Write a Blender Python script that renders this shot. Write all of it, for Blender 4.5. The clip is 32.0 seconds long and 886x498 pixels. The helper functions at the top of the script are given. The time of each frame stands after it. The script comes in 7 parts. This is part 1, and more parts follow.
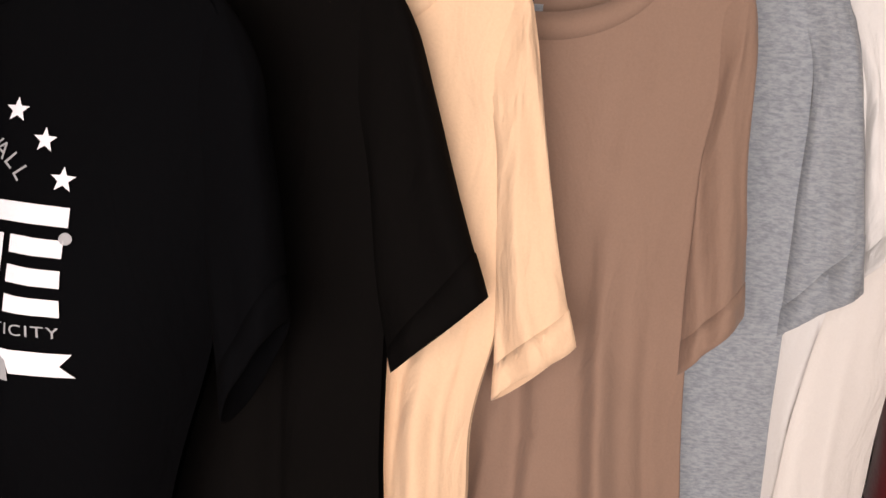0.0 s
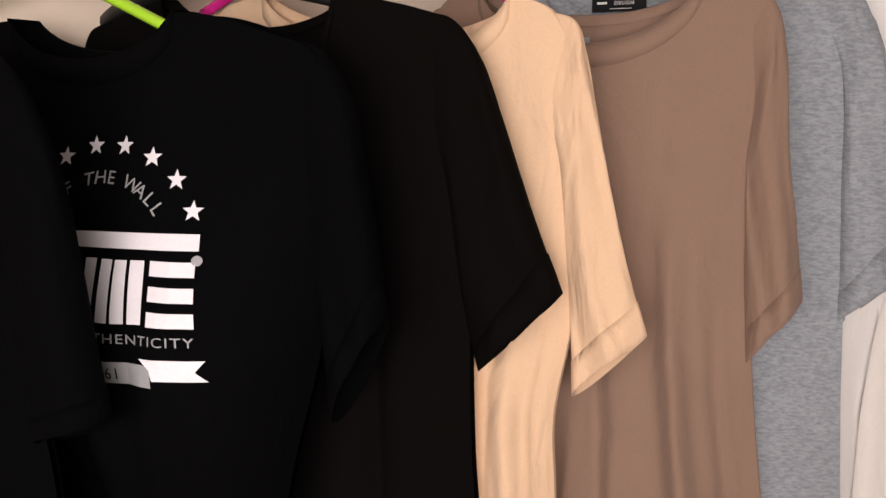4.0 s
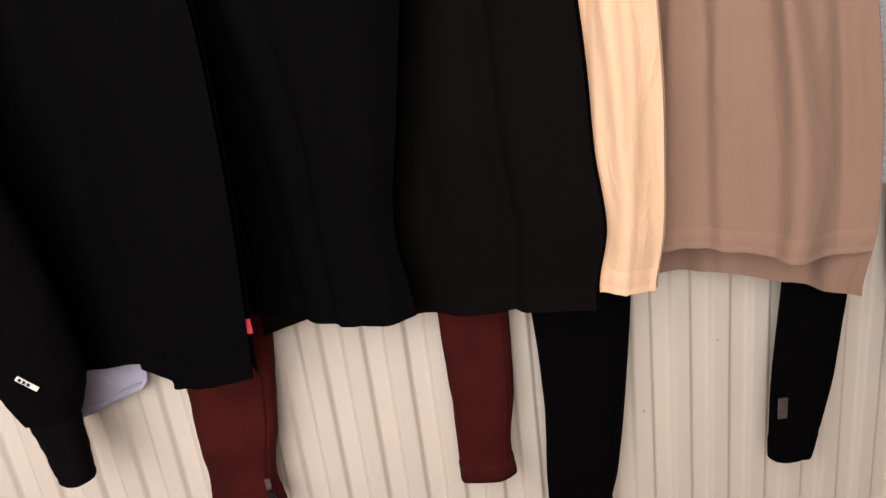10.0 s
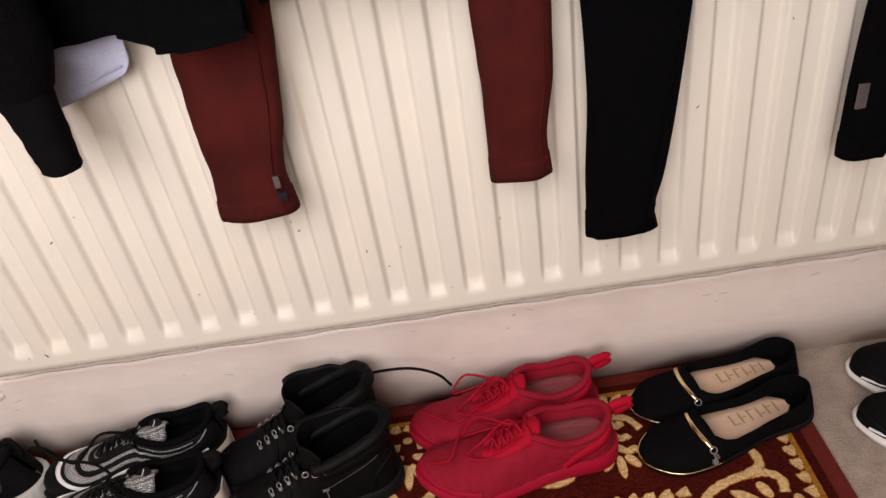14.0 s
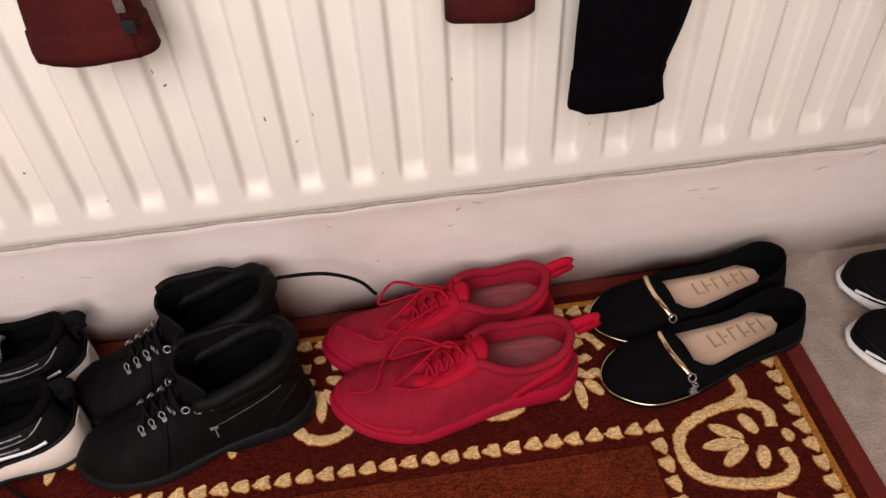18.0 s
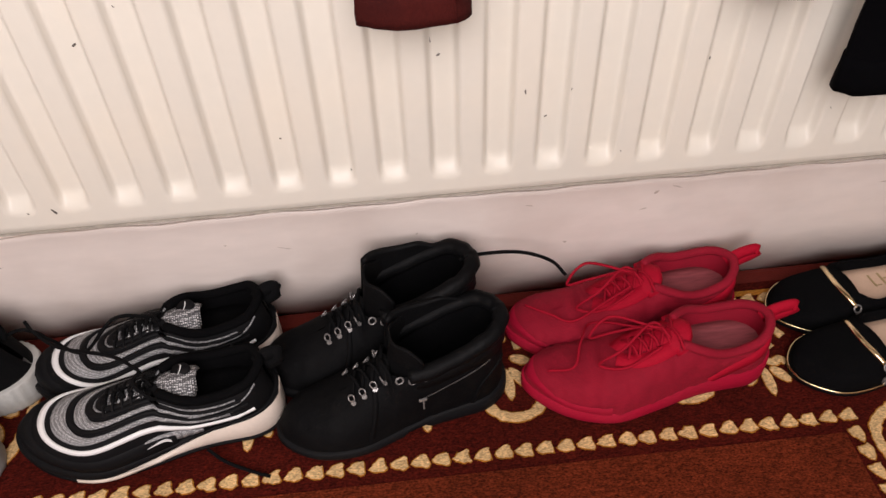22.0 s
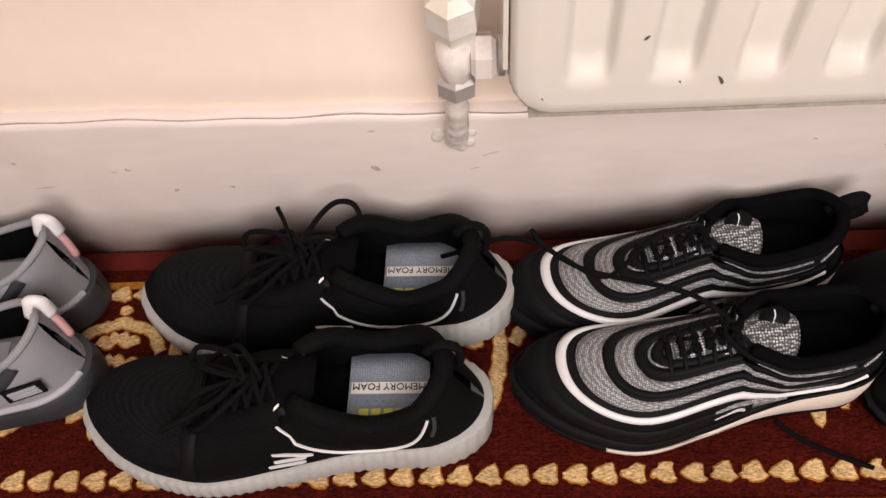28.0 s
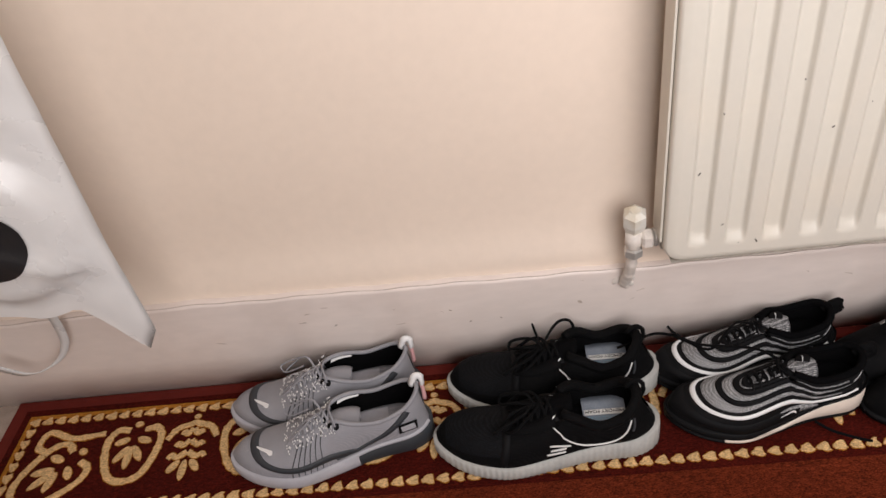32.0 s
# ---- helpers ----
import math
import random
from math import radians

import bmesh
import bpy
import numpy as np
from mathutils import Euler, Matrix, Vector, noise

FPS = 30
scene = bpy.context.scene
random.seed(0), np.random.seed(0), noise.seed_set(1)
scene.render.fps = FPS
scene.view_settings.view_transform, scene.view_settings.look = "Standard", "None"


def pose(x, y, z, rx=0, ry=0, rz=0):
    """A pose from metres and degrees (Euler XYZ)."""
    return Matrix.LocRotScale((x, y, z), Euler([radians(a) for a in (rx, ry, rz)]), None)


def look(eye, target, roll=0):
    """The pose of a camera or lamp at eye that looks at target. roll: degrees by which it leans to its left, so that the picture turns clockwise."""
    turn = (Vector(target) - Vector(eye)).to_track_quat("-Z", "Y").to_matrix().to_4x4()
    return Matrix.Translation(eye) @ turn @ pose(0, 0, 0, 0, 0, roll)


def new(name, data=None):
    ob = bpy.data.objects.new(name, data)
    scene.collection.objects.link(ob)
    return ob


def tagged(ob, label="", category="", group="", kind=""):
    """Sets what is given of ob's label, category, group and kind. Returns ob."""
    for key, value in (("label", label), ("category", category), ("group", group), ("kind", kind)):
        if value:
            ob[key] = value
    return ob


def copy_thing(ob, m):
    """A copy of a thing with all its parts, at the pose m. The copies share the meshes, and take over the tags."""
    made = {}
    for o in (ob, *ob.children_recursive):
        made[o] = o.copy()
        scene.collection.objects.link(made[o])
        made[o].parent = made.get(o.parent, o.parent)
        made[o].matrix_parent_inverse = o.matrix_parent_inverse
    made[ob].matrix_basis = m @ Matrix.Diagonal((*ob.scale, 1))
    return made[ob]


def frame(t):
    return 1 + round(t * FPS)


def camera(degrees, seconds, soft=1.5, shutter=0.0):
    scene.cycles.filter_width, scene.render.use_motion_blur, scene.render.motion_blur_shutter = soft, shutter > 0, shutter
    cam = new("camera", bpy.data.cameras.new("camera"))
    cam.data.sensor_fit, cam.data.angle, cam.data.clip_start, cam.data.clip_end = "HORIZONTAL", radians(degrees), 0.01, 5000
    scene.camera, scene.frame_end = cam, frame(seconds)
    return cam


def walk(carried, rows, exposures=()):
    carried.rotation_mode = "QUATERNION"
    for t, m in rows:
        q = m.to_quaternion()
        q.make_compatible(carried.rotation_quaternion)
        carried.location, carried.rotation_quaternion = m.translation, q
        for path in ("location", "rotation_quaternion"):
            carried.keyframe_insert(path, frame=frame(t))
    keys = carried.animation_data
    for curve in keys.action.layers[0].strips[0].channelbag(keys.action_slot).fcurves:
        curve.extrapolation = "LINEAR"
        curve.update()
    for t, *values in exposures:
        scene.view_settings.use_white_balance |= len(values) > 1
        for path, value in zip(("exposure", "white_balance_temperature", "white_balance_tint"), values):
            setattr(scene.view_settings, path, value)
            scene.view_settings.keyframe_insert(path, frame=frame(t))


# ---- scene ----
cam = camera(60.6, 32.0)
PATH = [
    (0, (0.721, -0.646, 1.378), (1.249, 1.192, 0.791), 5.4),
    (0.5, (0.763, -0.600, 1.444), (1.297, 1.192, 0.735), 7.1),
    (1, (0.767, -0.637, 1.399), (1.348, 1.244, 1.050), 4.9),
    (1.4, (0.770, -0.647, 1.410), (1.364, 1.237, 1.095), 4.1),
    (2, (0.762, -0.675, 1.404), (1.342, 1.220, 1.138), 3.1),
    (2.2, (0.750, -0.681, 1.401), (1.339, 1.211, 1.126), 2.7),
    (2.5, (0.748, -0.693, 1.390), (1.294, 1.211, 1.117), 2.2),
    (3, (0.739, -0.696, 1.372), (1.246, 1.215, 1.069), 1.5),
    (3.5, (0.714, -0.710, 1.358), (1.162, 1.209, 1.014), 0.8),
    (4, (0.687, -0.714, 1.349), (1.080, 1.203, 0.934), 0.3),
    (4.5, (0.689, -0.712, 1.341), (1.041, 1.214, 0.930), 0.0),
    (6.5, (0.701, -0.732, 1.321), (0.981, 1.199, 0.885), -0.6),
    (7, (0.715, -0.756, 1.295), (0.988, 1.177, 0.861), -1.2),
    (7.5, (0.720, -0.771, 1.269), (0.994, 1.139, 0.742), -1.6),
    (8, (0.726, -0.770, 1.233), (0.959, 1.116, 0.610), -2.4),
    (8.4, (0.697, -0.766, 1.168), (0.966, 1.139, 0.624), -3.5),
    (9, (0.696, -0.769, 1.158), (0.871, 1.112, 0.500), -5.3),
    (9.5, (0.679, -0.789, 1.125), (0.794, 1.080, 0.423), -6.3),
    (10, (0.668, -0.819, 1.067), (0.734, 1.060, 0.385), -7.4),
    (10.6, (0.674, -0.843, 1.005), (0.696, 1.047, 0.350), -8.8),
    (11, (0.674, -0.839, 0.989), (0.681, 1.027, 0.271), -9.1),
    (11.5, (0.673, -0.828, 0.979), (0.688, 0.995, 0.157), -9.5),
    (12, (0.679, -0.812, 0.961), (0.692, 0.969, 0.051), -9.8),
    (12.5, (0.679, -0.796, 0.934), (0.709, 0.932, -0.073), -9.8),
    (13, (0.667, -0.780, 0.928), (0.688, 0.896, -0.163), -9.5),
    (13.5, (0.661, -0.777, 0.915), (0.643, 0.878, -0.207), -9.5),
    (14, (0.639, -0.765, 0.917), (0.590, 0.864, -0.243), -9.5),
    (14.5, (0.616, -0.750, 0.914), (0.549, 0.847, -0.287), -9.1),
    (16.5, (0.599, -0.648, 0.811), (0.603, 0.842, -0.523), -5.3),
    (17, (0.584, -0.631, 0.799), (0.629, 0.832, -0.564), -4.4),
    (17.5, (0.582, -0.601, 0.786), (0.676, 0.834, -0.603), -3.7),
    (18, (0.621, -0.571, 0.771), (0.750, 0.836, -0.644), -3.5),
    (18.5, (0.653, -0.549, 0.748), (0.800, 0.842, -0.681), -3.6),
    (19, (0.646, -0.543, 0.748), (0.804, 0.855, -0.673), -3.9),
    (19.5, (0.624, -0.537, 0.762), (0.774, 0.848, -0.673), -4.5),
    (20, (0.580, -0.540, 0.772), (0.729, 0.845, -0.662), -4.7),
    (20.5, (0.541, -0.552, 0.774), (0.689, 0.856, -0.639), -4.6),
    (21, (0.492, -0.558, 0.778), (0.643, 0.848, -0.637), -3.9),
    (21.5, (0.431, -0.563, 0.770), (0.572, 0.844, -0.644), -3.1),
    (22, (0.400, -0.565, 0.767), (0.510, 0.842, -0.650), -2.2),
    (22.5, (0.356, -0.564, 0.764), (0.433, 0.839, -0.660), -1.4),
    (23, (0.323, -0.560, 0.760), (0.338, 0.853, -0.655), -1.5),
    (23.5, (0.296, -0.543, 0.740), (0.223, 0.843, -0.699), -2.0),
    (24, (0.267, -0.475, 0.694), (0.151, 0.857, -0.794), -3.9),
    (24.5, (0.226, -0.413, 0.644), (0.165, 0.876, -0.883), -2.1),
    (26.5, (0.050, -0.326, 0.577), (-0.014, 0.807, -1.069), -0.3),
    (27, (0.013, -0.319, 0.582), (-0.096, 0.817, -1.060), -2.8),
    (27.5, (-0.023, -0.322, 0.587), (-0.134, 0.817, -1.053), -4.4),
    (28, (-0.066, -0.342, 0.615), (-0.167, 0.811, -1.017), -5.8),
    (28.5, (-0.122, -0.373, 0.644), (-0.201, 0.790, -0.981), -6.8),
    (29, (-0.188, -0.411, 0.678), (-0.231, 0.777, -0.930), -6.4),
    (29.5, (-0.206, -0.469, 0.734), (-0.244, 0.735, -0.863), -7.0),
    (30, (-0.198, -0.557, 0.789), (-0.333, 0.692, -0.768), -8.8),
    (30.5, (-0.220, -0.633, 0.831), (-0.375, 0.666, -0.682), -8.0),
    (31, (-0.215, -0.697, 0.869), (-0.396, 0.712, -0.539), -9.2),
    (31.5, (-0.254, -0.754, 0.922), (-0.444, 0.717, -0.419), -10.0),
    (32, (-0.276, -0.819, 0.984), (-0.416, 0.747, -0.252), -9.1),
]
EXPOSURES = [(0, -0.24, 6800, 12), (1, -0.13, 6850, 12), (2, -0.10, 6800, 11), (3, -0.24, 6600, 7), (4, -0.50, 6750, 12), (8.4, -0.48, 6750, 12), (10.6, 0.14, 6650, 11), (12.5, 0.27, 6600, 10), (14, 0.21, 6550, 10), (17, 0.26, 6450, 12), (19, 0.33, 6400, 12), (20, 0.31, 6400, 12), (23, 0.22, 6350, 10), (24.5, 0.30, 6400, 11), (27, 0.34, 6600, 12), (28, 0.34, 6500, 11), (29, 0.20, 6400, 10), (30, 0.15, 6300, 9), (31.5, 0.12, 6150, 7), (32, 0.03, 6200, 6)]
walk(cam, [(t, look(eye, target, roll)) for t, eye, target, roll in PATH], EXPOSURES)

# ---- light ----
world = bpy.data.worlds.new("room_world")
world.use_nodes = True
scene.world = world
world.node_tree.nodes["Background"].inputs["Color"].default_value = (0.9, 0.85, 0.8, 1)
world.node_tree.nodes["Background"].inputs["Strength"].default_value = 0.08


def lamp(name, place, target, width, height, power, colour):
    data = bpy.data.lights.new(name, "AREA")
    data.shape, data.size, data.size_y, data.energy, data.color = "ELLIPSE", width, height, power, colour
    ob = new(name, data)
    ob.matrix_world = look(place, target)
    return ob


# unseen soft stand-in on the rail's room side for a light carried along the walk, and a weaker added fill deeper in the
# room
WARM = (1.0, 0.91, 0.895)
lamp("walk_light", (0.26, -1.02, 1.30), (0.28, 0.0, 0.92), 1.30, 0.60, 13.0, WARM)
# fill added out of view to even the brightness, not a fitting of the room
lamp("room_lamp", (0.22, -2.30, 1.38), (0.30, 0.0, 0.72), 1.6, 1.3, 31, WARM)


# ---- materials ----
def mat(name, colour, rough=0.6, metal=0.0, vary=0.12, scale=14.0, bump=0.1, fine=220.0, stain=None,
        stain_amount=0.0, stain_scale=3.0, sheen=0.0, clear=0.0, aniso=(1, 1, 1), coat_rough=0.2):
    """A surface with two scales of variation in colour, gloss and relief."""
    m = bpy.data.materials.new(name)
    m.use_nodes = True
    nt = m.node_tree
    b = nt.nodes["Principled BSDF"]
    tc = nt.nodes.new("ShaderNodeTexCoord")
    mp = nt.nodes.new("ShaderNodeMapping")
    mp.inputs["Scale"].default_value = aniso
    nt.links.new(tc.outputs["Object"], mp.inputs["Vector"])
    big = nt.nodes.new("ShaderNodeTexNoise")
    big.inputs["Scale"].default_value = scale
    big.inputs["Detail"].default_value = 5
    nt.links.new(mp.outputs["Vector"], big.inputs["Vector"])
    small = nt.nodes.new("ShaderNodeTexNoise")
    small.inputs["Scale"].default_value = fine
    small.inputs["Detail"].default_value = 3
    nt.links.new(mp.outputs["Vector"], small.inputs["Vector"])
    mix = nt.nodes.new("ShaderNodeMath")
    mix.operation = "ADD"
    nt.links.new(big.outputs["Fac"], mix.inputs[0])
    nt.links.new(small.outputs["Fac"], mix.inputs[1])
    ramp = nt.nodes.new("ShaderNodeMapRange")
    ramp.inputs["From Min"].default_value, ramp.inputs["From Max"].default_value = 0.55, 1.45
    ramp.inputs["To Min"].default_value, ramp.inputs["To Max"].default_value = 1 - vary, 1 + vary
    nt.links.new(mix.outputs[0], ramp.inputs["Value"])
    mul = nt.nodes.new("ShaderNodeVectorMath")
    mul.operation = "SCALE"
    mul.inputs[0].default_value = colour
    nt.links.new(ramp.outputs["Result"], mul.inputs["Scale"])
    colour_out = mul.outputs["Vector"]
    if stain:
        sn = nt.nodes.new("ShaderNodeTexNoise")
        sn.inputs["Scale"].default_value = stain_scale
        sn.inputs["Detail"].default_value = 6
        nt.links.new(tc.outputs["Object"], sn.inputs["Vector"])
        sr = nt.nodes.new("ShaderNodeMapRange")
        sr.inputs["From Min"].default_value, sr.inputs["From Max"].default_value = 0.5, 0.72
        sr.inputs["To Max"].default_value = stain_amount
        nt.links.new(sn.outputs["Fac"], sr.inputs["Value"])
        mx = nt.nodes.new("ShaderNodeMix")
        mx.data_type = "RGBA"
        nt.links.new(sr.outputs["Result"], mx.inputs["Factor"])
        nt.links.new(colour_out, mx.inputs["A"])
        mx.inputs["B"].default_value = (*stain, 1)
        colour_out = mx.outputs["Result"]
    nt.links.new(colour_out, b.inputs["Base Color"])
    rr = nt.nodes.new("ShaderNodeMapRange")
    rr.inputs["To Min"].default_value, rr.inputs["To Max"].default_value = max(0.03, rough - 0.08), min(1, rough + 0.08)
    nt.links.new(big.outputs["Fac"], rr.inputs["Value"])
    nt.links.new(rr.outputs["Result"], b.inputs["Roughness"])
    b.inputs["Metallic"].default_value = metal
    if rough > 0.75:
        b.inputs["Specular IOR Level"].default_value = 0.12
    if max(colour) < 0.03 and rough > 0.55:
        b.inputs["Specular IOR Level"].default_value = 0.05 if rough > 0.9 else 0.10
        sheen = 0.0
    if sheen:
        b.inputs["Sheen Weight"].default_value = sheen
        b.inputs["Sheen Roughness"].default_value = 0.5
    if clear:
        b.inputs["Coat Weight"].default_value = clear
        b.inputs["Coat Roughness"].default_value = coat_rough
    if bump:
        bp = nt.nodes.new("ShaderNodeBump")
        bp.inputs["Strength"].default_value = bump
        bp.inputs["Distance"].default_value = 0.002
        nt.links.new(mix.outputs[0], bp.inputs["Height"])
        nt.links.new(bp.outputs["Normal"], b.inputs["Normal"])
    return m


def weave(name, dark, light, scale, rough=0.7, amount=0.5, bump=0.3, aniso=(1, 1, 1)):
    """Knit or mesh: small cells of two colours with relief."""
    m = bpy.data.materials.new(name)
    m.use_nodes = True
    nt = m.node_tree
    b = nt.nodes["Principled BSDF"]
    tc = nt.nodes.new("ShaderNodeTexCoord")
    mp = nt.nodes.new("ShaderNodeMapping")
    mp.inputs["Scale"].default_value = aniso
    nt.links.new(tc.outputs["Object"], mp.inputs["Vector"])
    v = nt.nodes.new("ShaderNodeTexVoronoi")
    v.inputs["Scale"].default_value = scale
    v.inputs["Randomness"].default_value = 0.35
    nt.links.new(mp.outputs["Vector"], v.inputs["Vector"])
    n = nt.nodes.new("ShaderNodeTexNoise")
    n.inputs["Scale"].default_value = 25
    n.inputs["Detail"].default_value = 4
    nt.links.new(tc.outputs["Object"], n.inputs["Vector"])
    r = nt.nodes.new("ShaderNodeMapRange")
    r.inputs["From Min"].default_value, r.inputs["From Max"].default_value = 0.15, 0.5
    nt.links.new(v.outputs["Distance"], r.inputs["Value"])
    mx = nt.nodes.new("ShaderNodeMix")
    mx.data_type = "RGBA"
    nt.links.new(r.outputs["Result"], mx.inputs["Factor"])
    mx.inputs["A"].default_value, mx.inputs["B"].default_value = (*light, 1), (*dark, 1)
    mx2 = nt.nodes.new("ShaderNodeMix")
    mx2.data_type = "RGBA"
    mx2.blend_type = "MULTIPLY"
    mx2.inputs["Factor"].default_value = amount
    nt.links.new(mx.outputs["Result"], mx2.inputs["A"])
    nt.links.new(n.outputs["Fac"], mx2.inputs["B"])
    nt.links.new(mx2.outputs["Result"], b.inputs["Base Color"])
    b.inputs["Roughness"].default_value = rough
    b.inputs["Specular IOR Level"].default_value = 0.10 if max(light) < 0.03 else 0.3
    bp = nt.nodes.new("ShaderNodeBump")
    bp.inputs["Strength"].default_value = bump
    bp.inputs["Distance"].default_value = 0.0015
    bp.invert = True
    nt.links.new(v.outputs["Distance"], bp.inputs["Height"])
    nt.links.new(bp.outputs["Normal"], b.inputs["Normal"])
    return m


def marl(name, a, b_colour, fine=260.0, vary=0.5):
    """Heathered jersey: streaky mix of two yarns, stretched along the rows."""
    m = mat(name, a, 0.9, vary=0.1, scale=30, bump=0.15, fine=fine, sheen=0.2)
    nt = m.node_tree
    b = nt.nodes["Principled BSDF"]
    tc = nt.nodes.new("ShaderNodeTexCoord")
    mp = nt.nodes.new("ShaderNodeMapping")
    mp.inputs["Scale"].default_value = (1.0, 1.0, 3.0)
    nt.links.new(tc.outputs["Object"], mp.inputs["Vector"])
    n = nt.nodes.new("ShaderNodeTexNoise")
    n.inputs["Scale"].default_value = 150
    n.inputs["Detail"].default_value = 8
    n.inputs["Roughness"].default_value = 0.7
    nt.links.new(mp.outputs["Vector"], n.inputs["Vector"])
    r = nt.nodes.new("ShaderNodeMapRange")
    r.inputs["From Min"].default_value, r.inputs["From Max"].default_value = 0.42, 0.62
    r.inputs["To Max"].default_value = vary * 1.2
    nt.links.new(n.outputs["Fac"], r.inputs["Value"])
    mx = nt.nodes.new("ShaderNodeMix")
    mx.data_type = "RGBA"
    old = b.inputs["Base Color"].links[0].from_socket
    nt.links.new(r.outputs["Result"], mx.inputs["Factor"])
    nt.links.new(old, mx.inputs["A"])
    mx.inputs["B"].default_value = (*b_colour, 1)
    nt.links.new(mx.outputs["Result"], b.inputs["Base Color"])
    return m


M_WALL = mat("wall_paint", (0.79, 0.672, 0.565), 0.6, vary=0.035, scale=3, bump=0.10, fine=60,
             stain=(0.70, 0.62, 0.54), stain_amount=0.35, stain_scale=2.2)
M_SKIRT = mat("skirting_paint", (0.80, 0.712, 0.66), 0.42, vary=0.06, scale=8, bump=0.18, fine=70,
              stain=(0.55, 0.46, 0.41), stain_amount=0.4, stain_scale=6, aniso=(0.35, 1, 1))
M_CEIL = mat("ceiling_paint", (0.82, 0.80, 0.76), 0.8, vary=0.03)
M_CARPET = mat("beige_carpet", (0.36, 0.29, 0.24), 0.98, vary=0.35, scale=40, bump=0.9, fine=330,
               stain=(0.25, 0.19, 0.15), stain_amount=0.4, stain_scale=12, sheen=0.2)
M_RAD = mat("radiator_enamel", (0.68, 0.645, 0.57), 0.33, vary=0.025, scale=5, bump=0.03, fine=90,
            stain=(0.76, 0.68, 0.56), stain_amount=0.35, stain_scale=7)
M_RADDARK = mat("radiator_dark", (0.36, 0.33, 0.28), 0.6, vary=0.3, scale=60)
M_CHIP = mat("bare_steel_chip", (0.10, 0.085, 0.075), 0.6, vary=0.3, scale=200)
M_SCUFF = mat("grey_brown_scuff", (0.46, 0.385, 0.335), 0.7, vary=0.4, scale=120)
M_CHROME = mat("brushed_chrome", (0.56, 0.54, 0.51), 0.38, metal=0.55, vary=0.1, scale=60, bump=0.05)
M_VALVE = mat("valve_plastic", (0.74, 0.72, 0.66), 0.4, vary=0.06, scale=40, stain=(0.50, 0.36, 0.12), stain_amount=0.40, stain_scale=34)
M_PIPE = mat("painted_pipe", (0.70, 0.645, 0.59), 0.45, vary=0.10, scale=60, bump=0.4, fine=150,
             stain=(0.45, 0.40, 0.36), stain_amount=0.5, stain_scale=70)
M_GOLD = mat("pale_gold", (0.85, 0.68, 0.40), 0.18, metal=1.0, vary=0.08, scale=90, bump=0.03)
M_BLACKPLASTIC = mat("black_plastic", (0.012, 0.012, 0.013), 0.38, vary=0.2, scale=30, bump=0.04)
M_PINK = mat("pink_plastic", (0.85, 0.03, 0.33), 0.3, vary=0.06, scale=20, bump=0.03)
M_LIME = mat("lime_plastic", (0.42, 0.78, 0.04), 0.3, vary=0.06, scale=20, bump=0.03)
M_TURQ = mat("mint_plastic", (0.28, 0.75, 0.62), 0.3, vary=0.06, scale=20, bump=0.03)


def wrinkle(m, amount=0.45):
    """Add soft, mostly upright creases to a cloth's relief."""
    nt = m.node_tree
    b = nt.nodes["Principled BSDF"]
    old = b.inputs["Normal"].links[0].from_node
    tc = nt.nodes.new("ShaderNodeTexCoord")
    mp = nt.nodes.new("ShaderNodeMapping")
    mp.inputs["Scale"].default_value = (1.0, 1.0, 0.38)
    mp.inputs["Rotation"].default_value = (0.12, 0.1, 0)
    nt.links.new(tc.outputs["Object"], mp.inputs["Vector"])
    n = nt.nodes.new("ShaderNodeTexNoise")
    n.inputs["Scale"].default_value = 26
    n.inputs["Detail"].default_value = 3
    n.inputs["Distortion"].default_value = 1.3
    nt.links.new(mp.outputs["Vector"], n.inputs["Vector"])
    bp = nt.nodes.new("ShaderNodeBump")
    bp.inputs["Strength"].default_value = amount
    bp.inputs["Distance"].default_value = 0.006
    nt.links.new(n.outputs["Fac"], bp.inputs["Height"])
    nt.links.new(old.outputs["Normal"], bp.inputs["Normal"])
    nt.links.new(bp.outputs["Normal"], b.inputs["Normal"])


def jersey(name, colour, vary=0.08, crease=0.45, sheen=0.15):
    """Knitted cotton: soft wrinkles over fine loops."""
    m = mat(name, colour, 0.92, vary=vary, scale=9, bump=0.12, fine=500, sheen=sheen)
    wrinkle(m, crease)
    return m


M_TEE_BLACK = jersey("black_jersey", (0.0014, 0.0015, 0.0020), 0.2, sheen=0.11)
M_TEE_BLACKB = jersey("black_jersey_warm", (0.0034, 0.0029, 0.0027), 0.2, sheen=0.13)
M_TEE_NAVY = jersey("black_jersey_cool", (0.0011, 0.0012, 0.0016), 0.2, sheen=0.07)
M_TEE_CREAM = jersey("apricot_jersey", (0.80, 0.56, 0.37), 0.05, 0.8)
M_TEE_BROWN = jersey("taupe_jersey", (0.29, 0.192, 0.143), 0.07, 0.6)
M_TEE_GREY = marl("grey_marl_jersey", (0.36, 0.39, 0.42), (0.175, 0.20, 0.235), vary=0.55)
wrinkle(M_TEE_GREY, 0.35)
M_TEE_WHITE = jersey("white_jersey", (0.82, 0.81, 0.79), 0.03, 0.75)
M_TEE_IVORY = jersey("ivory_jersey", (0.81, 0.775, 0.735), 0.03, 0.7)
M_PRINT = mat("white_screen_print", (0.82, 0.80, 0.84), 0.7, vary=0.05, scale=60, bump=0.1, fine=500)
M_PRINTGREY = mat("grey_screen_print", (0.34, 0.345, 0.36), 0.7, vary=0.08, scale=60, bump=0.1, fine=500)
M_LABEL = mat("black_woven_label", (0.012, 0.012, 0.014), 0.6, vary=0.2, scale=120)
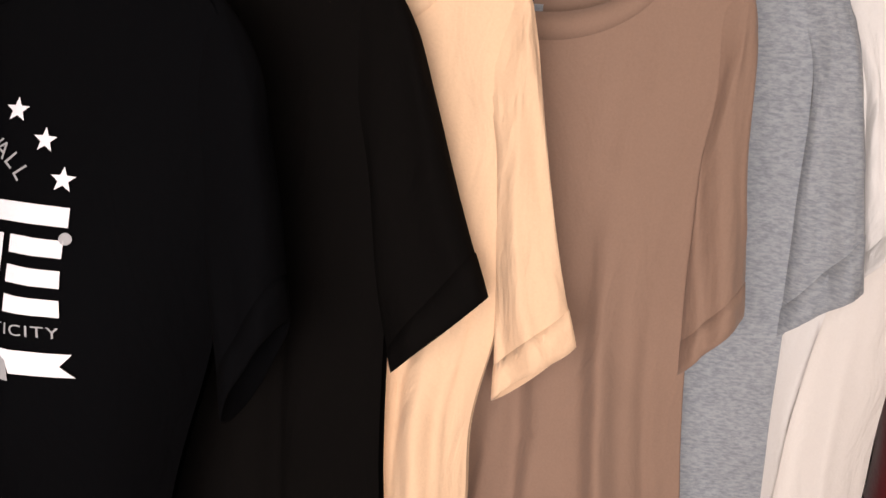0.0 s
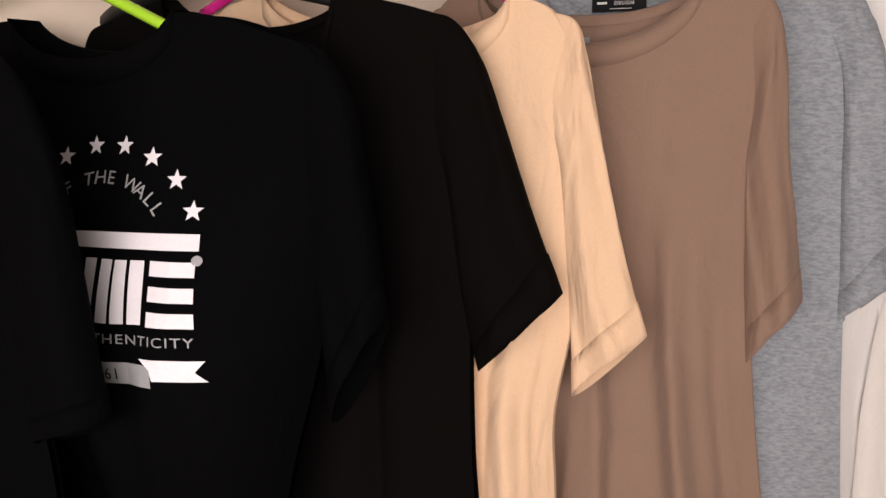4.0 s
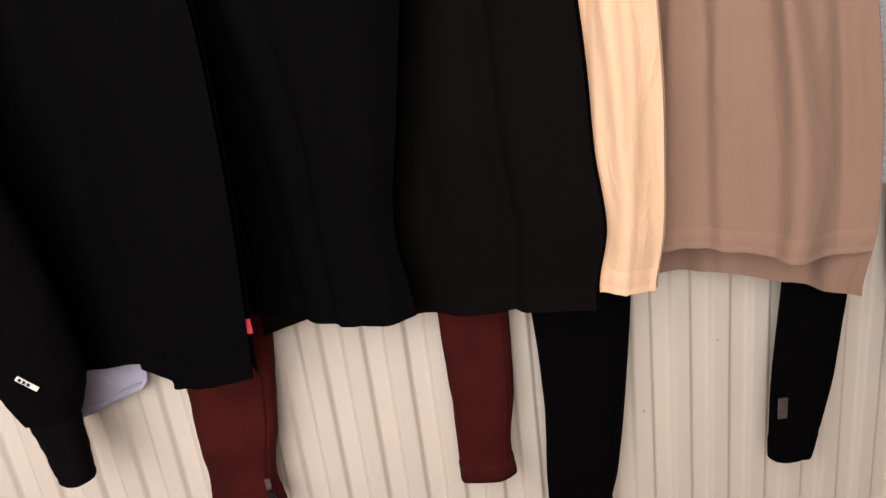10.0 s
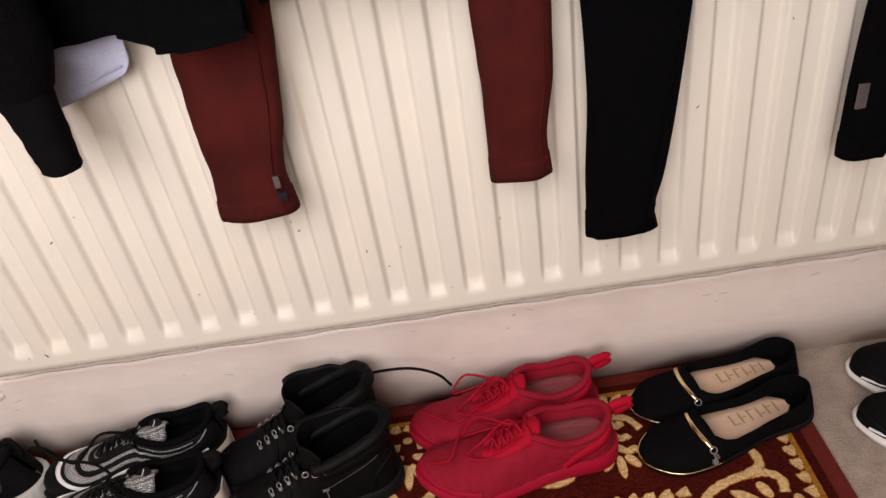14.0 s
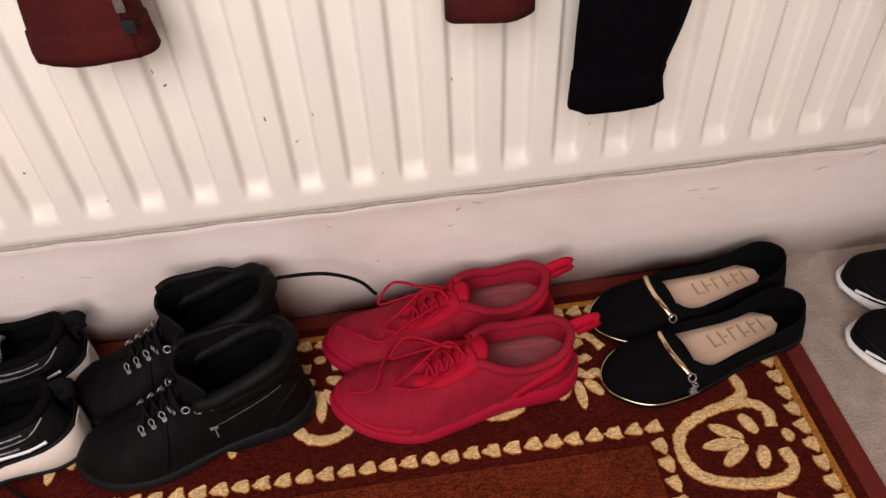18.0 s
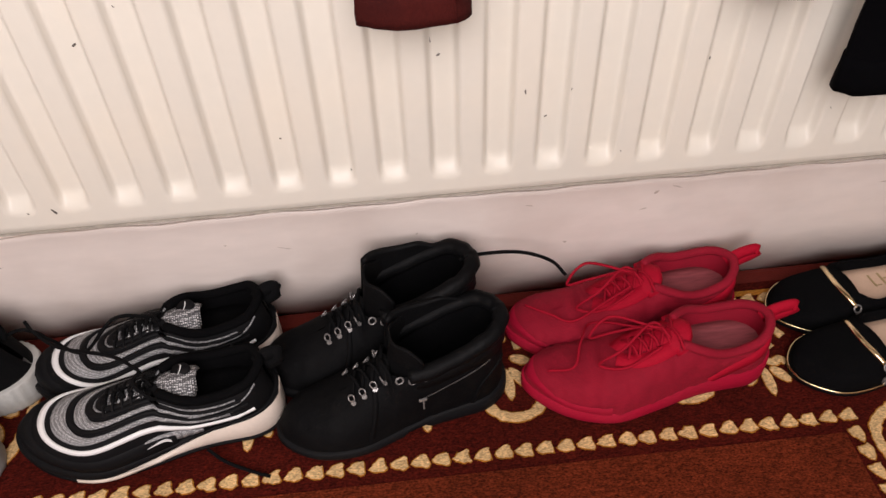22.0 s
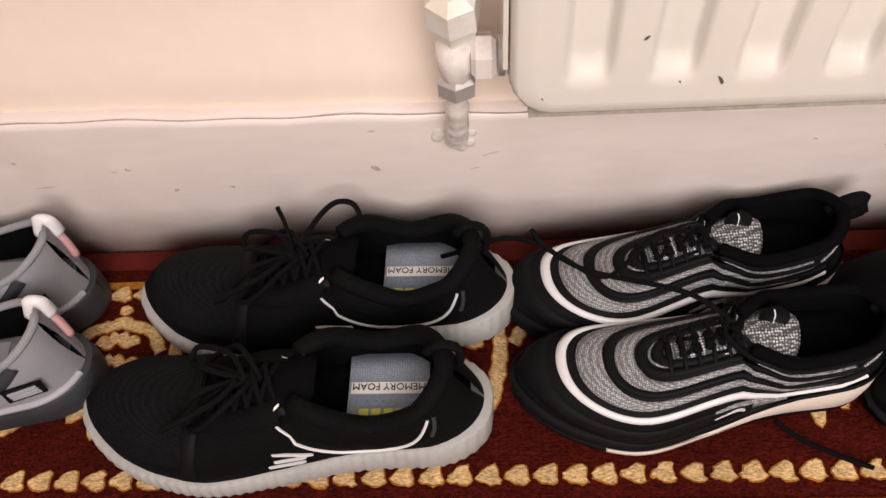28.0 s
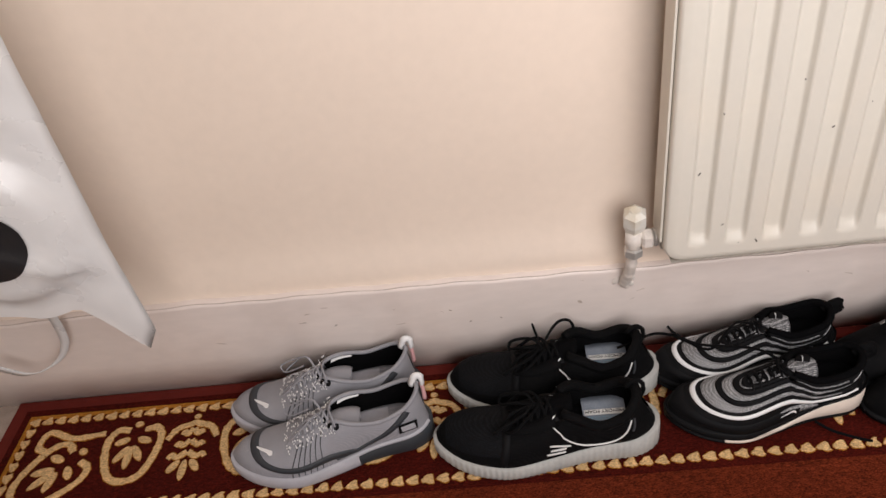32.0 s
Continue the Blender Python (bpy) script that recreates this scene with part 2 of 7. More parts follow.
M_DENIM = mat("oxblood_denim", (0.050, 0.0066, 0.0054), 0.92, vary=0.28, scale=26, bump=0.35, fine=420,
              stain=(0.024, 0.0048, 0.0045), stain_amount=0.5, stain_scale=18)
M_BLACKTROUSER = mat("black_stretch_cloth", (0.0012, 0.0012, 0.0017), 0.92, vary=0.2, scale=22, bump=0.2, fine=420, sheen=0.04)
M_WOOL = mat("black_wool", (0.0018, 0.0018, 0.0021), 0.97, vary=0.4, scale=60, bump=0.6, fine=260, sheen=0.08)
M_LILAC = mat("pale_lilac_cotton", (0.39, 0.405, 0.52), 0.85, vary=0.16, scale=18, bump=0.2, fine=380)
M_COAT = mat("charcoal_coat_cloth", (0.016, 0.0145, 0.0135), 0.9, vary=0.25, scale=50, bump=0.4, fine=300)
M_CURTAIN = mat("deep_red_velvet", (0.11, 0.006, 0.010), 0.8, vary=0.2, scale=12, bump=0.2, sheen=0.5)
M_REDTAG = mat("red_woven_tag", (0.42, 0.02, 0.035), 0.7, vary=0.1, scale=100)
M_SILVERTAPE = mat("worn_grey_transfer", (0.075, 0.062, 0.062), 0.45, vary=0.4, scale=90)
M_BAG = mat("white_carrier_plastic", (0.80, 0.79, 0.78), 0.28, vary=0.04, scale=14, bump=0.3, fine=30)
M_BAG.node_tree.nodes["Principled BSDF"].inputs["Transmission Weight"].default_value = 0.15
M_BAGBLACK = mat("black_ink", (0.012, 0.012, 0.014), 0.35, vary=0.1)


def pile(name, colour, speck, rows=0.25, patch=0.14):
    """Cut pile: tufts that catch the light unevenly, faint weaving rows and broad brushed patches."""
    m = bpy.data.materials.new(name)
    m.use_nodes = True
    nt = m.node_tree
    b = nt.nodes["Principled BSDF"]
    tc = nt.nodes.new("ShaderNodeTexCoord")
    total = None
    for scale, stretch, amount, detail in ((620.0, (0.55, 1.0, 1.0), speck, 2), (260.0, (0.45, 1.0, 1.0), rows, 1), (7.0, (1.0, 1.0, 1.0), patch, 4)):
        mp = nt.nodes.new("ShaderNodeMapping")
        mp.inputs["Scale"].default_value = stretch
        nt.links.new(tc.outputs["Object"], mp.inputs["Vector"])
        n = nt.nodes.new("ShaderNodeTexNoise")
        n.inputs["Scale"].default_value, n.inputs["Detail"].default_value = scale, detail
        nt.links.new(mp.outputs["Vector"], n.inputs["Vector"])
        r = nt.nodes.new("ShaderNodeMapRange")
        r.inputs["From Min"].default_value, r.inputs["From Max"].default_value = 0.3, 0.7
        r.inputs["To Min"].default_value, r.inputs["To Max"].default_value = 1 - amount, 1 + amount
        nt.links.new(n.outputs["Fac"], r.inputs["Value"])
        if total is None:
            total, height = r.outputs["Result"], n.outputs["Fac"]
        else:
            mul = nt.nodes.new("ShaderNodeMath")
            mul.operation = "MULTIPLY"
            nt.links.new(total, mul.inputs[0])
            nt.links.new(r.outputs["Result"], mul.inputs[1])
            total = mul.outputs[0]
    sc = nt.nodes.new("ShaderNodeVectorMath")
    sc.operation = "SCALE"
    sc.inputs[0].default_value = colour
    nt.links.new(total, sc.inputs["Scale"])
    nt.links.new(sc.outputs["Vector"], b.inputs["Base Color"])
    b.inputs["Roughness"].default_value = 0.98
    b.inputs["Specular IOR Level"].default_value = 0.08
    bp = nt.nodes.new("ShaderNodeBump")
    bp.inputs["Strength"].default_value, bp.inputs["Distance"].default_value = 0.8, 0.002
    nt.links.new(height, bp.inputs["Height"])
    nt.links.new(bp.outputs["Normal"], b.inputs["Normal"])
    return m


M_RUGDARK = pile("rug_burgundy_pile", (0.056, 0.0056, 0.0032), 0.60, 0.20)
M_RUGFIELD = pile("rug_rust_pile", (0.104, 0.0172, 0.0062), 0.60, 0.26, 0.20)
M_RUGEDGE = mat("rug_binding", (0.120, 0.017, 0.012), 0.85, vary=0.2, scale=40, bump=0.5, fine=300)
M_RUGGOLD = pile("rug_gold_pile", (0.36, 0.150, 0.022), 0.45, 0.15)
M_RUGCREAM = pile("rug_cream_pile", (0.63, 0.425, 0.205), 0.40, 0.15)


# ---- building helpers ----
def mesh_from(bm, name, material, smooth=True):
    me = bpy.data.meshes.new(name)
    bm.to_mesh(me)
    bm.free()
    if smooth:
        me.shade_smooth()
    me.materials.append(material)
    return me


def part(name, bm, material, parent, label="", smooth=True):
    ob = new(name, mesh_from(bm, name, material, smooth))
    ob.parent = parent
    if label:
        ob["label"] = label
    return ob


def thing(name, label, category, group="", kind="", place=None):
    ob = new(name)
    ob.empty_display_size = 0.05
    if place is not None:
        ob.matrix_world = place
    return tagged(ob, label, category, group, kind)


def solid(name, bm, material, label, category, group="", kind="", smooth=False):
    return tagged(new(name, mesh_from(bm, name, material, smooth)), label, category, group, kind)


def box(x0, x1, y0, y1, z0, z1, bevel=0.0, segments=2, bm=None):
    own = bm is None
    bm = bmesh.new() if own else bm
    r = bmesh.ops.create_cube(bm, size=1.0)
    for v in r["verts"]:
        v.co = Vector(((x0 + x1) / 2 + v.co.x * (x1 - x0), (y0 + y1) / 2 + v.co.y * (y1 - y0), (z0 + z1) / 2 + v.co.z * (z1 - z0)))
    if bevel:
        es = list({e for v in r["verts"] for e in v.link_edges})
        bmesh.ops.bevel(bm, geom=es, offset=bevel, segments=segments, affect="EDGES", profile=0.6)
    return bm


def grid(rows, closed_u=False, closed_v=False, bm=None):
    """Quads over rows of points."""
    bm = bm or bmesh.new()
    vs = [[bm.verts.new(p) for p in row] for row in rows]
    n, k = len(rows), len(rows[0])
    for i in range(n if closed_u else n - 1):
        for j in range(k if closed_v else k - 1):
            q = [vs[i][j], vs[(i + 1) % n][j], vs[(i + 1) % n][(j + 1) % k], vs[i][(j + 1) % k]]
            q = list(dict.fromkeys(q))
            if len(q) > 2:
                try:
                    bm.faces.new(q)
                except ValueError:
                    pass
    return bm


def finish(bm, thick=0.0, merge=0.0):
    if merge:
        bmesh.ops.remove_doubles(bm, verts=bm.verts, dist=merge)
    bmesh.ops.recalc_face_normals(bm, faces=bm.faces)
    if thick:
        bmesh.ops.solidify(bm, geom=list(bm.faces), thickness=thick)
        bmesh.ops.recalc_face_normals(bm, faces=bm.faces)
    return bm


def smooth_path(points, n):
    """Catmull-Rom through points, n samples."""
    p = [Vector(q) for q in points]
    p = [p[0] * 2 - p[1]] + p + [p[-1] * 2 - p[-2]]
    out, k = [], len(p) - 3
    for i in range(n):
        s = i / (n - 1) * k
        j = min(int(s), k - 1)
        f = s - j
        a, b, c, d = p[j:j + 4]
        out.append(0.5 * ((2 * b) + (c - a) * f + (2 * a - 5 * b + 4 * c - d) * f * f + (3 * b - a - 3 * c + d) * f ** 3))
    return out


def tube(points, radius, n=0, sides=6, bm=None, flat=1.0, closed=False):
    """A round cord through points; radius may be a function of 0..1."""
    bm = bm or bmesh.new()
    pts = smooth_path(points, n) if n else [Vector(p) for p in points]
    rows, up = [], Vector((0.13, 0.31, 0.94))
    for i, p in enumerate(pts):
        d = (pts[min(i + 1, len(pts) - 1)] - pts[max(i - 1, 0)])
        d = d.normalized() if d.length > 1e-9 else Vector((1, 0, 0))
        side = d.cross(up)
        side = side.normalized() if side.length > 1e-4 else d.orthogonal().normalized()
        up2 = side.cross(d).normalized()
        r = radius(i / (len(pts) - 1)) if callable(radius) else radius
        rows.append([p + side * r * math.cos(a) + up2 * r * flat * math.sin(a) for a in (2 * math.pi * k / sides for k in range(sides))])
    grid(rows, closed_u=closed, closed_v=True, bm=bm)
    if not closed:
        for row in (rows[0], rows[-1]):
            vs = [bm.verts.new(q) for q in row]
            bm.faces.new(vs)
    bmesh.ops.remove_doubles(bm, verts=bm.verts, dist=1e-6)
    bmesh.ops.recalc_face_normals(bm, faces=bm.faces)
    return bm


def lathe(profile, sides=20, bm=None):
    """Turned round z: profile of (radius, z)."""
    bm = bm or bmesh.new()
    rows = [[(r * math.cos(a), r * math.sin(a), z) for a in (2 * math.pi * k / sides for k in range(sides))] for r, z in profile]
    grid(rows, closed_v=True, bm=bm)
    for row in (rows[0], rows[-1]):
        if abs(row[0][0]) > 1e-6:
            bm.faces.new([bm.verts.new(q) for q in row])
    bmesh.ops.remove_doubles(bm, verts=bm.verts, dist=1e-6)
    bmesh.ops.recalc_face_normals(bm, faces=bm.faces)
    return bm


def moved(bm, m):
    bm.transform(m)
    return bm


def hollow_outline(points, z0, z1, bm=None):
    """A flat plate with the outline points, from z0 to z1."""
    bm = bm or bmesh.new()
    lo, hi = [bm.verts.new((*p[:2], z0)) for p in points], [bm.verts.new((*p[:2], z1)) for p in points]
    bm.faces.new(hi)
    bm.faces.new(list(reversed(lo)))
    for i in range(len(points)):
        j = (i + 1) % len(points)
        bm.faces.new([lo[i], lo[j], hi[j], hi[i]])
    return bm


def text_mesh(words, size, depth=0.0002, align="CENTER", spacing=1.0):
    """A mesh of words in the built-in font, in the x-y plane."""
    cu = bpy.data.curves.new("words", "FONT")
    cu.body, cu.size, cu.extrude, cu.align_x, cu.align_y, cu.space_character = words, size, depth, align, "CENTER", spacing
    cu.resolution_u = 3
    ob = bpy.data.objects.new("words", cu)
    scene.collection.objects.link(ob)
    bpy.context.view_layer.update()
    me = bpy.data.meshes.new_from_object(ob.evaluated_get(bpy.context.evaluated_depsgraph_get()))
    bm = bmesh.new()
    bm.from_mesh(me)
    bpy.data.objects.remove(ob)
    bpy.data.curves.remove(cu)
    bpy.data.meshes.remove(me)
    return bm


def lerp(a, b, t):
    return a + (b - a) * t


def curve_of(pairs):
    """Smooth function through (x, y) pairs."""
    xs, ys = [p[0] for p in pairs], [p[1] for p in pairs]

    def f(x):
        if x <= xs[0]:
            return ys[0]
        for i in range(len(xs) - 1):
            if x <= xs[i + 1]:
                t = (x - xs[i]) / (xs[i + 1] - xs[i])
                m0 = (ys[i + 1] - ys[max(i - 1, 0)]) / (xs[i + 1] - xs[max(i - 1, 0)]) * (xs[i + 1] - xs[i])
                m1 = (ys[min(i + 2, len(xs) - 1)] - ys[i]) / (xs[min(i + 2, len(xs) - 1)] - xs[i]) * (xs[i + 1] - xs[i])
                return ((2 * t ** 3 - 3 * t * t + 1) * ys[i] + (t ** 3 - 2 * t * t + t) * m0
                        + (-2 * t ** 3 + 3 * t * t) * ys[i + 1] + (t ** 3 - t * t) * m1)
        return ys[-1]
    return f


# ---- the setting ----
WALL_Y, SKIRT_Y, SKIRT_H = 0.104, 0.070, 0.205
X0, X1, Y0, ROOM_H = -2.2, 3.0, -2.9, 2.5
def rise(x):
    """The skirting's top climbs a little towards the left."""
    return 0.013 * max(0.0, min(1.0, (-x - 0.05) / 0.7))


solid("floor", box(X0 - 0.1, X1 + 0.1, Y0 - 0.1, 0.3, -0.12, 0.0), M_CARPET, "worn beige-grey fitted carpet", "floor", kind="structure")
rows = []
for x in [X0 + (X1 - X0) * i / 120 for i in range(121)]:
    sag = 0.002 * math.sin(x * 5.1) + 0.0012 * math.sin(x * 13.0)
    up = rise(x)
    rows.append([(x, WALL_Y + 0.15, 0.0), (x, WALL_Y + 0.02, 0.0), (x, WALL_Y, 0.10), (x, SKIRT_Y + 0.014, 0.19 + up), (x, SKIRT_Y + 0.0135, SKIRT_H - 0.002 + up),
                 (x, SKIRT_Y + 0.0155 + sag, 0.222 + up), (x, SKIRT_Y + 0.0195 + sag, 0.240 + up), (x, SKIRT_Y + 0.026 + sag * 0.7, 0.258 + up),
                 (x, WALL_Y - 0.0035 + sag * 0.4, 0.282 + up), (x, WALL_Y - 0.0008, 0.31 + up), (x, WALL_Y, 0.37), (x, WALL_Y, ROOM_H), (x, WALL_Y + 0.15, ROOM_H)])
solid("wall_north", finish(grid(rows)), M_WALL, "magnolia painted plaster wall swelling above the skirting", "wall", kind="structure", smooth=True)
rows = []
for x in [X0 + (X1 - X0) * i / 160 for i in range(161)]:
    w = 0.0010 * math.sin(x * 31) + 0.0009 * math.sin(x * 73 + 1) + rise(x)
    rows.append([(x, SKIRT_Y + 0.05, 0.0), (x, SKIRT_Y + 0.028, 0.0), (x, SKIRT_Y + 0.0145, 0.09), (x, SKIRT_Y + 0.001, SKIRT_H - 0.007 + w), (x, SKIRT_Y + 0.001, SKIRT_H - 0.002 + w),
                 (x, SKIRT_Y + 0.004, SKIRT_H + 0.001 + w), (x, SKIRT_Y + 0.012, SKIRT_H + 0.002 + w), (x, SKIRT_Y + 0.022, SKIRT_H + 0.002 + w)])
solid("baseboard", finish(grid(rows)), M_SKIRT, "tall pinkish gloss-painted skirting board, chipped along the top", "skirting board", kind="structure", smooth=True)
solid("wall_west", box(X0 - 0.1, X0, Y0, 0.25, 0, ROOM_H), M_WALL, "plain magnolia wall", "wall", kind="structure")
solid("wall_east", box(X1, X1 + 0.1, Y0, 0.25, 0, ROOM_H), M_WALL, "plain magnolia wall", "wall", kind="structure")
solid("wall_south", box(X0 - 0.1, X1 + 0.1, Y0 - 0.1, Y0, 0, ROOM_H), M_WALL, "plain magnolia wall", "wall", kind="structure")
solid("ceiling", box(X0 - 0.1, X1 + 0.1, Y0 - 0.1, 0.3, ROOM_H, ROOM_H + 0.1), M_CEIL, "plain white ceiling", "ceiling", kind="structure")

# paint chips and scuffs on the skirting
scuffs = thing("paint_scuffs", "dark scuffs and chips in the skirting paint", "scuffs", kind="stuff")
rnd = random.Random(4)
bm = bmesh.new()
for x, z, s in [(-0.152, 0.140, 0.006), (-0.36, 0.150, 0.003), (-0.33, 0.118, 0.004), (-0.28, 0.12, 0.003), (-0.55, 0.14, 0.003), (0.60, 0.110, 0.005), (0.61, 0.098, 0.003),
                (0.42, 0.150, 0.002), (1.0, 0.15, 0.002), (-0.45, 0.165, 0.002), (0.70, 0.186, 0.004), (-0.1, 0.175, 0.002), (0.2, 0.16, 0.002), (-0.62, 0.11, 0.002)]:
    a = rnd.uniform(-0.8, 0.8)
    pts = [(x + s * (math.cos(t) * 0.9 * rnd.uniform(0.7, 1.2) * math.cos(a) - math.sin(t) * 0.35 * math.sin(a)), SKIRT_Y - 0.0008 + (SKIRT_H - z) * 0.139,
            z + s * (math.cos(t) * 0.9 * math.sin(a) + math.sin(t) * 0.35 * rnd.uniform(0.7, 1.3))) for t in (2 * math.pi * k / 9 for k in range(9))]
    bm.faces.new([bm.verts.new(p) for p in pts])
for k in range(24):
    x, z, a, ln = rnd.uniform(-0.95, 1.25), rnd.uniform(0.095, 0.196), rnd.uniform(-0.5, 0.5), rnd.uniform(0.002, 0.010)
    wd = rnd.uniform(0.0003, 0.0008)
    pts = [(x + dx * ln * math.cos(a) - dz * wd * math.sin(a), z + dx * ln * math.sin(a) + dz * wd * math.cos(a)) for dx, dz in ((-1, 0), (-0.3, 0.8), (0.5, 1), (1, 0), (0.4, -1), (-0.4, -0.7))]
    bm.faces.new([bm.verts.new((px, SKIRT_Y - 0.0008 + (SKIRT_H - pz) * 0.139, pz)) for px, pz in pts])
part("scuff_marks", finish(bm, 0.0003), M_SCUFF, scuffs, smooth=False)
# hairline crack between the skirting's top and the overpainted wall
bm = bmesh.new()
line, x = [], -2.1
while x < 1.6:
    w = 0.0010 * math.sin(x * 31) + 0.0009 * math.sin(x * 73 + 1) + rise(x)
    wd = 0.0006 * (0.15 + 0.85 * abs(noise.noise((x * 9, 0.3, 0)))) * (1 if noise.noise((x * 5.0, 2.0, 0)) > -0.32 else 0.12)
    line.append([(x, SKIRT_Y + 0.0022, SKIRT_H + 0.0006 + w - wd), (x, SKIRT_Y + 0.0022, SKIRT_H + 0.0012 + w + wd)])
    x += 0.006
part("paint_crack", finish(grid(line, bm=bm), 0.0004), M_SCUFF, scuffs, "thin dark crack along the skirting top", smooth=False)

# ---- radiator ----
PITCH, FLUTES = 0.05, 30
RAD_L, RAD_R, RAD_B, RAD_T = -0.046, -0.046 + 0.092 + 0.05 * (FLUTES - 1), 0.271, 0.90
radiator = thing("radiator", "off-white pressed-steel panel radiator with chipped enamel", "radiator")


def channel(x, z):
    """Depth of the pressed front: shallow upright channels that run out in a slope near each end."""
    d = abs((x / PITCH + 0.5) % 1.0 - 0.5) * 2
    e = min(z - RAD_B, RAD_T - z)
    f = max(0.0, min(1.0, (0.62 - d) / 0.24))
    r = max(0.0, min(1.0, (e - 0.021 - 0.008 * d * d) / 0.024))
    return 0.0085 * f * f * (3 - 2 * f) * r * r * (3 - 2 * r)


CORNER = 0.016
rows = []
n = int((RAD_R - RAD_L - 0.03) / 0.0020)
zlev = [RAD_B + q for q in (0.010, 0.014, 0.017, 0.020, 0.0225, 0.025, 0.0275, 0.030, 0.0325, 0.035, 0.038, 0.041, 0.044, 0.048, 0.053, 0.065, 0.3)]
zlev += [RAD_T - q for q in (0.065, 0.052, 0.045, 0.038, 0.032, 0.026, 0.02, 0.012)]
for z in zlev:
    row = []
    for i in range(n + 1):
        x = RAD_L + 0.015 + (RAD_R - RAD_L - 0.03) * i / n
        zc, cx = z, max(RAD_L + 0.015 + CORNER, min(RAD_R - 0.015 - CORNER, x))
        cz = max(RAD_B + 0.010 + CORNER, min(RAD_T - 0.012 - CORNER, z))
        reach = math.hypot(x - cx, z - cz)
        if x != cx and z != cz and reach > CORNER:
            x, zc = cx + (x - cx) * CORNER / reach, cz + (z - cz) * CORNER / reach
        row.append((x, channel(x, z) if RAD_L + 0.022 < x < RAD_R - 0.022 else 0.0, zc))
    rows.append(row)
front = grid(rows)
part("front_panel", finish(front), M_RAD, radiator)
# rolled rim round the pressed front
rim = bmesh.new()
prof = [(0.0, 0.0), (0.010, 0.0005), (0.0128, 0.002), (0.0146, 0.006), (0.0150, 0.014), (0.0150, 0.020)]
rrows = []
for off, dy in prof:
    a0, a1, b0, b1 = RAD_L + 0.015 - off, RAD_R - 0.015 + off, RAD_B + 0.010 - off * 0.66, RAD_T - 0.012 + off * 0.66
    rad_c, loop = CORNER + off * 0.7, []
    for cx, cz, st in ((a1 - rad_c, b1 - rad_c, 0), (a0 + rad_c, b1 - rad_c, 90), (a0 + rad_c, b0 + rad_c, 180), (a1 - rad_c, b0 + rad_c, 270)):
        for q in range(5):
            a = radians(st + q * 22.5)
            loop.append((cx + rad_c * math.cos(a), dy, cz + rad_c * math.sin(a)))
    rrows.append(loop)
part("rolled_rim", finish(grid(rrows, closed_v=True, bm=rim)), M_RAD, radiator)
part("seam", box(RAD_L + 0.001, RAD_R - 0.001, 0.0202, 0.0232, RAD_B + 0.010, RAD_T - 0.003), M_RADDARK, radiator, smooth=False)
# thin dark strip along the front's lower edge
part("bottom_seam", box(RAD_L + 0.012, RAD_R - 0.012, 0.0012, 0.018, RAD_B - 0.0012, RAD_B + 0.0016), M_RADDARK, radiator, smooth=False)
part("back_panel", box(RAD_L, RAD_R, 0.0235, 0.045, RAD_B + 0.008, RAD_T, 0.004), M_RAD, radiator, smooth=False)
part("side_cover", box(RAD_L - 0.004, RAD_L - 0.0005, 0.010, 0.052, RAD_B + 0.03, RAD_T - 0.01, 0.0012), M_RAD, radiator, smooth=False)
part("top_grille", box(RAD_L, RAD_R, 0.008, 0.05, RAD_T + 0.0005, RAD_T + 0.01, 0.003), M_RAD, radiator, smooth=False)
for bx in (0.2, 1.2):
    part("bracket", box(bx, bx + 0.03, 0.0455, WALL_Y - 0.0005, 0.4, 0.75), M_RAD, radiator, smooth=False)
rnd = random.Random(11)
chips = [(0.523, 0.386, 0.004), (0.545, 0.352, 0.0035), (0.691, 0.400, 0.003), (0.079, 0.296, 0.006), (0.924, 0.514, 0.004), (0.44, 0.44, 0.005), (0.447, 0.425, 0.004),
         (0.30, 0.352, 0.003), (0.155, 0.46, 0.005), (0.11, 0.53, 0.004), (-0.005, 0.41, 0.005), (0.03, 0.33, 0.004), (0.055, 0.296, 0.002), (0.36, 0.31, 0.003), (0.82, 0.34, 0.002),
         (0.195, 0.49, 0.002), (0.62, 0.31, 0.002), (0.565, 0.385, 0.002), (1.02, 0.60, 0.003), (1.15, 0.41, 0.003), (0.015, 0.50, 0.003)]
for cx, cz, s in chips:
    bm = bmesh.new()
    a = rnd.uniform(-1.2, 1.2)
    yy = channel(cx, cz) - 0.0004
    loop = []
    for k in range(8):
        t = 2 * math.pi * k / 8
        u, w = 0.75 * s * math.cos(t) * rnd.uniform(0.6, 1.1), s * 0.22 * math.sin(t) * rnd.uniform(0.6, 1.2)
        loop.append(bm.verts.new((cx + u * math.sin(a) * 0.8 + w * math.cos(a), yy, cz + u * math.cos(a) - w * math.sin(a))))
    bm.faces.new(loop)
    part("enamel_chip", finish(bm, 0.0003), M_CHIP, radiator, "dark chip in the enamel", smooth=False)
# valve and pipe
valve = thing("radiator_valve", "white plastic lockshield valve on a painted pipe", "valve")
VX, VY = -0.079, 0.040
CAP = pose(VX + 0.001, VY + 0.006, 0.300, 13, -7, 20) @ Matrix.Scale(0.92, 4)
part("cap", moved(lathe([(0.0, 0.048), (0.0105, 0.048), (0.0185, 0.041), (0.0195, 0.020), (0.0135, 0.0)], 6), CAP), M_VALVE, valve, smooth=False)
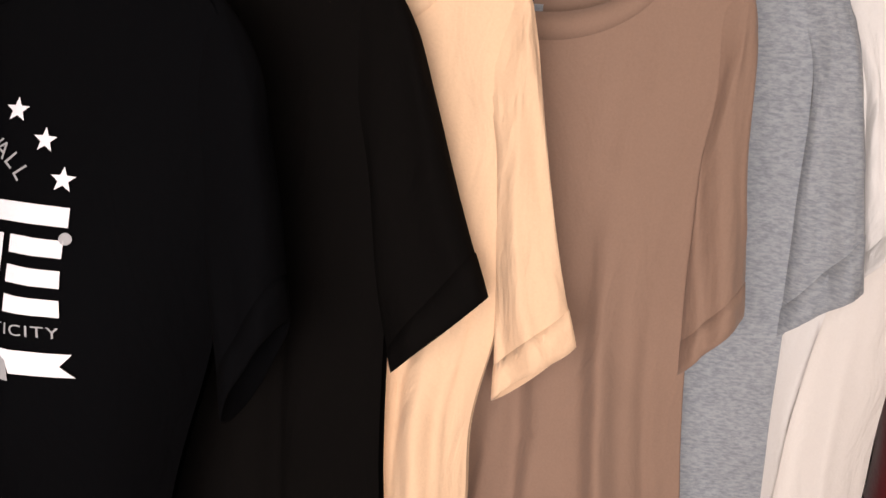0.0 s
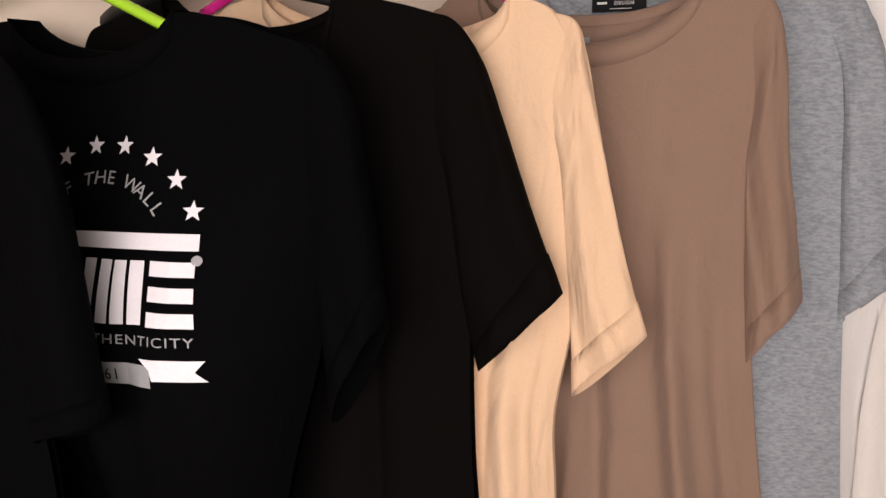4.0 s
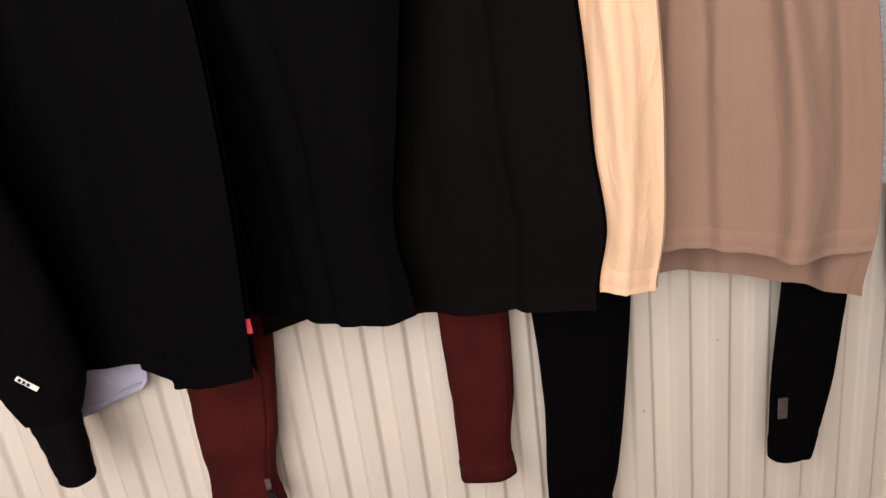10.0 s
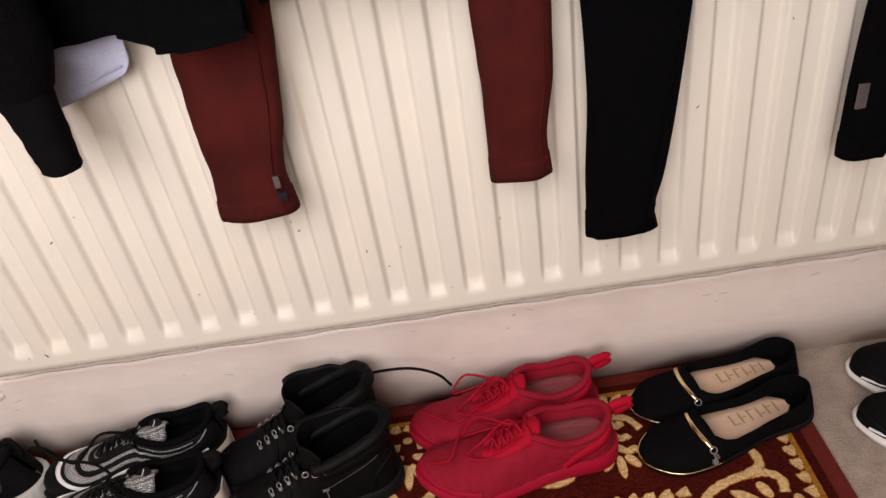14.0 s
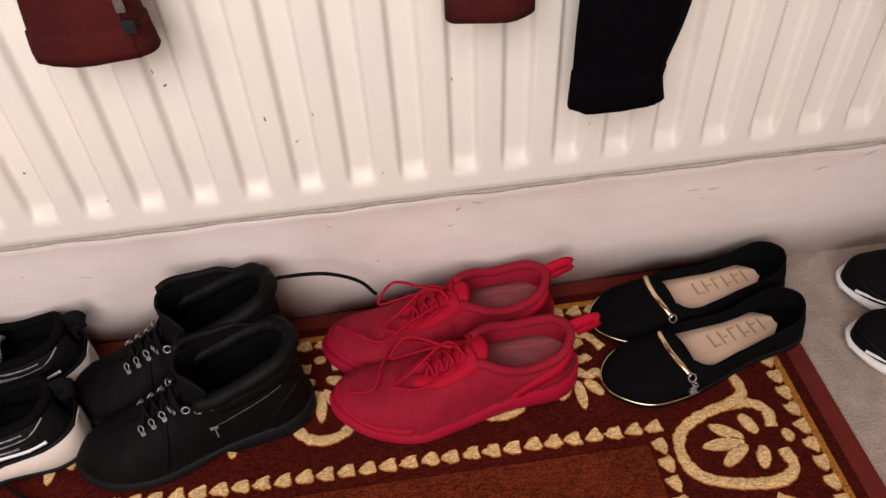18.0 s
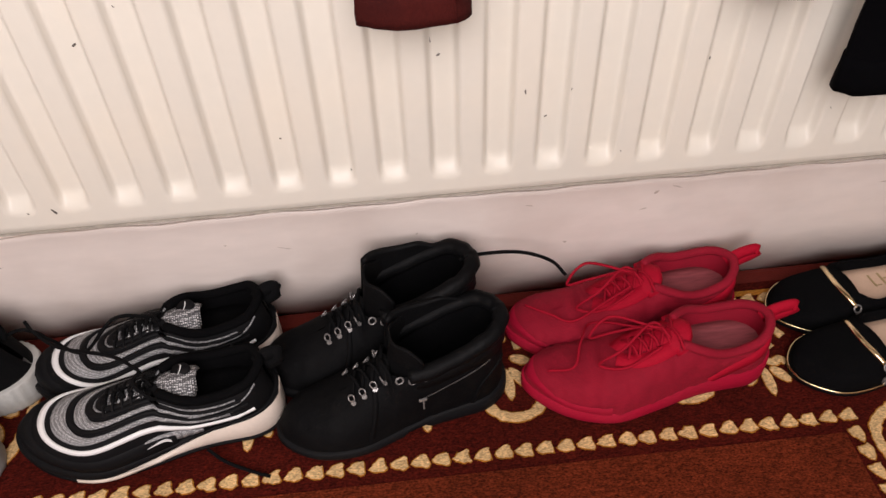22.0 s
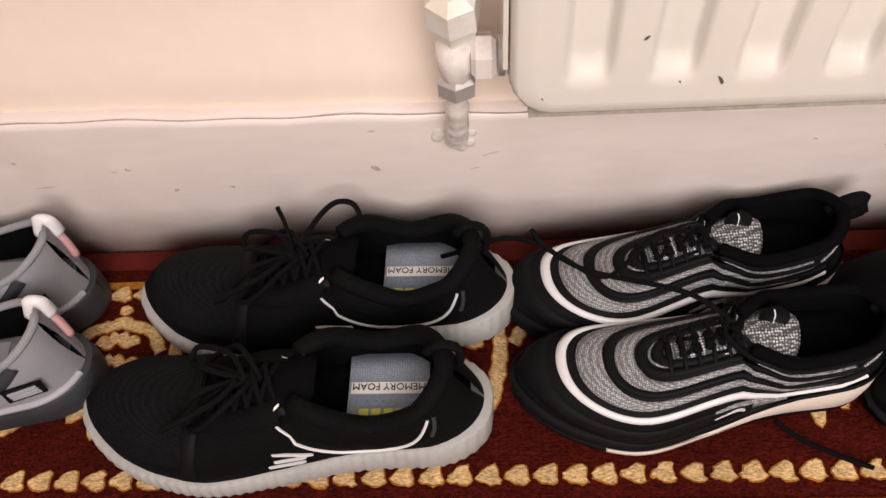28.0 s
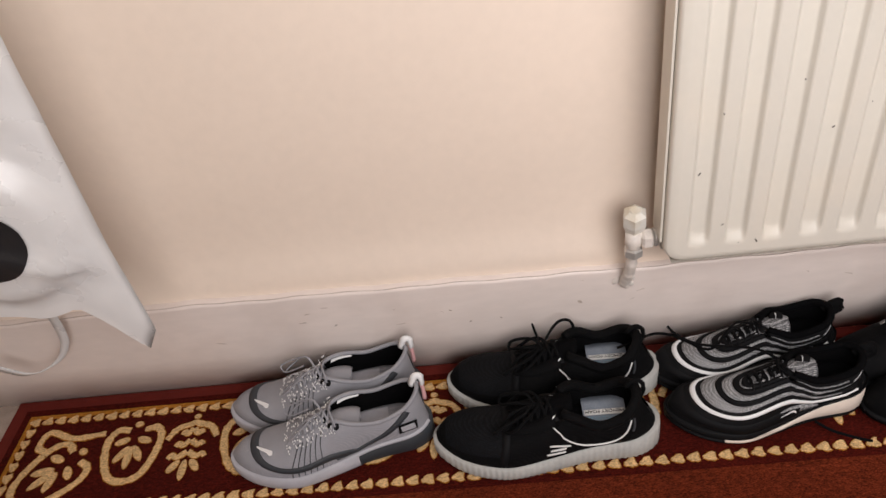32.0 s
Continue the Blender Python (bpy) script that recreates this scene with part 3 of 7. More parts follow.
part("cap_boss", moved(lathe([(0.0, 0.0006), (0.0062, 0.0006), (0.0068, 0.0010), (0.0076, 0.0010), (0.0082, 0.0)], 20), CAP @ Matrix.Translation((0, 0, 0.0481))), M_VALVE, valve)
part("valve_body", moved(lathe([(0.0, 0.03), (0.0125, 0.03), (0.0125, 0.012), (0.0105, 0.008), (0.0105, 0.0)], 16), pose(VX, VY, 0.270)), M_PIPE, valve)
part("compression_nut", moved(lathe([(0.011, 0.0), (0.0140, 0.002), (0.0140, 0.013), (0.011, 0.016)], 6), pose(VX, VY, 0.258, 0, 0, 27)), M_CHROME, valve, "dull chrome nut", smooth=False)
part("union_nut", moved(lathe([(0.0, 0.0), (0.012, 0.0), (0.0155, 0.003), (0.0155, 0.013), (0.012, 0.016), (0.0, 0.016)], 6), pose(VX + 0.010, VY - 0.002, 0.290, 0, 90, 0)), M_PIPE, valve, smooth=False)
part("union_ring", moved(lathe([(0.009, 0.0), (0.0135, 0.001), (0.0135, 0.005), (0.009, 0.006)], 18), pose(VX + 0.0265, VY - 0.002, 0.290, 0, 90, 0)), M_CHROME, valve)
part("tail", moved(lathe([(0.0085, 0.0), (0.0085, 0.02)], 14), pose(VX + 0.02, VY - 0.002, 0.290, 0, 90, 0)), M_CHROME, valve)
bm = tube([(VX, VY, 0.268), (VX - 0.001, VY + 0.004, 0.238), (VX - 0.002, VY + 0.013, 0.214), (VX - 0.003, SKIRT_Y - 0.008, 0.197), (VX - 0.004, SKIRT_Y + 0.000, 0.182), (VX - 0.005, SKIRT_Y + 0.012, 0.170)],
          lambda t: 0.0078 + 0.0009 * math.sin(t * 41) * math.sin(t * 11) + 0.0014 * t, 40, 14)
part("pipe", bm, M_PIPE, valve, "lumpy paint-covered pipe")
bm = bmesh.new()
for k in range(9):
    a = rnd.uniform(0, 6.28)
    c = Vector((VX - 0.005 + 0.014 * math.cos(a), SKIRT_Y + 0.003, 0.179 + 0.012 * math.sin(a)))
    r = bmesh.ops.create_icosphere(bm, subdivisions=2, radius=rnd.uniform(0.003, 0.006))
    for v in r["verts"]:
        v.co = Vector((v.co.x, v.co.y * 0.3, v.co.z)) + c
part("filler", bm, M_PIPE, valve, "rough filler round the pipe")

# ---- rug ----
RUG_L, RUG_R, RUG_F, RUG_B = -1.165, 1.104, -0.62, 0.095
rug = thing("rug", "burgundy runner with cream scroll border and rust field", "rug")
PILE = 0.009


def slab(name, x0, x1, y0, y1, z0, z1, material, label=""):
    nx, ny = max(2, int((x1 - x0) / 0.05)), max(2, int((y1 - y0) / 0.05))
    rows = [[(lerp(x0, x1, i / nx), lerp(y0, y1, j / ny), z1 + 0.0006 * noise.noise((lerp(x0, x1, i / nx) * 9, lerp(y0, y1, j / ny) * 9, 0))) for j in range(ny + 1)] for i in range(nx + 1)]
    bm = grid(rows)
    b = [(x0, y0), (x1, y0), (x1, y1), (x0, y1)]
    for k in range(4):
        (ax, ay), (cx, cy) = b[k], b[(k + 1) % 4]
        bm.faces.new([bm.verts.new(p) for p in ((ax, ay, z0), (cx, cy, z0), (cx, cy, z1), (ax, ay, z1))])
    bmesh.ops.recalc_face_normals(bm, faces=bm.faces)
    return part(name, bm, material, rug, label)


ED, GO = 0.024, 0.038
slab("binding", RUG_L, RUG_R, RUG_F, RUG_B, 0.0005, PILE - 0.002, M_RUGEDGE, "rust woven binding")
slab("pile_sheet", RUG_L + ED, RUG_R - ED, RUG_F + ED, RUG_B - ED, 0.001, PILE, M_RUGDARK, "burgundy pile")
FB, FS = 0.255, 0.229
slab("centre_sheet", RUG_L + FS, RUG_R - FS, RUG_F + FB, RUG_B - FB, 0.002, PILE + 0.0012, M_RUGFIELD, "rust red pile field")
for a, b, c, d in ((RUG_L + GO, RUG_R - GO, RUG_B - GO - 0.008, RUG_B - GO), (RUG_L + GO, RUG_R - GO, RUG_F + GO, RUG_F + GO + 0.008),
                   (RUG_L + GO, RUG_L + GO + 0.008, RUG_F + GO, RUG_B - GO), (RUG_R - GO - 0.008, RUG_R - GO, RUG_F + GO, RUG_B - GO)):
    slab("gold_line", a, b, c, d, 0.002, PILE + 0.0009, M_RUGGOLD, "thin gold border line")
ZR = PILE + 0.0014


def pad(points, name="motif", material=None, parent=None):
    points = [(x + 0.0011 * noise.noise((x * 300, y * 300, 1)), y + 0.0011 * noise.noise((x * 300, y * 300, 7))) for x, y in points]
    cx, cy = sum(p[0] for p in points) / len(points), sum(p[1] for p in points) / len(points)
    motif = part(name, hollow_outline(points, 0.003, ZR), material or M_RUGCREAM, parent or rug, smooth=False)
    wide = []
    for x, y in points:
        r = math.hypot(x - cx, y - cy) + 1e-6
        g = 1 + (0.0013 + 0.0010 * noise.noise((x * 420, y * 420, 3))) / r
        wide.append((cx + (x - cx) * g, cy + (y - cy) * g))
    part("motif_edge", hollow_outline(wide, 0.003, ZR - 0.0007), M_RUGGOLD, motif, smooth=False)
    return motif


def drop_shape(cx, cy, ang, length=0.0205, width=0.0185, jit=0.0):
    """A tufted wedge with a notched broad end and a blunt tip."""
    out = []
    for k in range(17):
        t = 2 * math.pi * k / 17
        c = math.cos(t)
        u = (c + 0.30 * math.exp(-((t - math.pi) / 0.42) ** 2)) * length / 2
        w = math.copysign(abs(math.sin(t)) ** 0.8, math.sin(t)) * width / 2 * (0.74 - 0.40 * c)
        out.append((cx + u * math.cos(ang) - w * math.sin(ang) + rnd.uniform(-jit, jit), cy + u * math.sin(ang) + w * math.cos(ang) + rnd.uniform(-jit, jit)))
    return out


def scroll(name, points, width, n=26, up=0.0):
    """A cream band with a narrow golden edge under it."""
    band = part(name, ribbon(points, width, n, up), M_RUGCREAM, rug, smooth=False)
    edge = (lambda t: width(t) + 0.0028) if callable(width) else width + 0.0028
    part("motif_edge", ribbon(points, edge, n, up - 0.0007), M_RUGGOLD, band, smooth=False)
    return band


def ribbon(points, width, n=26, up=0.0):
    n *= 2
    pts = smooth_path([(*p, 0) for p in points], n)
    L, R = [], []
    for i, p in enumerate(pts):
        d = (pts[min(i + 1, n - 1)] - pts[max(i - 1, 0)]).normalized()
        w = (width(i / (n - 1)) if callable(width) else width) * (1 + 0.30 * noise.noise((p.x * 210, p.y * 210, 0.5)))
        L.append((p.x - d.y * w / 2, p.y + d.x * w / 2))
        R.append((p.x + d.y * w / 2, p.y - d.x * w / 2))
    bm = bmesh.new()
    rows = [[(*a, 0.003), (*a, ZR + up - 0.0004), (*c, ZR + up), (*b, ZR + up - 0.0004), (*b, 0.003)] for a, b, c in zip(L, R, [(q.x, q.y) for q in pts])]
    return finish(grid(rows, bm=bm))


def bead_row(x0, y0, x1, y1, ang):
    n = max(2, round(math.hypot(x1 - x0, y1 - y0) / 0.0233))
    for i in range(n + 1):
        pad(drop_shape(lerp(x0, x1, i / n), lerp(y0, y1, i / n), ang + rnd.uniform(-0.15, 0.15), jit=0.0009), "bead")


BI, BO = FB - 0.021, 0.052
bead_row(RUG_L + FS - 0.013, RUG_B - BI, RUG_R - FS + 0.013, RUG_B - BI, math.pi + 0.15)
bead_row(RUG_L + BO, RUG_B - BO, RUG_R - BO, RUG_B - BO, math.pi + 0.15)
bead_row(RUG_R - BO, RUG_B - BO - 0.0235, RUG_R - BO, RUG_F + 0.25, -1.4)
bead_row(RUG_L + BO, RUG_B - BO - 0.0235, RUG_L + BO, RUG_F + 0.25, -1.4)
bead_row(RUG_R - FS + 0.013, RUG_B - BI - 0.0235, RUG_R - FS + 0.013, RUG_F + 0.25, -1.4)
bead_row(RUG_L + FS - 0.013, RUG_B - BI - 0.0235, RUG_L + FS - 0.013, RUG_F + 0.25, -1.4)


def palmette(cx, cy, flip, turn=0.0, s=1.0):
    """A fan of five leaves inside an open scroll, or a stepped fan between two scrolls."""
    def at(x, y):
        x, y = x * s, y * s
        c, q = math.cos(turn), math.sin(turn)
        return (cx + x * c - y * q, cy + x * q + y * c)
    if not flip:
        scroll("scroll", [at(-0.012, 0.050), at(-0.034, 0.052), at(-0.046, 0.030), at(-0.040, -0.010), at(-0.022, -0.045), at(0.004, -0.055), at(0.030, -0.045), at(0.044, -0.012), at(0.048, 0.030), at(0.036, 0.052), at(0.014, 0.050)], 0.0115, 44)
        for a, l, r in ((-90, 0.044, 0.0), (-122, 0.036, 0), (-58, 0.036, 0), (-160, 0.026, 0.012), (-20, 0.026, 0.012)):
            c, q = math.cos(radians(a)), math.sin(radians(a))
            p = [at(c * (0.008 + l / 2) + math.cos(t) * l / 2 * c - math.sin(t) * 0.0065 * q, 0.022 + r + q * (0.008 + l / 2) + math.cos(t) * l / 2 * q + math.sin(t) * 0.0065 * c) for t in (2 * math.pi * k / 18 for k in range(18))]
            pad(p, "leaf")
        pad([at(0.0075 * math.cos(t), 0.062 + 0.006 * math.sin(t)) for t in (2 * math.pi * k / 8 for k in range(8))], "dot")
    else:
        for y, w, h in ((0.036, 0.018, 0.010), (0.012, 0.024, 0.010), (-0.012, 0.032, 0.010)):
            for sgn in (-1, 1):
                scroll("chevron", [at(0.001 * sgn, y + 0.006), at(sgn * w * 0.5, y - 0.004), at(sgn * w * 0.8, y + 0.001), at(sgn * w, y - 0.006)], lambda t: h * (1 - 0.25 * t), 10)
        for a, l, x, y in ((-90, 0.040, 0, -0.042), (-125, 0.028, -0.018, -0.034), (-55, 0.028, 0.018, -0.034)):
            c, q = math.cos(radians(a)), math.sin(radians(a))
            pad([at(x + math.cos(t) * l / 2 * c - math.sin(t) * 0.0065 * q, y + math.cos(t) * l / 2 * q + math.sin(t) * 0.0065 * c) for t in (2 * math.pi * k / 10 for k in range(10))], "leaf")
        scroll("arch", [at(-0.044, 0.022), at(-0.030, 0.044), at(-0.008, 0.052), at(0, 0.056), at(0.008, 0.052), at(0.030, 0.044), at(0.044, 0.022)], 0.010, 24)
        pad([at(0.006 * math.cos(t), 0.068 + 0.005 * math.sin(t)) for t in (2 * math.pi * k / 8 for k in range(8))], "dot")


YC = -0.042
STEP = 0.102
n_m = 18
xs_m = [-0.915 + STEP * i for i in range(n_m)]
for i, x in enumerate(xs_m):
    if x < RUG_R - 0.20:
        palmette(x, YC, i % 2 == 1, s=0.98)
for x, y, turn, sg in ((0.965, -0.172, -math.pi / 2, 1), (-1.045, -0.075, -0.8, -1)):
    palmette(x, y, False, turn=turn, s=1.06)
    scroll("scroll", [(x - sg * 0.075, y + 0.080), (x - sg * 0.02, y + 0.075), (x + sg * 0.028, y + 0.092), (x + sg * 0.038, y + 0.062), (x + sg * 0.012, y + 0.046)], 0.0105, 26, 0.0008)
    for k in range(3):
        palmette(x, y - 0.112 - 0.102 * k, k % 2 == 0, turn=-math.pi / 2 * sg)


# ---- shoes ----
class Last:
    """The form of a shoe: u runs from toe 0 to heel 1, s from the sole edge 0 up to the top line 1."""

    def __init__(self, L, width, base, top, opening, uo, toe_r=0.20, heel_r=0.14, a=2.2, b=1.9, bend=((0, 0.0), (1, 0.0)), low=0.87, lean=0.010):
        self.L, self.width, self.base, self.top, self.opening, self.uo = L, curve_of(width), curve_of(base), curve_of(top), curve_of(opening), uo
        self.toe_r, self.heel_r, self.a, self.b, self.bend, self.lean = toe_r, heel_r, a, b, curve_of(bend), lean
        full = self.top
        self.top = lambda u: self.base(u) + (full(u) - self.base(u)) * low

    def half(self, u):
        w = self.width(u)
        if u < self.toe_r:
            w *= max(0.0, 1 - (1 - u / self.toe_r) ** 2.3) ** 0.5
        if u > 1 - self.heel_r:
            w *= max(0.0, 1 - (1 - (1 - u) / self.heel_r) ** 2.2) ** 0.5
        return w

    def open_half(self, u):
        return min(self.opening(u), max(0.0, self.half(u) - 0.0025)) if u > self.uo else 0.0

    def mid(self, u):
        return self.bend(u)

    def at(self, u, side, s):
        u = min(1.0, max(0.0, u))
        s = min(1.0, max(0.0, s))
        w, o = self.half(u), self.open_half(u)
        k = min(1.0, max(0.0, (u - self.uo + 0.06) / 0.16))
        a, b = lerp(self.a, 1.5, k), lerp(self.b, 1.15, k)
        y = w - (w - o) * s ** a
        z = self.base(u) + (self.top(u) - self.base(u)) * (1 - (1 - s) ** b)
        bulge = 0.0035 * math.sin(math.pi * s) * k
        back = self.lean * max(0.0, (u - 0.6) / 0.4) ** 1.4 * (1 - (1 - s) ** b)
        return Vector((u * self.L - back, self.mid(u) + side * (y + bulge), z))

    def normal(self, u, side, s):
        e = 0.004
        u0, u1 = max(0.002, u - e), min(0.998, u + e)
        s0, s1 = max(0.0, s - 0.01), min(1.0, s + 0.01)
        n = (self.at(u1, side, s) - self.at(u0, side, s)).cross(self.at(u, side, s1) - self.at(u, side, s0))
        if n.length < 1e-12:
            return Vector((0, side * 0.5, 0.8)).normalized()
        n.normalize()
        return n if n.dot(Vector((0.25 * (u - 0.4), side * 0.6, 0.7))) > 0 else -n

    def off(self, u, side, s, d):
        return self.at(u, side, s) + self.normal(u, side, s) * d


def stations(n, u0=0.0, u1=1.0):
    return [lerp(u0, u1, 0.5 - 0.5 * math.cos(math.pi * i / n)) for i in range(n + 1)]


def shoe_upper(last, n=56, k=12, wrinkle=0.0, seed=0.0, creases=()):
    bm = bmesh.new()
    us = stations(n)
    for side in (-1, 1):
        rows = []
        for u in us:
            row = []
            for j in range(k + 1):
                s = j / k
                p = last.at(u, side, s)
                if wrinkle and 0.08 < u < 0.95:
                    g = noise.noise((u * 22 + seed, side * 3.1 + s * 2.2, seed)) * 0.6 + 0.4 * noise.noise((u * 55, s * 6 + side, seed + 4))
                    p = p + last.normal(u, side, s) * g * wrinkle
                for cu, slant, deep in creases:
                    d = (u - cu - slant * (1 - s) * side) / 0.014
                    p = p + last.normal(u, side, s) * deep * s * (0.8 * math.exp(-((d - 1.6) / 1.4) ** 2) - math.exp(-d * d))
                row.append(p)
            rows.append(row)
        grid(rows, bm=bm)
    bmesh.ops.remove_doubles(bm, verts=bm.verts, dist=0.00025)
    bmesh.ops.recalc_face_normals(bm, faces=bm.faces)
    return bm


def shoe_lining(last, depth, n=30):
    """Inner wall from the top line down to the foot bed."""
    bm = bmesh.new()
    us = stations(n, last.uo + 0.005, 0.9996)
    for side in (-1, 1):
        rows = []
        for u in us:
            rim = last.at(u, side, 1.0)
            w = max(0.0, last.half(u) - 0.006) * 0.93
            x = min(rim.x, last.L - 0.007)
            rows.append([rim, Vector((lerp(rim.x, x, 0.5), last.mid(u) + side * lerp(last.open_half(u), w, 0.35), lerp(rim.z, depth(u), 0.2))),
                         Vector((x, last.mid(u) + side * w, lerp(rim.z, depth(u), 0.6))), Vector((x, last.mid(u) + side * w * 0.94, depth(u) + 0.001))])
        grid(rows, bm=bm)
    bmesh.ops.remove_doubles(bm, verts=bm.verts, dist=0.0003)
    bmesh.ops.recalc_face_normals(bm, faces=bm.faces)
    return bm


def shoe_insole(last, depth, u0, u1=0.965, shrink=0.93):
    rows = []
    for u in stations(22, u0, u1):
        w = max(0.0, last.half(u) - 0.006) * shrink
        rows.append([(u * last.L, last.mid(u) + w * v, depth(u) + 0.003 * v * v) for v in (-1, -0.6, 0, 0.6, 1)])
    return finish(grid(rows), 0.002)


def shoe_sole(last, z0, top_up=0.003, flare=0.003, ext=0.004, u0=0.0, u1=1.0, ribs=0, rib=0.0, n=60, low=None, high=None):
    """Sole between the ground line z0(u) and the upper's lower edge, or between low and high."""
    rows = []
    us = stations(n, u0, u1) if not ribs else [lerp(u0, u1, i / (n * 3)) for i in range(n * 3 + 1)]
    for u in us:
        h = last.half(u) + flare * (1 if last.half(u) > 0.002 else 0)
        if ribs:
            h += rib * (0.5 + 0.5 * math.sin(u * ribs * 2 * math.pi)) * min(1.0, last.half(u) / 0.02)
        x = -ext + u * (last.L + 2 * ext)
        lo, hi = (low(u) if low else z0(u)), (high(u) if high else last.base(u) + top_up)
        m = last.mid(u)
        half = [(0.0, lo), (max(0.0, h - 0.008), lo), (max(0.0, h - 0.002), lo + 0.0025), (h, lo + 0.006), (h + 0.0008, (lo + hi) / 2), (h - 0.0006, hi - 0.002), (max(0.0, h - 0.003), hi), (0.0, hi)]
        rows.append([(x, m - y, z) for y, z in half] + [(x, m + y, z) for y, z in reversed(half[:-1])][:-1])
    bm = grid(rows, closed_v=True)
    bmesh.ops.remove_doubles(bm, verts=bm.verts, dist=0.0002)
    bmesh.ops.holes_fill(bm, edges=bm.edges)
    bmesh.ops.recalc_face_normals(bm, faces=bm.faces)
    return bm


def shoe_collar(last, radius, u0=None, lift=0.0, n=60):
    u0 = last.uo + 0.01 if u0 is None else u0
    us = [lerp(u0, 0.999, 1 - (1 - i / n) ** 2) for i in range(n + 1)]
    pts = [last.at(u, -1, 1.0) + Vector((0, 0, lift)) for u in us] + [last.at(u, 1, 1.0) + Vector((0, 0, lift)) for u in reversed(us)]
    return tube(pts, radius, 0, 7)


def shoe_band(last, inner, outer, uh, off=0.0012, wave=0.0, n=34, ends=None):
    """A band that runs from the heel forward, round the toe and back: inner and outer are (u at the toe's middle, s on the side)."""
    rows = []
    for side in (-1, 1):
        line = []
        for i in range(n + 1):
            t = i / n
            phi = math.pi / 2 * t
            sec = []
            for f, d in ((0, 0.0), (0.06, off), (0.5, off * 1.15), (0.94, off), (1, 0.0)):
                U, sf = lerp(outer[0], inner[0], f), lerp(outer[1], inner[1], f)
                u = uh - (uh - U) * math.sin(phi) ** 0.8
                s = sf + (1 - sf) * (1 - math.cos(phi)) ** 1.7
                if wave:
                    s += wave * math.sin(2 * math.pi * (u - 0.33) / 0.62) * math.cos(phi)
                sec.append(last.off(u, side, s, d + 0.0003))
            line.append(sec)
        rows.append(line)
    return finish(grid(rows[0] + list(reversed(rows[1]))))


def shoe_strip(last, path, width, off=0.0012, n=24):
    """A strip along a path of (u, side, s) on the upper; side may pass through zero over the top."""
    pts = smooth_path(path, n)
    rows = []

    def pos(q):
        side = 1 if q.y >= 0 else -1
        return side, min(1.0, max(0.0, q.z))
    for i, q in enumerate(pts):
        side, s = pos(q)
        c = last.at(q.x, side, s)
        nrm = last.normal(q.x, side, s)
        a, b = pts[max(i - 1, 0)], pts[min(i + 1, n - 1)]
        d = last.at(b.x, pos(b)[0], pos(b)[1]) - last.at(a.x, pos(a)[0], pos(a)[1])
        t = d.cross(nrm)
        t = t.normalized() if t.length > 1e-9 else Vector((0, 1, 0))
        w = (width(i / (n - 1)) if callable(width) else width) / 2
        rows.append([c - t * w, c - t * w * 0.95 + nrm * off, c + nrm * off * 1.2, c + t * w * 0.95 + nrm * off, c + t * w])
    return finish(grid(rows))


def shoe_tongue(last, u0, u1, rise, back, width, thick=0.005, lift=0.003, curl=0.55):
    """Tongue from under the laces up and back over the throat."""
    rows = []
    for i in range(15):
        t = i / 14
        u = lerp(u0, u1, t)
        p = last.at(u, 1, 1.0)
        z = p.z + lift + rise * max(0.0, t - 0.3) ** 1.5 / 0.7 ** 1.5
        x = p.x + back * t * t
        w = lerp(width * 0.75, width, t) * (1.0 if t < 0.86 else max(0.25, 1 - ((t - 0.86) / 0.14) ** 2) ** 0.5)
        rows.append([(x, last.mid(u) + w * v, z - curl * w * v * v) for v in (-1, -0.75, -0.4, 0, 0.4, 0.75, 1)])
    return finish(grid(rows), thick)


def lace_rows(last, u0, u1, n, gap, radius, lift=0.004, cross=True, cord_material=None, owner=None):
    """Each crossing of the lace is a piece of its own."""
    for i in range(n):
        u = lerp(u0, u1, i / max(1, n - 1))
        top = last.at(u + 0.017, 1, 1.0)
        for side, up in ((-1, 0.0), (1, radius * 1.6))[:2 if cross else 1]:
            a, b = last.off(u, side, gap, 0.002), last.off(u + (0.035 if cross else 0.0), -side, gap, 0.002)
            m = (a + b) / 2
            m.z = top.z + lift + up
            rise = Vector((0, 0, 0.002 + up * 0.3))
            part("lace", tube([a, lerp(a, m, 0.55) + rise, m, lerp(b, m, 0.55) + rise, b], radius, 11, 5), cord_material, owner)


def cord(points, radius, n=40, sides=6):
    return tube(points, radius, n, sides)


def laid_plate(last, u, side, s, outline, thick=0.0010, angle=0.0, off=0.0012):
    """A small flat badge set on the upper: outline in metres, x along the shoe, y up the side."""
    c, nrm = last.off(u, side, s, off), last.normal(u, side, s)
    tx = (last.at(u + 0.01, side, s) - last.at(u - 0.01, side, s)).normalized()
    ty = nrm.cross(tx)
    if ty.z < 0:
        ty = -ty
    ca, sa = math.cos(angle), math.sin(angle)
    lo, hi = [], []
    bm = bmesh.new()
    for x, y in outline:
        p = c + tx * (x * ca - y * sa) + ty * (x * sa + y * ca)
        lo.append(bm.verts.new(p - nrm * thick))
        hi.append(bm.verts.new(p + nrm * thick * 0.4))
    bm.faces.new(hi)
    for i in range(len(lo)):
        j = (i + 1) % len(lo)
        bm.faces.new([lo[i], lo[j], hi[j], hi[i]])
    bmesh.ops.recalc_face_normals(bm, faces=bm.faces)
    return bm


def rect(w, h, r=0.0):
    return [(-w / 2, -h / 2), (w / 2, -h / 2), (w / 2, h / 2), (-w / 2, h / 2)]


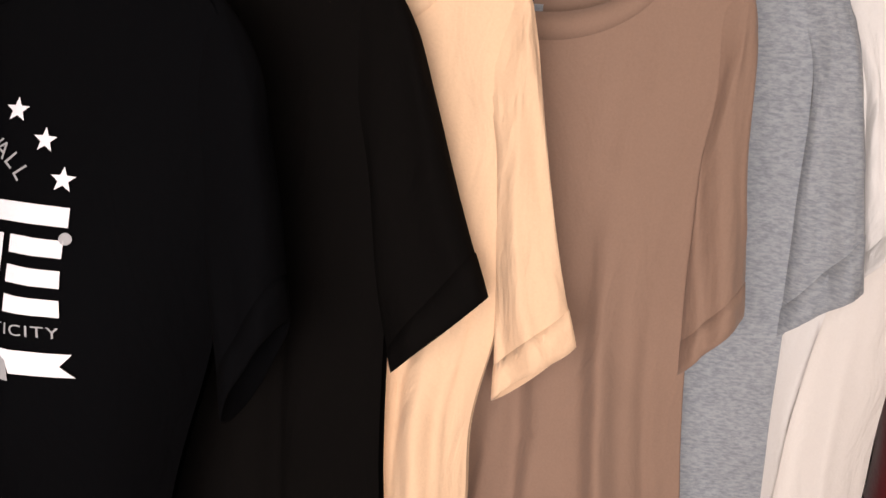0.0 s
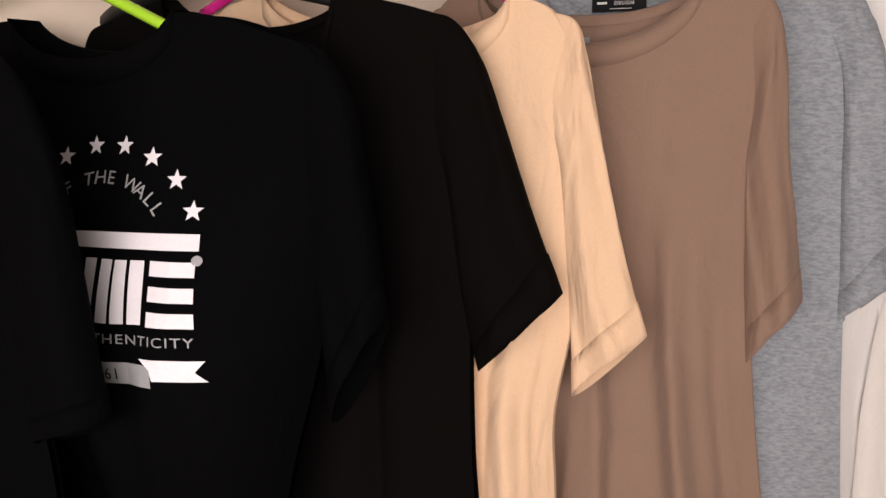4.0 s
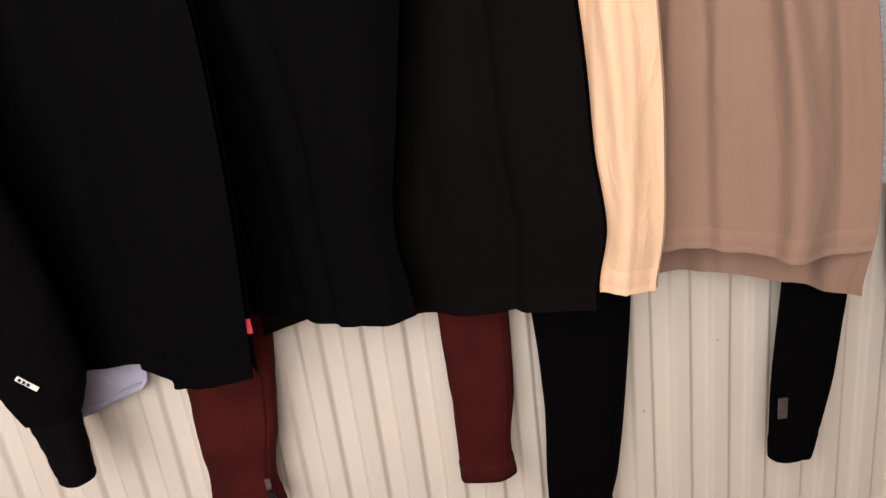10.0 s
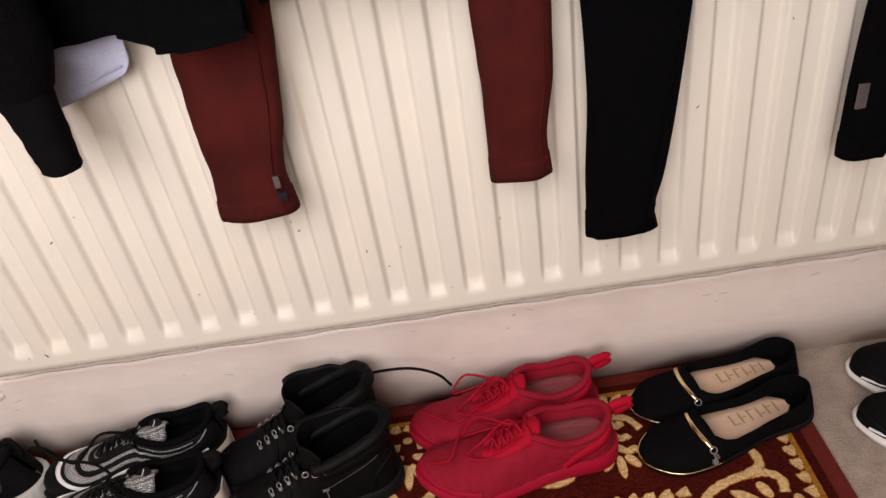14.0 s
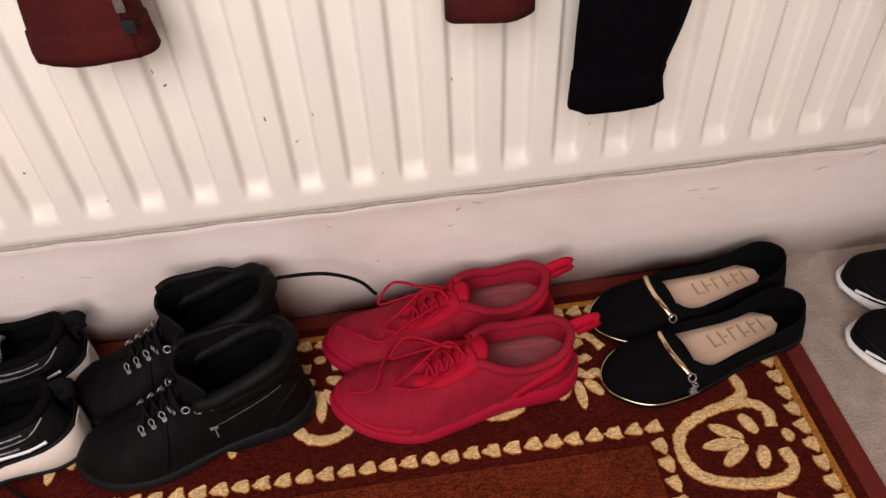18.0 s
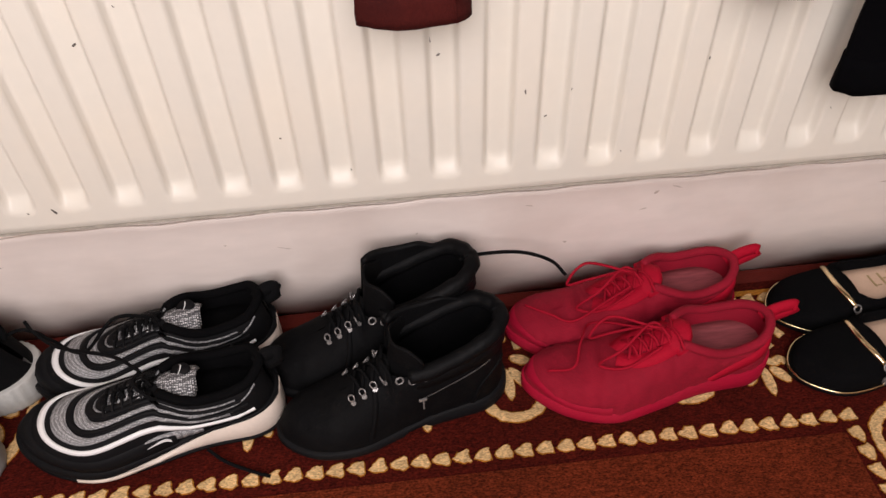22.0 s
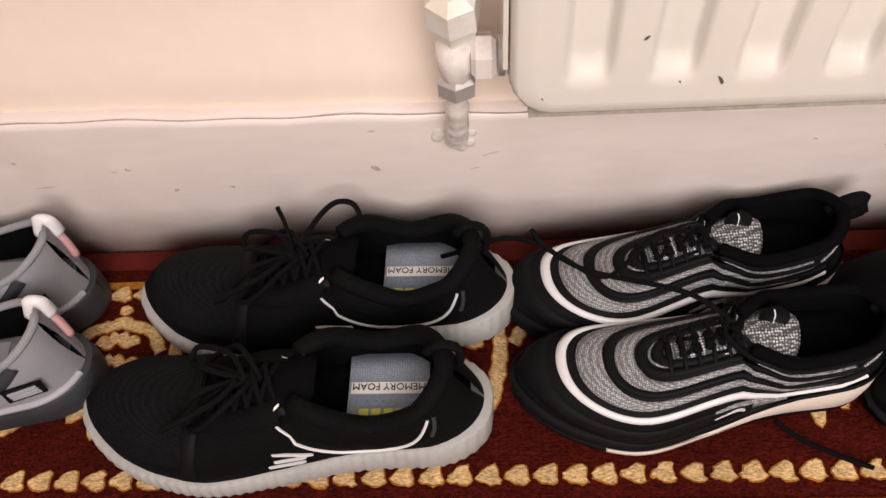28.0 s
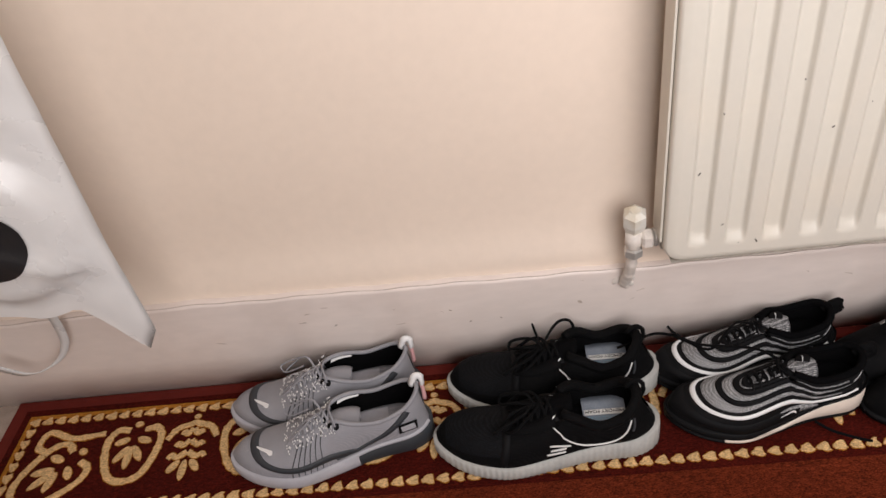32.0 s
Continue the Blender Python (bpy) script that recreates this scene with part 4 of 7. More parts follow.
TICK = [(-0.5, 0.06), (-0.42, -0.12), (-0.25, -0.20), (-0.05, -0.16), (0.5, 0.20), (-0.06, -0.04), (-0.24, -0.06), (-0.36, 0.0)]


def tick(size):
    return [(x * size, y * size) for x, y in TICK]


def ring(radius, r, sides=14):
    pts = [(radius * math.cos(a), radius * math.sin(a), 0) for a in (2 * math.pi * k / sides for k in range(sides))]
    return tube(pts, r, 0, 6, closed=True)


def stand(toe, heel, L):
    """Pose of a shoe from the plan places of its toe tip and heel."""
    a = math.atan2(heel[1] - toe[1], heel[0] - toe[0])
    m = Matrix.Translation((toe[0], toe[1], SHOE_Z)) @ Matrix.Rotation(a, 4, "Z")
    return m


SHOE_Z = PILE + 0.0012
BOW = ((0, 0.004), (0.12, -0.002), (0.32, -0.012), (0.5, -0.010), (0.75, -0.001), (1, 0.0))
M_RUBBERBLACK = mat("black_rubber", (0.0065, 0.0065, 0.0072), 0.6, vary=0.25, scale=50, bump=0.15, fine=300)
M_KNITBLACK = weave("black_mesh_knit", (0.0018, 0.0018, 0.002), (0.0105, 0.0105, 0.0118), 800, 0.8, 0.3)
M_TOEMESH = weave("charcoal_open_mesh", (0.0030, 0.0033, 0.0040), (0.0170, 0.0185, 0.0230), 620, 0.7, 0.3)
M_SUEDEBLACK = mat("black_suede", (0.0032, 0.0032, 0.0036), 0.95, vary=0.35, scale=40, bump=0.3, fine=500, sheen=0.25)
M_NUBUCK = mat("black_nubuck", (0.0026, 0.0026, 0.0030), 0.72, vary=0.3, scale=22, bump=0.3, fine=360, stain=(0.008, 0.0078, 0.0078), stain_amount=0.35, stain_scale=26, sheen=0.1)
M_PADDED = mat("black_padded_leather", (0.0036, 0.0036, 0.004), 0.58, vary=0.25, scale=45, bump=0.35, fine=240)
M_LININGBLACK = mat("black_textile_lining", (0.0030, 0.0030, 0.0034), 0.95, vary=0.25, scale=50, bump=0.3, fine=500)
M_LACEBLACK = mat("black_lace", (0.0038, 0.0038, 0.0042), 0.85, vary=0.3, scale=300, bump=0.5, fine=900)
M_SOLECREAM = mat("cream_midsole", (0.72, 0.63, 0.55), 0.5, vary=0.08, scale=30, bump=0.1, stain=(0.45, 0.36, 0.29), stain_amount=0.35, stain_scale=22)
M_SOLEGREY = mat("pale_grey_midsole", (0.42, 0.42, 0.40), 0.6, vary=0.10, scale=40, bump=0.15, stain=(0.30, 0.28, 0.25), stain_amount=0.3, stain_scale=25)
M_SILVERMESH = weave("silver_mesh", (0.07, 0.07, 0.074), (0.90, 0.90, 0.91), 430, 0.45, 0.2)
M_GREYMESH = weave("grey_mesh_panel", (0.17, 0.17, 0.175), (0.80, 0.80, 0.81), 640, 0.5, 0.2)
M_REFLECT = mat("white_reflective_band", (0.80, 0.80, 0.80), 0.35, vary=0.04, scale=60, bump=0.05)
M_RED = weave("red_mesh_knit", (0.28, 0.0024, 0.019), (0.40, 0.0038, 0.026), 850, 0.86, 0.35)
M_REDSUEDE = mat("red_overlay", (0.36, 0.0035, 0.020), 0.76, vary=0.16, scale=30, bump=0.3, fine=400)
M_REDSOLE = mat("red_midsole", (0.33, 0.0045, 0.026), 0.76, vary=0.10, scale=30, bump=0.1, stain=(0.30, 0.02, 0.035), stain_amount=0.3, stain_scale=16)
M_REDLACE = mat("red_lace", (0.33, 0.005, 0.020), 0.8, vary=0.15, scale=200, bump=0.4, fine=800)
M_REDINSOLE = mat("worn_red_insole", (0.27, 0.070, 0.080), 0.9, vary=0.35, scale=60, bump=0.4, fine=300, aniso=(0.15, 1, 1))
M_BEIGE = mat("beige_insock", (0.62, 0.44, 0.32), 0.6, vary=0.06, scale=30, bump=0.06, stain=(0.45, 0.31, 0.22), stain_amount=0.4, stain_scale=30)
M_GOLDINK = mat("gold_ink", (0.34, 0.25, 0.12), 0.5, vary=0.15, scale=120)
M_BLUEINSOLE = weave("blue_grey_insole", (0.26, 0.30, 0.36), (0.42, 0.46, 0.52), 500, 0.8, 0.3)
M_WHITEINK = mat("white_ink", (0.78, 0.78, 0.76), 0.5, vary=0.04, scale=100)
M_YELLOWINK = mat("yellow_ink", (0.58, 0.62, 0.06), 0.5, vary=0.08, scale=100)
M_BLUEINK = mat("blue_ink", (0.20, 0.36, 0.46), 0.5, vary=0.08, scale=100)
M_GREYKNIT = weave("grey_knit", (0.30, 0.30, 0.325), (0.48, 0.475, 0.505), 1100, 0.8, 0.25, 0.15)
M_GREYSOLE = mat("grey_midsole", (0.43, 0.425, 0.46), 0.55, vary=0.06, scale=30, bump=0.08, stain=(0.24, 0.23, 0.24), stain_amount=0.3, stain_scale=22)
M_DARKGREY = mat("charcoal_trim", (0.030, 0.034, 0.040), 0.6, vary=0.15, scale=60, bump=0.15)
M_PINKTAPE = mat("pink_reflective_tape", (0.75, 0.42, 0.42), 0.3, vary=0.06, scale=80)
M_WHITEPLASTIC = mat("white_rubber", (0.74, 0.73, 0.71), 0.5, vary=0.06, scale=40, stain=(0.5, 0.47, 0.43), stain_amount=0.3, stain_scale=25)
M_PEWTER = mat("pewter_rings", (0.27, 0.26, 0.255), 0.28, metal=0.45, vary=0.15, scale=120, bump=0.05)

RUN_W = [(0, 0.031), (0.15, 0.042), (0.32, 0.0480), (0.5, 0.041), (0.65, 0.0355), (0.85, 0.0345), (1, 0.031)]


# wavy-lined air trainers
def wavy_trainer():
    last = Last(0.288, RUN_W, [(0, 0.024), (0.3, 0.021), (0.55, 0.026), (0.8, 0.036), (1, 0.040)],
                [(0, 0.034), (0.06, 0.052), (0.16, 0.064), (0.3, 0.078), (0.45, 0.094), (0.6, 0.105), (0.75, 0.090), (0.88, 0.094), (1, 0.107)],
                [(0.54, 0.0), (0.61, 0.018), (0.68, 0.028), (0.8, 0.029), (0.92, 0.026), (1, 0.018)], 0.585, bend=BOW)
    ob = thing("wavy_trainer", "black running trainer with wavy silver mesh lines and cream heel", "trainer", "black and silver trainers")
    part("upper", shoe_upper(last, wrinkle=0.0006), M_RUBBERBLACK, ob)
    part("lining", shoe_lining(last, lambda u: 0.053), M_LININGBLACK, ob)
    part("insole", shoe_insole(last, lambda u: 0.056, 0.45), M_LININGBLACK, ob)
    part("collar", shoe_collar(last, 0.0055), M_LININGBLACK, ob, "padded black collar")
    part("outsole", shoe_sole(last, None, low=lambda u: 0.0 + 0.012 * max(0, 0.25 - u) ** 1.5 * 6, high=lambda u: 0.008 + 0.012 * max(0, 0.25 - u) ** 1.5 * 6, flare=0.002), M_RUBBERBLACK, ob)
    cream_top = lambda u: 0.0095 + (last.base(u) - 0.006) * min(1.0, max(0.0, (u - 0.38) / 0.36)) ** 1.2 + 0.009 * max(0.0, (u - 0.78) / 0.22)
    part("midsole", shoe_sole(last, None, low=lambda u: 0.0078, high=cream_top, flare=0.0042, u0=0.24), M_SOLECREAM, ob, "scuffed cream midsole")
    part("toe_foot", shoe_sole(last, None, low=lambda u: 0.0075 + 0.010 * max(0, 0.25 - u) ** 1.5 * 6 if u < 0.38 else cream_top(u) - 0.0008, high=lambda u: max(last.base(u) + 0.003, cream_top(u) + 0.001), flare=0.0036, u1=0.995), M_RUBBERBLACK, ob, "dark rubber rand")
    part("toe_guard", shoe_band(last, (0.085, 0.20), (0.004, 0.0), 0.62, 0.0016), M_RUBBERBLACK, ob)
    for side in (-1, 1):
        part("heel_stitch", shoe_strip(last, [(0.60, side, 0.50), (0.70, side, 0.56), (0.82, side, 0.60), (0.90, side, 0.66), (0.965, side, 0.82)], 0.0014, 0.0012, 30), M_GREYMESH, ob)
    w = 0.045
    part("reflective_line", shoe_band(last, (0.138, 0.345), (0.110, 0.275), 0.93, 0.0018, w), M_REFLECT, ob, "white reflective line")
    part("mesh_band", shoe_band(last, (0.235, 0.50), (0.163, 0.435), 0.84, 0.0011, w), M_GREYMESH, ob, "grey mesh band")
    part("rib", shoe_band(last, (0.262, 0.585), (0.232, 0.53), 0.92, 0.0026, w), M_RUBBERBLACK, ob)
    part("mesh_band", shoe_band(last, (0.315, 0.665), (0.262, 0.605), 0.78, 0.0011, w), M_GREYMESH, ob, "grey mesh band")
    part("rib", shoe_band(last, (0.345, 0.76), (0.312, 0.69), 0.90, 0.0026, w), M_RUBBERBLACK, ob)
    part("thin_line", shoe_band(last, (0.352, 0.80), (0.345, 0.775), 0.88, 0.0018, w), M_GREYMESH, ob)
    part("eyestay", shoe_band(last, (0.385, 0.88), (0.355, 0.81), 0.70, 0.0030), M_RUBBERBLACK, ob)
    part("lace_panel", shoe_strip(last, [(0.37, 1, 1), (0.43, 1, 1), (0.49, 1, 1), (0.545, 1, 1)], lambda t: 0.024 + 0.006 * t, 0.0014), M_SILVERMESH, ob, "silver mesh lace panel")
    part("tongue", shoe_tongue(last, 0.48, 0.70, 0.010, 0.010, 0.030, 0.004, -0.0005, 0.8), M_SILVERMESH, ob, "silver mesh tongue")
    p = last.at(0.625, 1, 1)
    part("tongue_patch", moved(hollow_outline([(0.002 + 0.011 * math.cos(q * math.pi / 8), 0.0085 * math.sin(q * math.pi / 8)) for q in range(16)], -0.0015, 0.0015), Matrix.Translation(p + Vector((0.012, -0.013, 0.0016))) @ Matrix.Rotation(radians(-12), 4, "Y") @ Matrix.Rotation(radians(18), 4, "X")), M_RUBBERBLACK, ob)
    part("tongue_mark", moved(hollow_outline([(y * 0.5, x) for x, y in tick(0.014)], 0.0, 0.0006), Matrix.Translation(p + Vector((0.013, -0.014, 0.0031))) @ Matrix.Rotation(radians(-12), 4, "Y") @ Matrix.Rotation(radians(18), 4, "X") @ Matrix.Rotation(radians(165), 4, "Z")), M_REFLECT, ob, smooth=False)
    part("side_mark", laid_plate(last, 0.56, -1, 0.13, tick(0.026), angle=2.9, off=0.0022), M_REFLECT, ob, smooth=False)
    part("side_panel", shoe_strip(last, [(0.44, -1, 0.06), (0.52, -1, 0.13), (0.62, -1, 0.16), (0.72, -1, 0.12)], lambda t: 0.004 + 0.012 * math.sin(math.pi * t), 0.0014), M_GREYMESH, ob)
    for i in range(5):
        u = 0.395 + 0.036 * i
        for side in (-1, 1):
            part("lace_loop", tube([last.off(u, side, 0.80, 0.002), last.off(u, side, 0.88, 0.0045), last.off(u + 0.004, side, 0.955, 0.0035)], 0.0018, 8, 5), M_RUBBERBLACK, ob)
    lace_rows(last, 0.395, 0.56, 6, 0.93, 0.0027, 0.0026, cross=False, cord_material=M_LACEBLACK, owner=ob)
    lace_rows(last, 0.44, 0.54, 3, 0.93, 0.0015, 0.0050, cord_material=M_LACEBLACK, owner=ob)
    h = last.at(0.995, 1, 1)
    part("heel_tab", tube([h + Vector((-0.004, 0, -0.01)), h + Vector((0.008, 0, 0.001)), h + Vector((0.019, 0, 0.003)), h + Vector((0.021, 0, -0.007)), h + Vector((0.006, 0, -0.016))], 0.0042, 18, 6, flat=2.0), M_LACEBLACK, ob, "black webbing pull tab")
    return ob, last


tr, tl = wavy_trainer()
tr.matrix_world = stand((-0.041, -0.068), (0.246, -0.052), tl.L)
tr2 = copy_thing(tr, stand((-0.047, 0.014), (0.240, 0.044), tl.L))
m = tr2.matrix_basis
part("lace_loop", cord([m @ tl.off(0.55, 1, 0.95, 0.003), m @ Vector((0.120, -0.012, 0.112)), m @ Vector((0.080, -0.028, 0.083)), m @ Vector((0.045, -0.008, 0.090)), m @ Vector((0.028, 0.004, 0.094)), m @ Vector((0.004, 0.018, 0.088)), m @ Vector((-0.03, 0.022, 0.072)), m @ Vector((-0.052, 0.022, 0.066))], 0.0021, 60), M_LACEBLACK, None)
bpy.context.view_layer.update()


def attach(ob, owner):
    ob.parent = owner
    ob.matrix_parent_inverse = owner.matrix_basis.inverted()
    return ob


loose = [o for o in scene.objects if o.name.startswith("lace_loop") and o.parent is None]
for o in loose:
    attach(o, tr2)
m = tr.matrix_basis
for pts in ([m @ Vector((0.155, 0.0, 0.108)), m @ Vector((0.125, 0.02, 0.115)), m @ Vector((0.06, 0.055, 0.100)), m @ Vector((0.03, 0.078, 0.105)), m @ Vector((0.02, 0.09, 0.112))],
            [m @ Vector((0.155, 0.0, 0.108)), m @ Vector((0.150, -0.016, 0.108)), m @ Vector((0.168, -0.030, 0.097)), m @ Vector((0.172, -0.020, 0.093))],
            [m @ Vector((0.205, -0.046, 0.012)), m @ Vector((0.225, -0.062, 0.006)), m @ Vector((0.255, -0.078, 0.003)), m @ Vector((0.272, -0.086, 0.003))]):
    attach(part("lace_end", cord(pts, 0.0021, 36), M_LACEBLACK, None, "loose black lace end"), tr)


# ankle boots
def ankle_boot():
    last = Last(0.262, [(0, 0.031), (0.15, 0.041), (0.32, 0.046), (0.5, 0.040), (0.65, 0.037), (0.85, 0.037), (1, 0.034)],
                [(0, 0.014), (0.5, 0.016), (0.62, 0.020), (0.8, 0.024), (1, 0.025)],
                [(0, 0.026), (0.06, 0.044), (0.18, 0.058), (0.3, 0.071), (0.4, 0.084), (0.47, 0.095), (0.55, 0.101), (0.66, 0.107), (0.8, 0.119), (0.92, 0.129), (1, 0.132)],
                [(0.45, 0.0), (0.49, 0.018), (0.55, 0.030), (0.72, 0.035), (0.9, 0.030), (1, 0.020)], 0.465, a=2.0, b=1.8, heel_r=0.17, low=1.0, lean=0.004, bend=((0, 0.0), (0.3, -0.006), (0.6, -0.002), (1, 0.0)))
    ob = thing("ankle_boot", "black nubuck lace-up ankle boot with padded collar", "boot", "black ankle boots")
    part("upper", shoe_upper(last, n=72, k=18, wrinkle=0.0022, seed=2.0), M_NUBUCK, ob)
    part("lining", shoe_lining(last, lambda u: 0.034), M_LININGBLACK, ob)
    part("insole", shoe_insole(last, lambda u: 0.034, 0.35), M_LININGBLACK, ob)
    part("collar", shoe_collar(last, lambda t: 0.0092 + 0.0007 * math.sin(t * 47) * math.sin(t * 19), 0.56, 0.0), M_PADDED, ob, "padded leather collar roll")
    # gusset behind the laces, and the upper flap that stands up along the far side
    rows = []
    for i in range(25):
        v = -1 + 2 * i / 24
        foot = last.at(0.475 + 0.10 * abs(v) ** 1.6, 1 if v > 0 else -1, 0.99)
        y = last.mid(0.5) + 0.031 * v
        top_z = 0.139 - 0.012 * abs(v) ** 3 + 0.0025 * math.sin(v * 7)
        rows.append([(lerp(foot.x, foot.x + 0.012, q) + 0.004 * math.sin(math.pi * q), y + (0.004 * q if v > 0 else -0.002 * q), lerp(foot.z - 0.018, top_z, q)) for q in (0, 0.2, 0.4, 0.6, 0.8, 0.94, 1.0)])
    part("gusset", finish(grid(rows), 0.003), M_NUBUCK, ob, "soft tall gusset behind the laces")
    rows = []
    for i in range(21):
        t = i / 20
        u = lerp(0.50, 0.93, t)
        p = last.at(u, 1, 0.97)
        rise_z = max(0.004, 0.142 - 0.006 * t - p.z) * (1 - 0.9 * max(0.0, (t - 0.6) / 0.4) ** 1.5)
        rows.append([p + Vector((0.004 * q, 0.004 * q - 0.003 * q * q, rise_z * q + 0.001 * math.sin(t * 13) * q)) for q in (-0.25, 0.0, 0.3, 0.6, 0.85, 1.0)])
    part("lace_flap", finish(grid(rows), 0.005), M_PADDED, ob, "padded upper flap of the lacing")
    for k in range(3):
        c = last.at(0.51 + 0.05 * k, -1, 0.90) + Vector((0.002, -0.004, 0.004))
        part("lace_hook", moved(ring(0.0040, 0.0010), Matrix.Translation(c) @ Matrix.Rotation(1.2, 4, "X")), M_PEWTER, ob)
    for side in (-1, 1):
        part("collar_panel", shoe_strip(last, [(0.58, side, 0.86), (0.68, side, 0.84), (0.80, side, 0.84), (0.90, side, 0.85), (0.985, side, 0.86)], lambda t: 0.018 + 0.010 * t, 0.0036, 30), M_PADDED, ob, "shiny padded leather collar")
    part("sole", shoe_sole(last, lambda u: 0.0 + 0.010 * max(0, 0.2 - u) ** 1.5 * 6, flare=0.0035, high=lambda u: last.base(u) + 0.002, low=lambda u: (0.0 if u > 0.62 or u < 0.5 else 0.007) + 0.010 * max(0, 0.2 - u) ** 1.5 * 6), M_RUBBERBLACK, ob)
    part("tongue", shoe_tongue(last, 0.37, 0.48, 0.004, 0.004, 0.022, 0.003), M_NUBUCK, ob)
    part("quarter_edge", shoe_strip(last, [(0.36, -1, 0.1), (0.40, -1, 0.45), (0.42, -1, 0.8), (0.45, -1, 0.96)], 0.006, 0.0018), M_NUBUCK, ob)
    part("heel_counter", shoe_strip(last, [(0.82, -1, 0.02), (0.86, -1, 0.30), (0.92, -1, 0.42), (0.98, -1, 0.46)], 0.005, 0.0014), M_NUBUCK, ob)
    for i in range(4):
        u = 0.325 + 0.048 * i
        for side in (-1, 1):
            base = part("eyelet", laid_plate(last, u, side, 0.74 if i < 3 else 0.80, [(0.0030 * math.cos(a), 0.0030 * math.sin(a)) for a in (k * math.pi / 4 for k in range(8))], off=0.0022), M_PEWTER, ob, "pewter lace stud", smooth=False)
            c, nrm = last.off(u, side, 0.80 if i < 3 else 0.86, 0.0050), last.normal(u, side, 0.80)
            q = nrm.to_track_quat("Z", "Y").to_matrix().to_4x4()
            part("d_ring", moved(ring(0.0040, 0.0008), Matrix.Translation(c) @ q @ Matrix.Rotation(0.5, 4, "X")), M_PEWTER, base)
    lace_rows(last, 0.33, 0.46, 4, 0.84, 0.0020, 0.004, cord_material=M_LACEBLACK, owner=ob)
    # side zip below the collar
    zbm = bmesh.new()
    for i in range(38):
        t = i / 37
        c = last.off(lerp(0.60, 0.90, t), -1, lerp(0.52, 0.66, t), 0.0015)
        box(c.x - 0.0006, c.x + 0.0006, c.y - 0.0004, c.y + 0.0004, c.z - 0.0004, c.z + 0.0004, bm=zbm)
    z = part("zip", zbm, M_PEWTER, ob, "metal zip teeth", smooth=False)
    c = last.off(0.60, -1, 0.52, 0.003)
    part("zip_pull", box(c.x - 0.0007, c.x + 0.0007, c.y - 0.0015, c.y + 0.0001, c.z - 0.017, c.z, 0.0003), M_PEWTER, z, smooth=False)
    part("zip_slider", box(c.x - 0.005, c.x + 0.004, c.y - 0.0018, c.y + 0.0003, c.z - 0.001, c.z + 0.003, 0.0006), M_PEWTER, z, smooth=False)
    return ob, last


bt, bl = ankle_boot()
SLOUCH = 0.96
bt.matrix_world = stand((0.246, -0.088), (0.504, -0.040), bl.L) @ Matrix.Diagonal((1, 1, SLOUCH, 1))
bt2 = copy_thing(bt, stand((0.222, -0.002), (0.481, 0.028), bl.L) @ Matrix.Diagonal((1, 1, 1.11, 1)))
m = bt2.matrix_basis
attach(part("lace_end", cord([m @ Vector((0.245, 0.006, 0.128)), m @ Vector((0.275, 0.012, 0.124)), m @ Vector((0.320, 0.012, 0.116)), m @ Vector((0.356, 0.006, 0.100)), m @ Vector((0.374, -0.002, 0.080))], 0.0022, 40), M_LACEBLACK, None, "loose black lace end"), bt2)


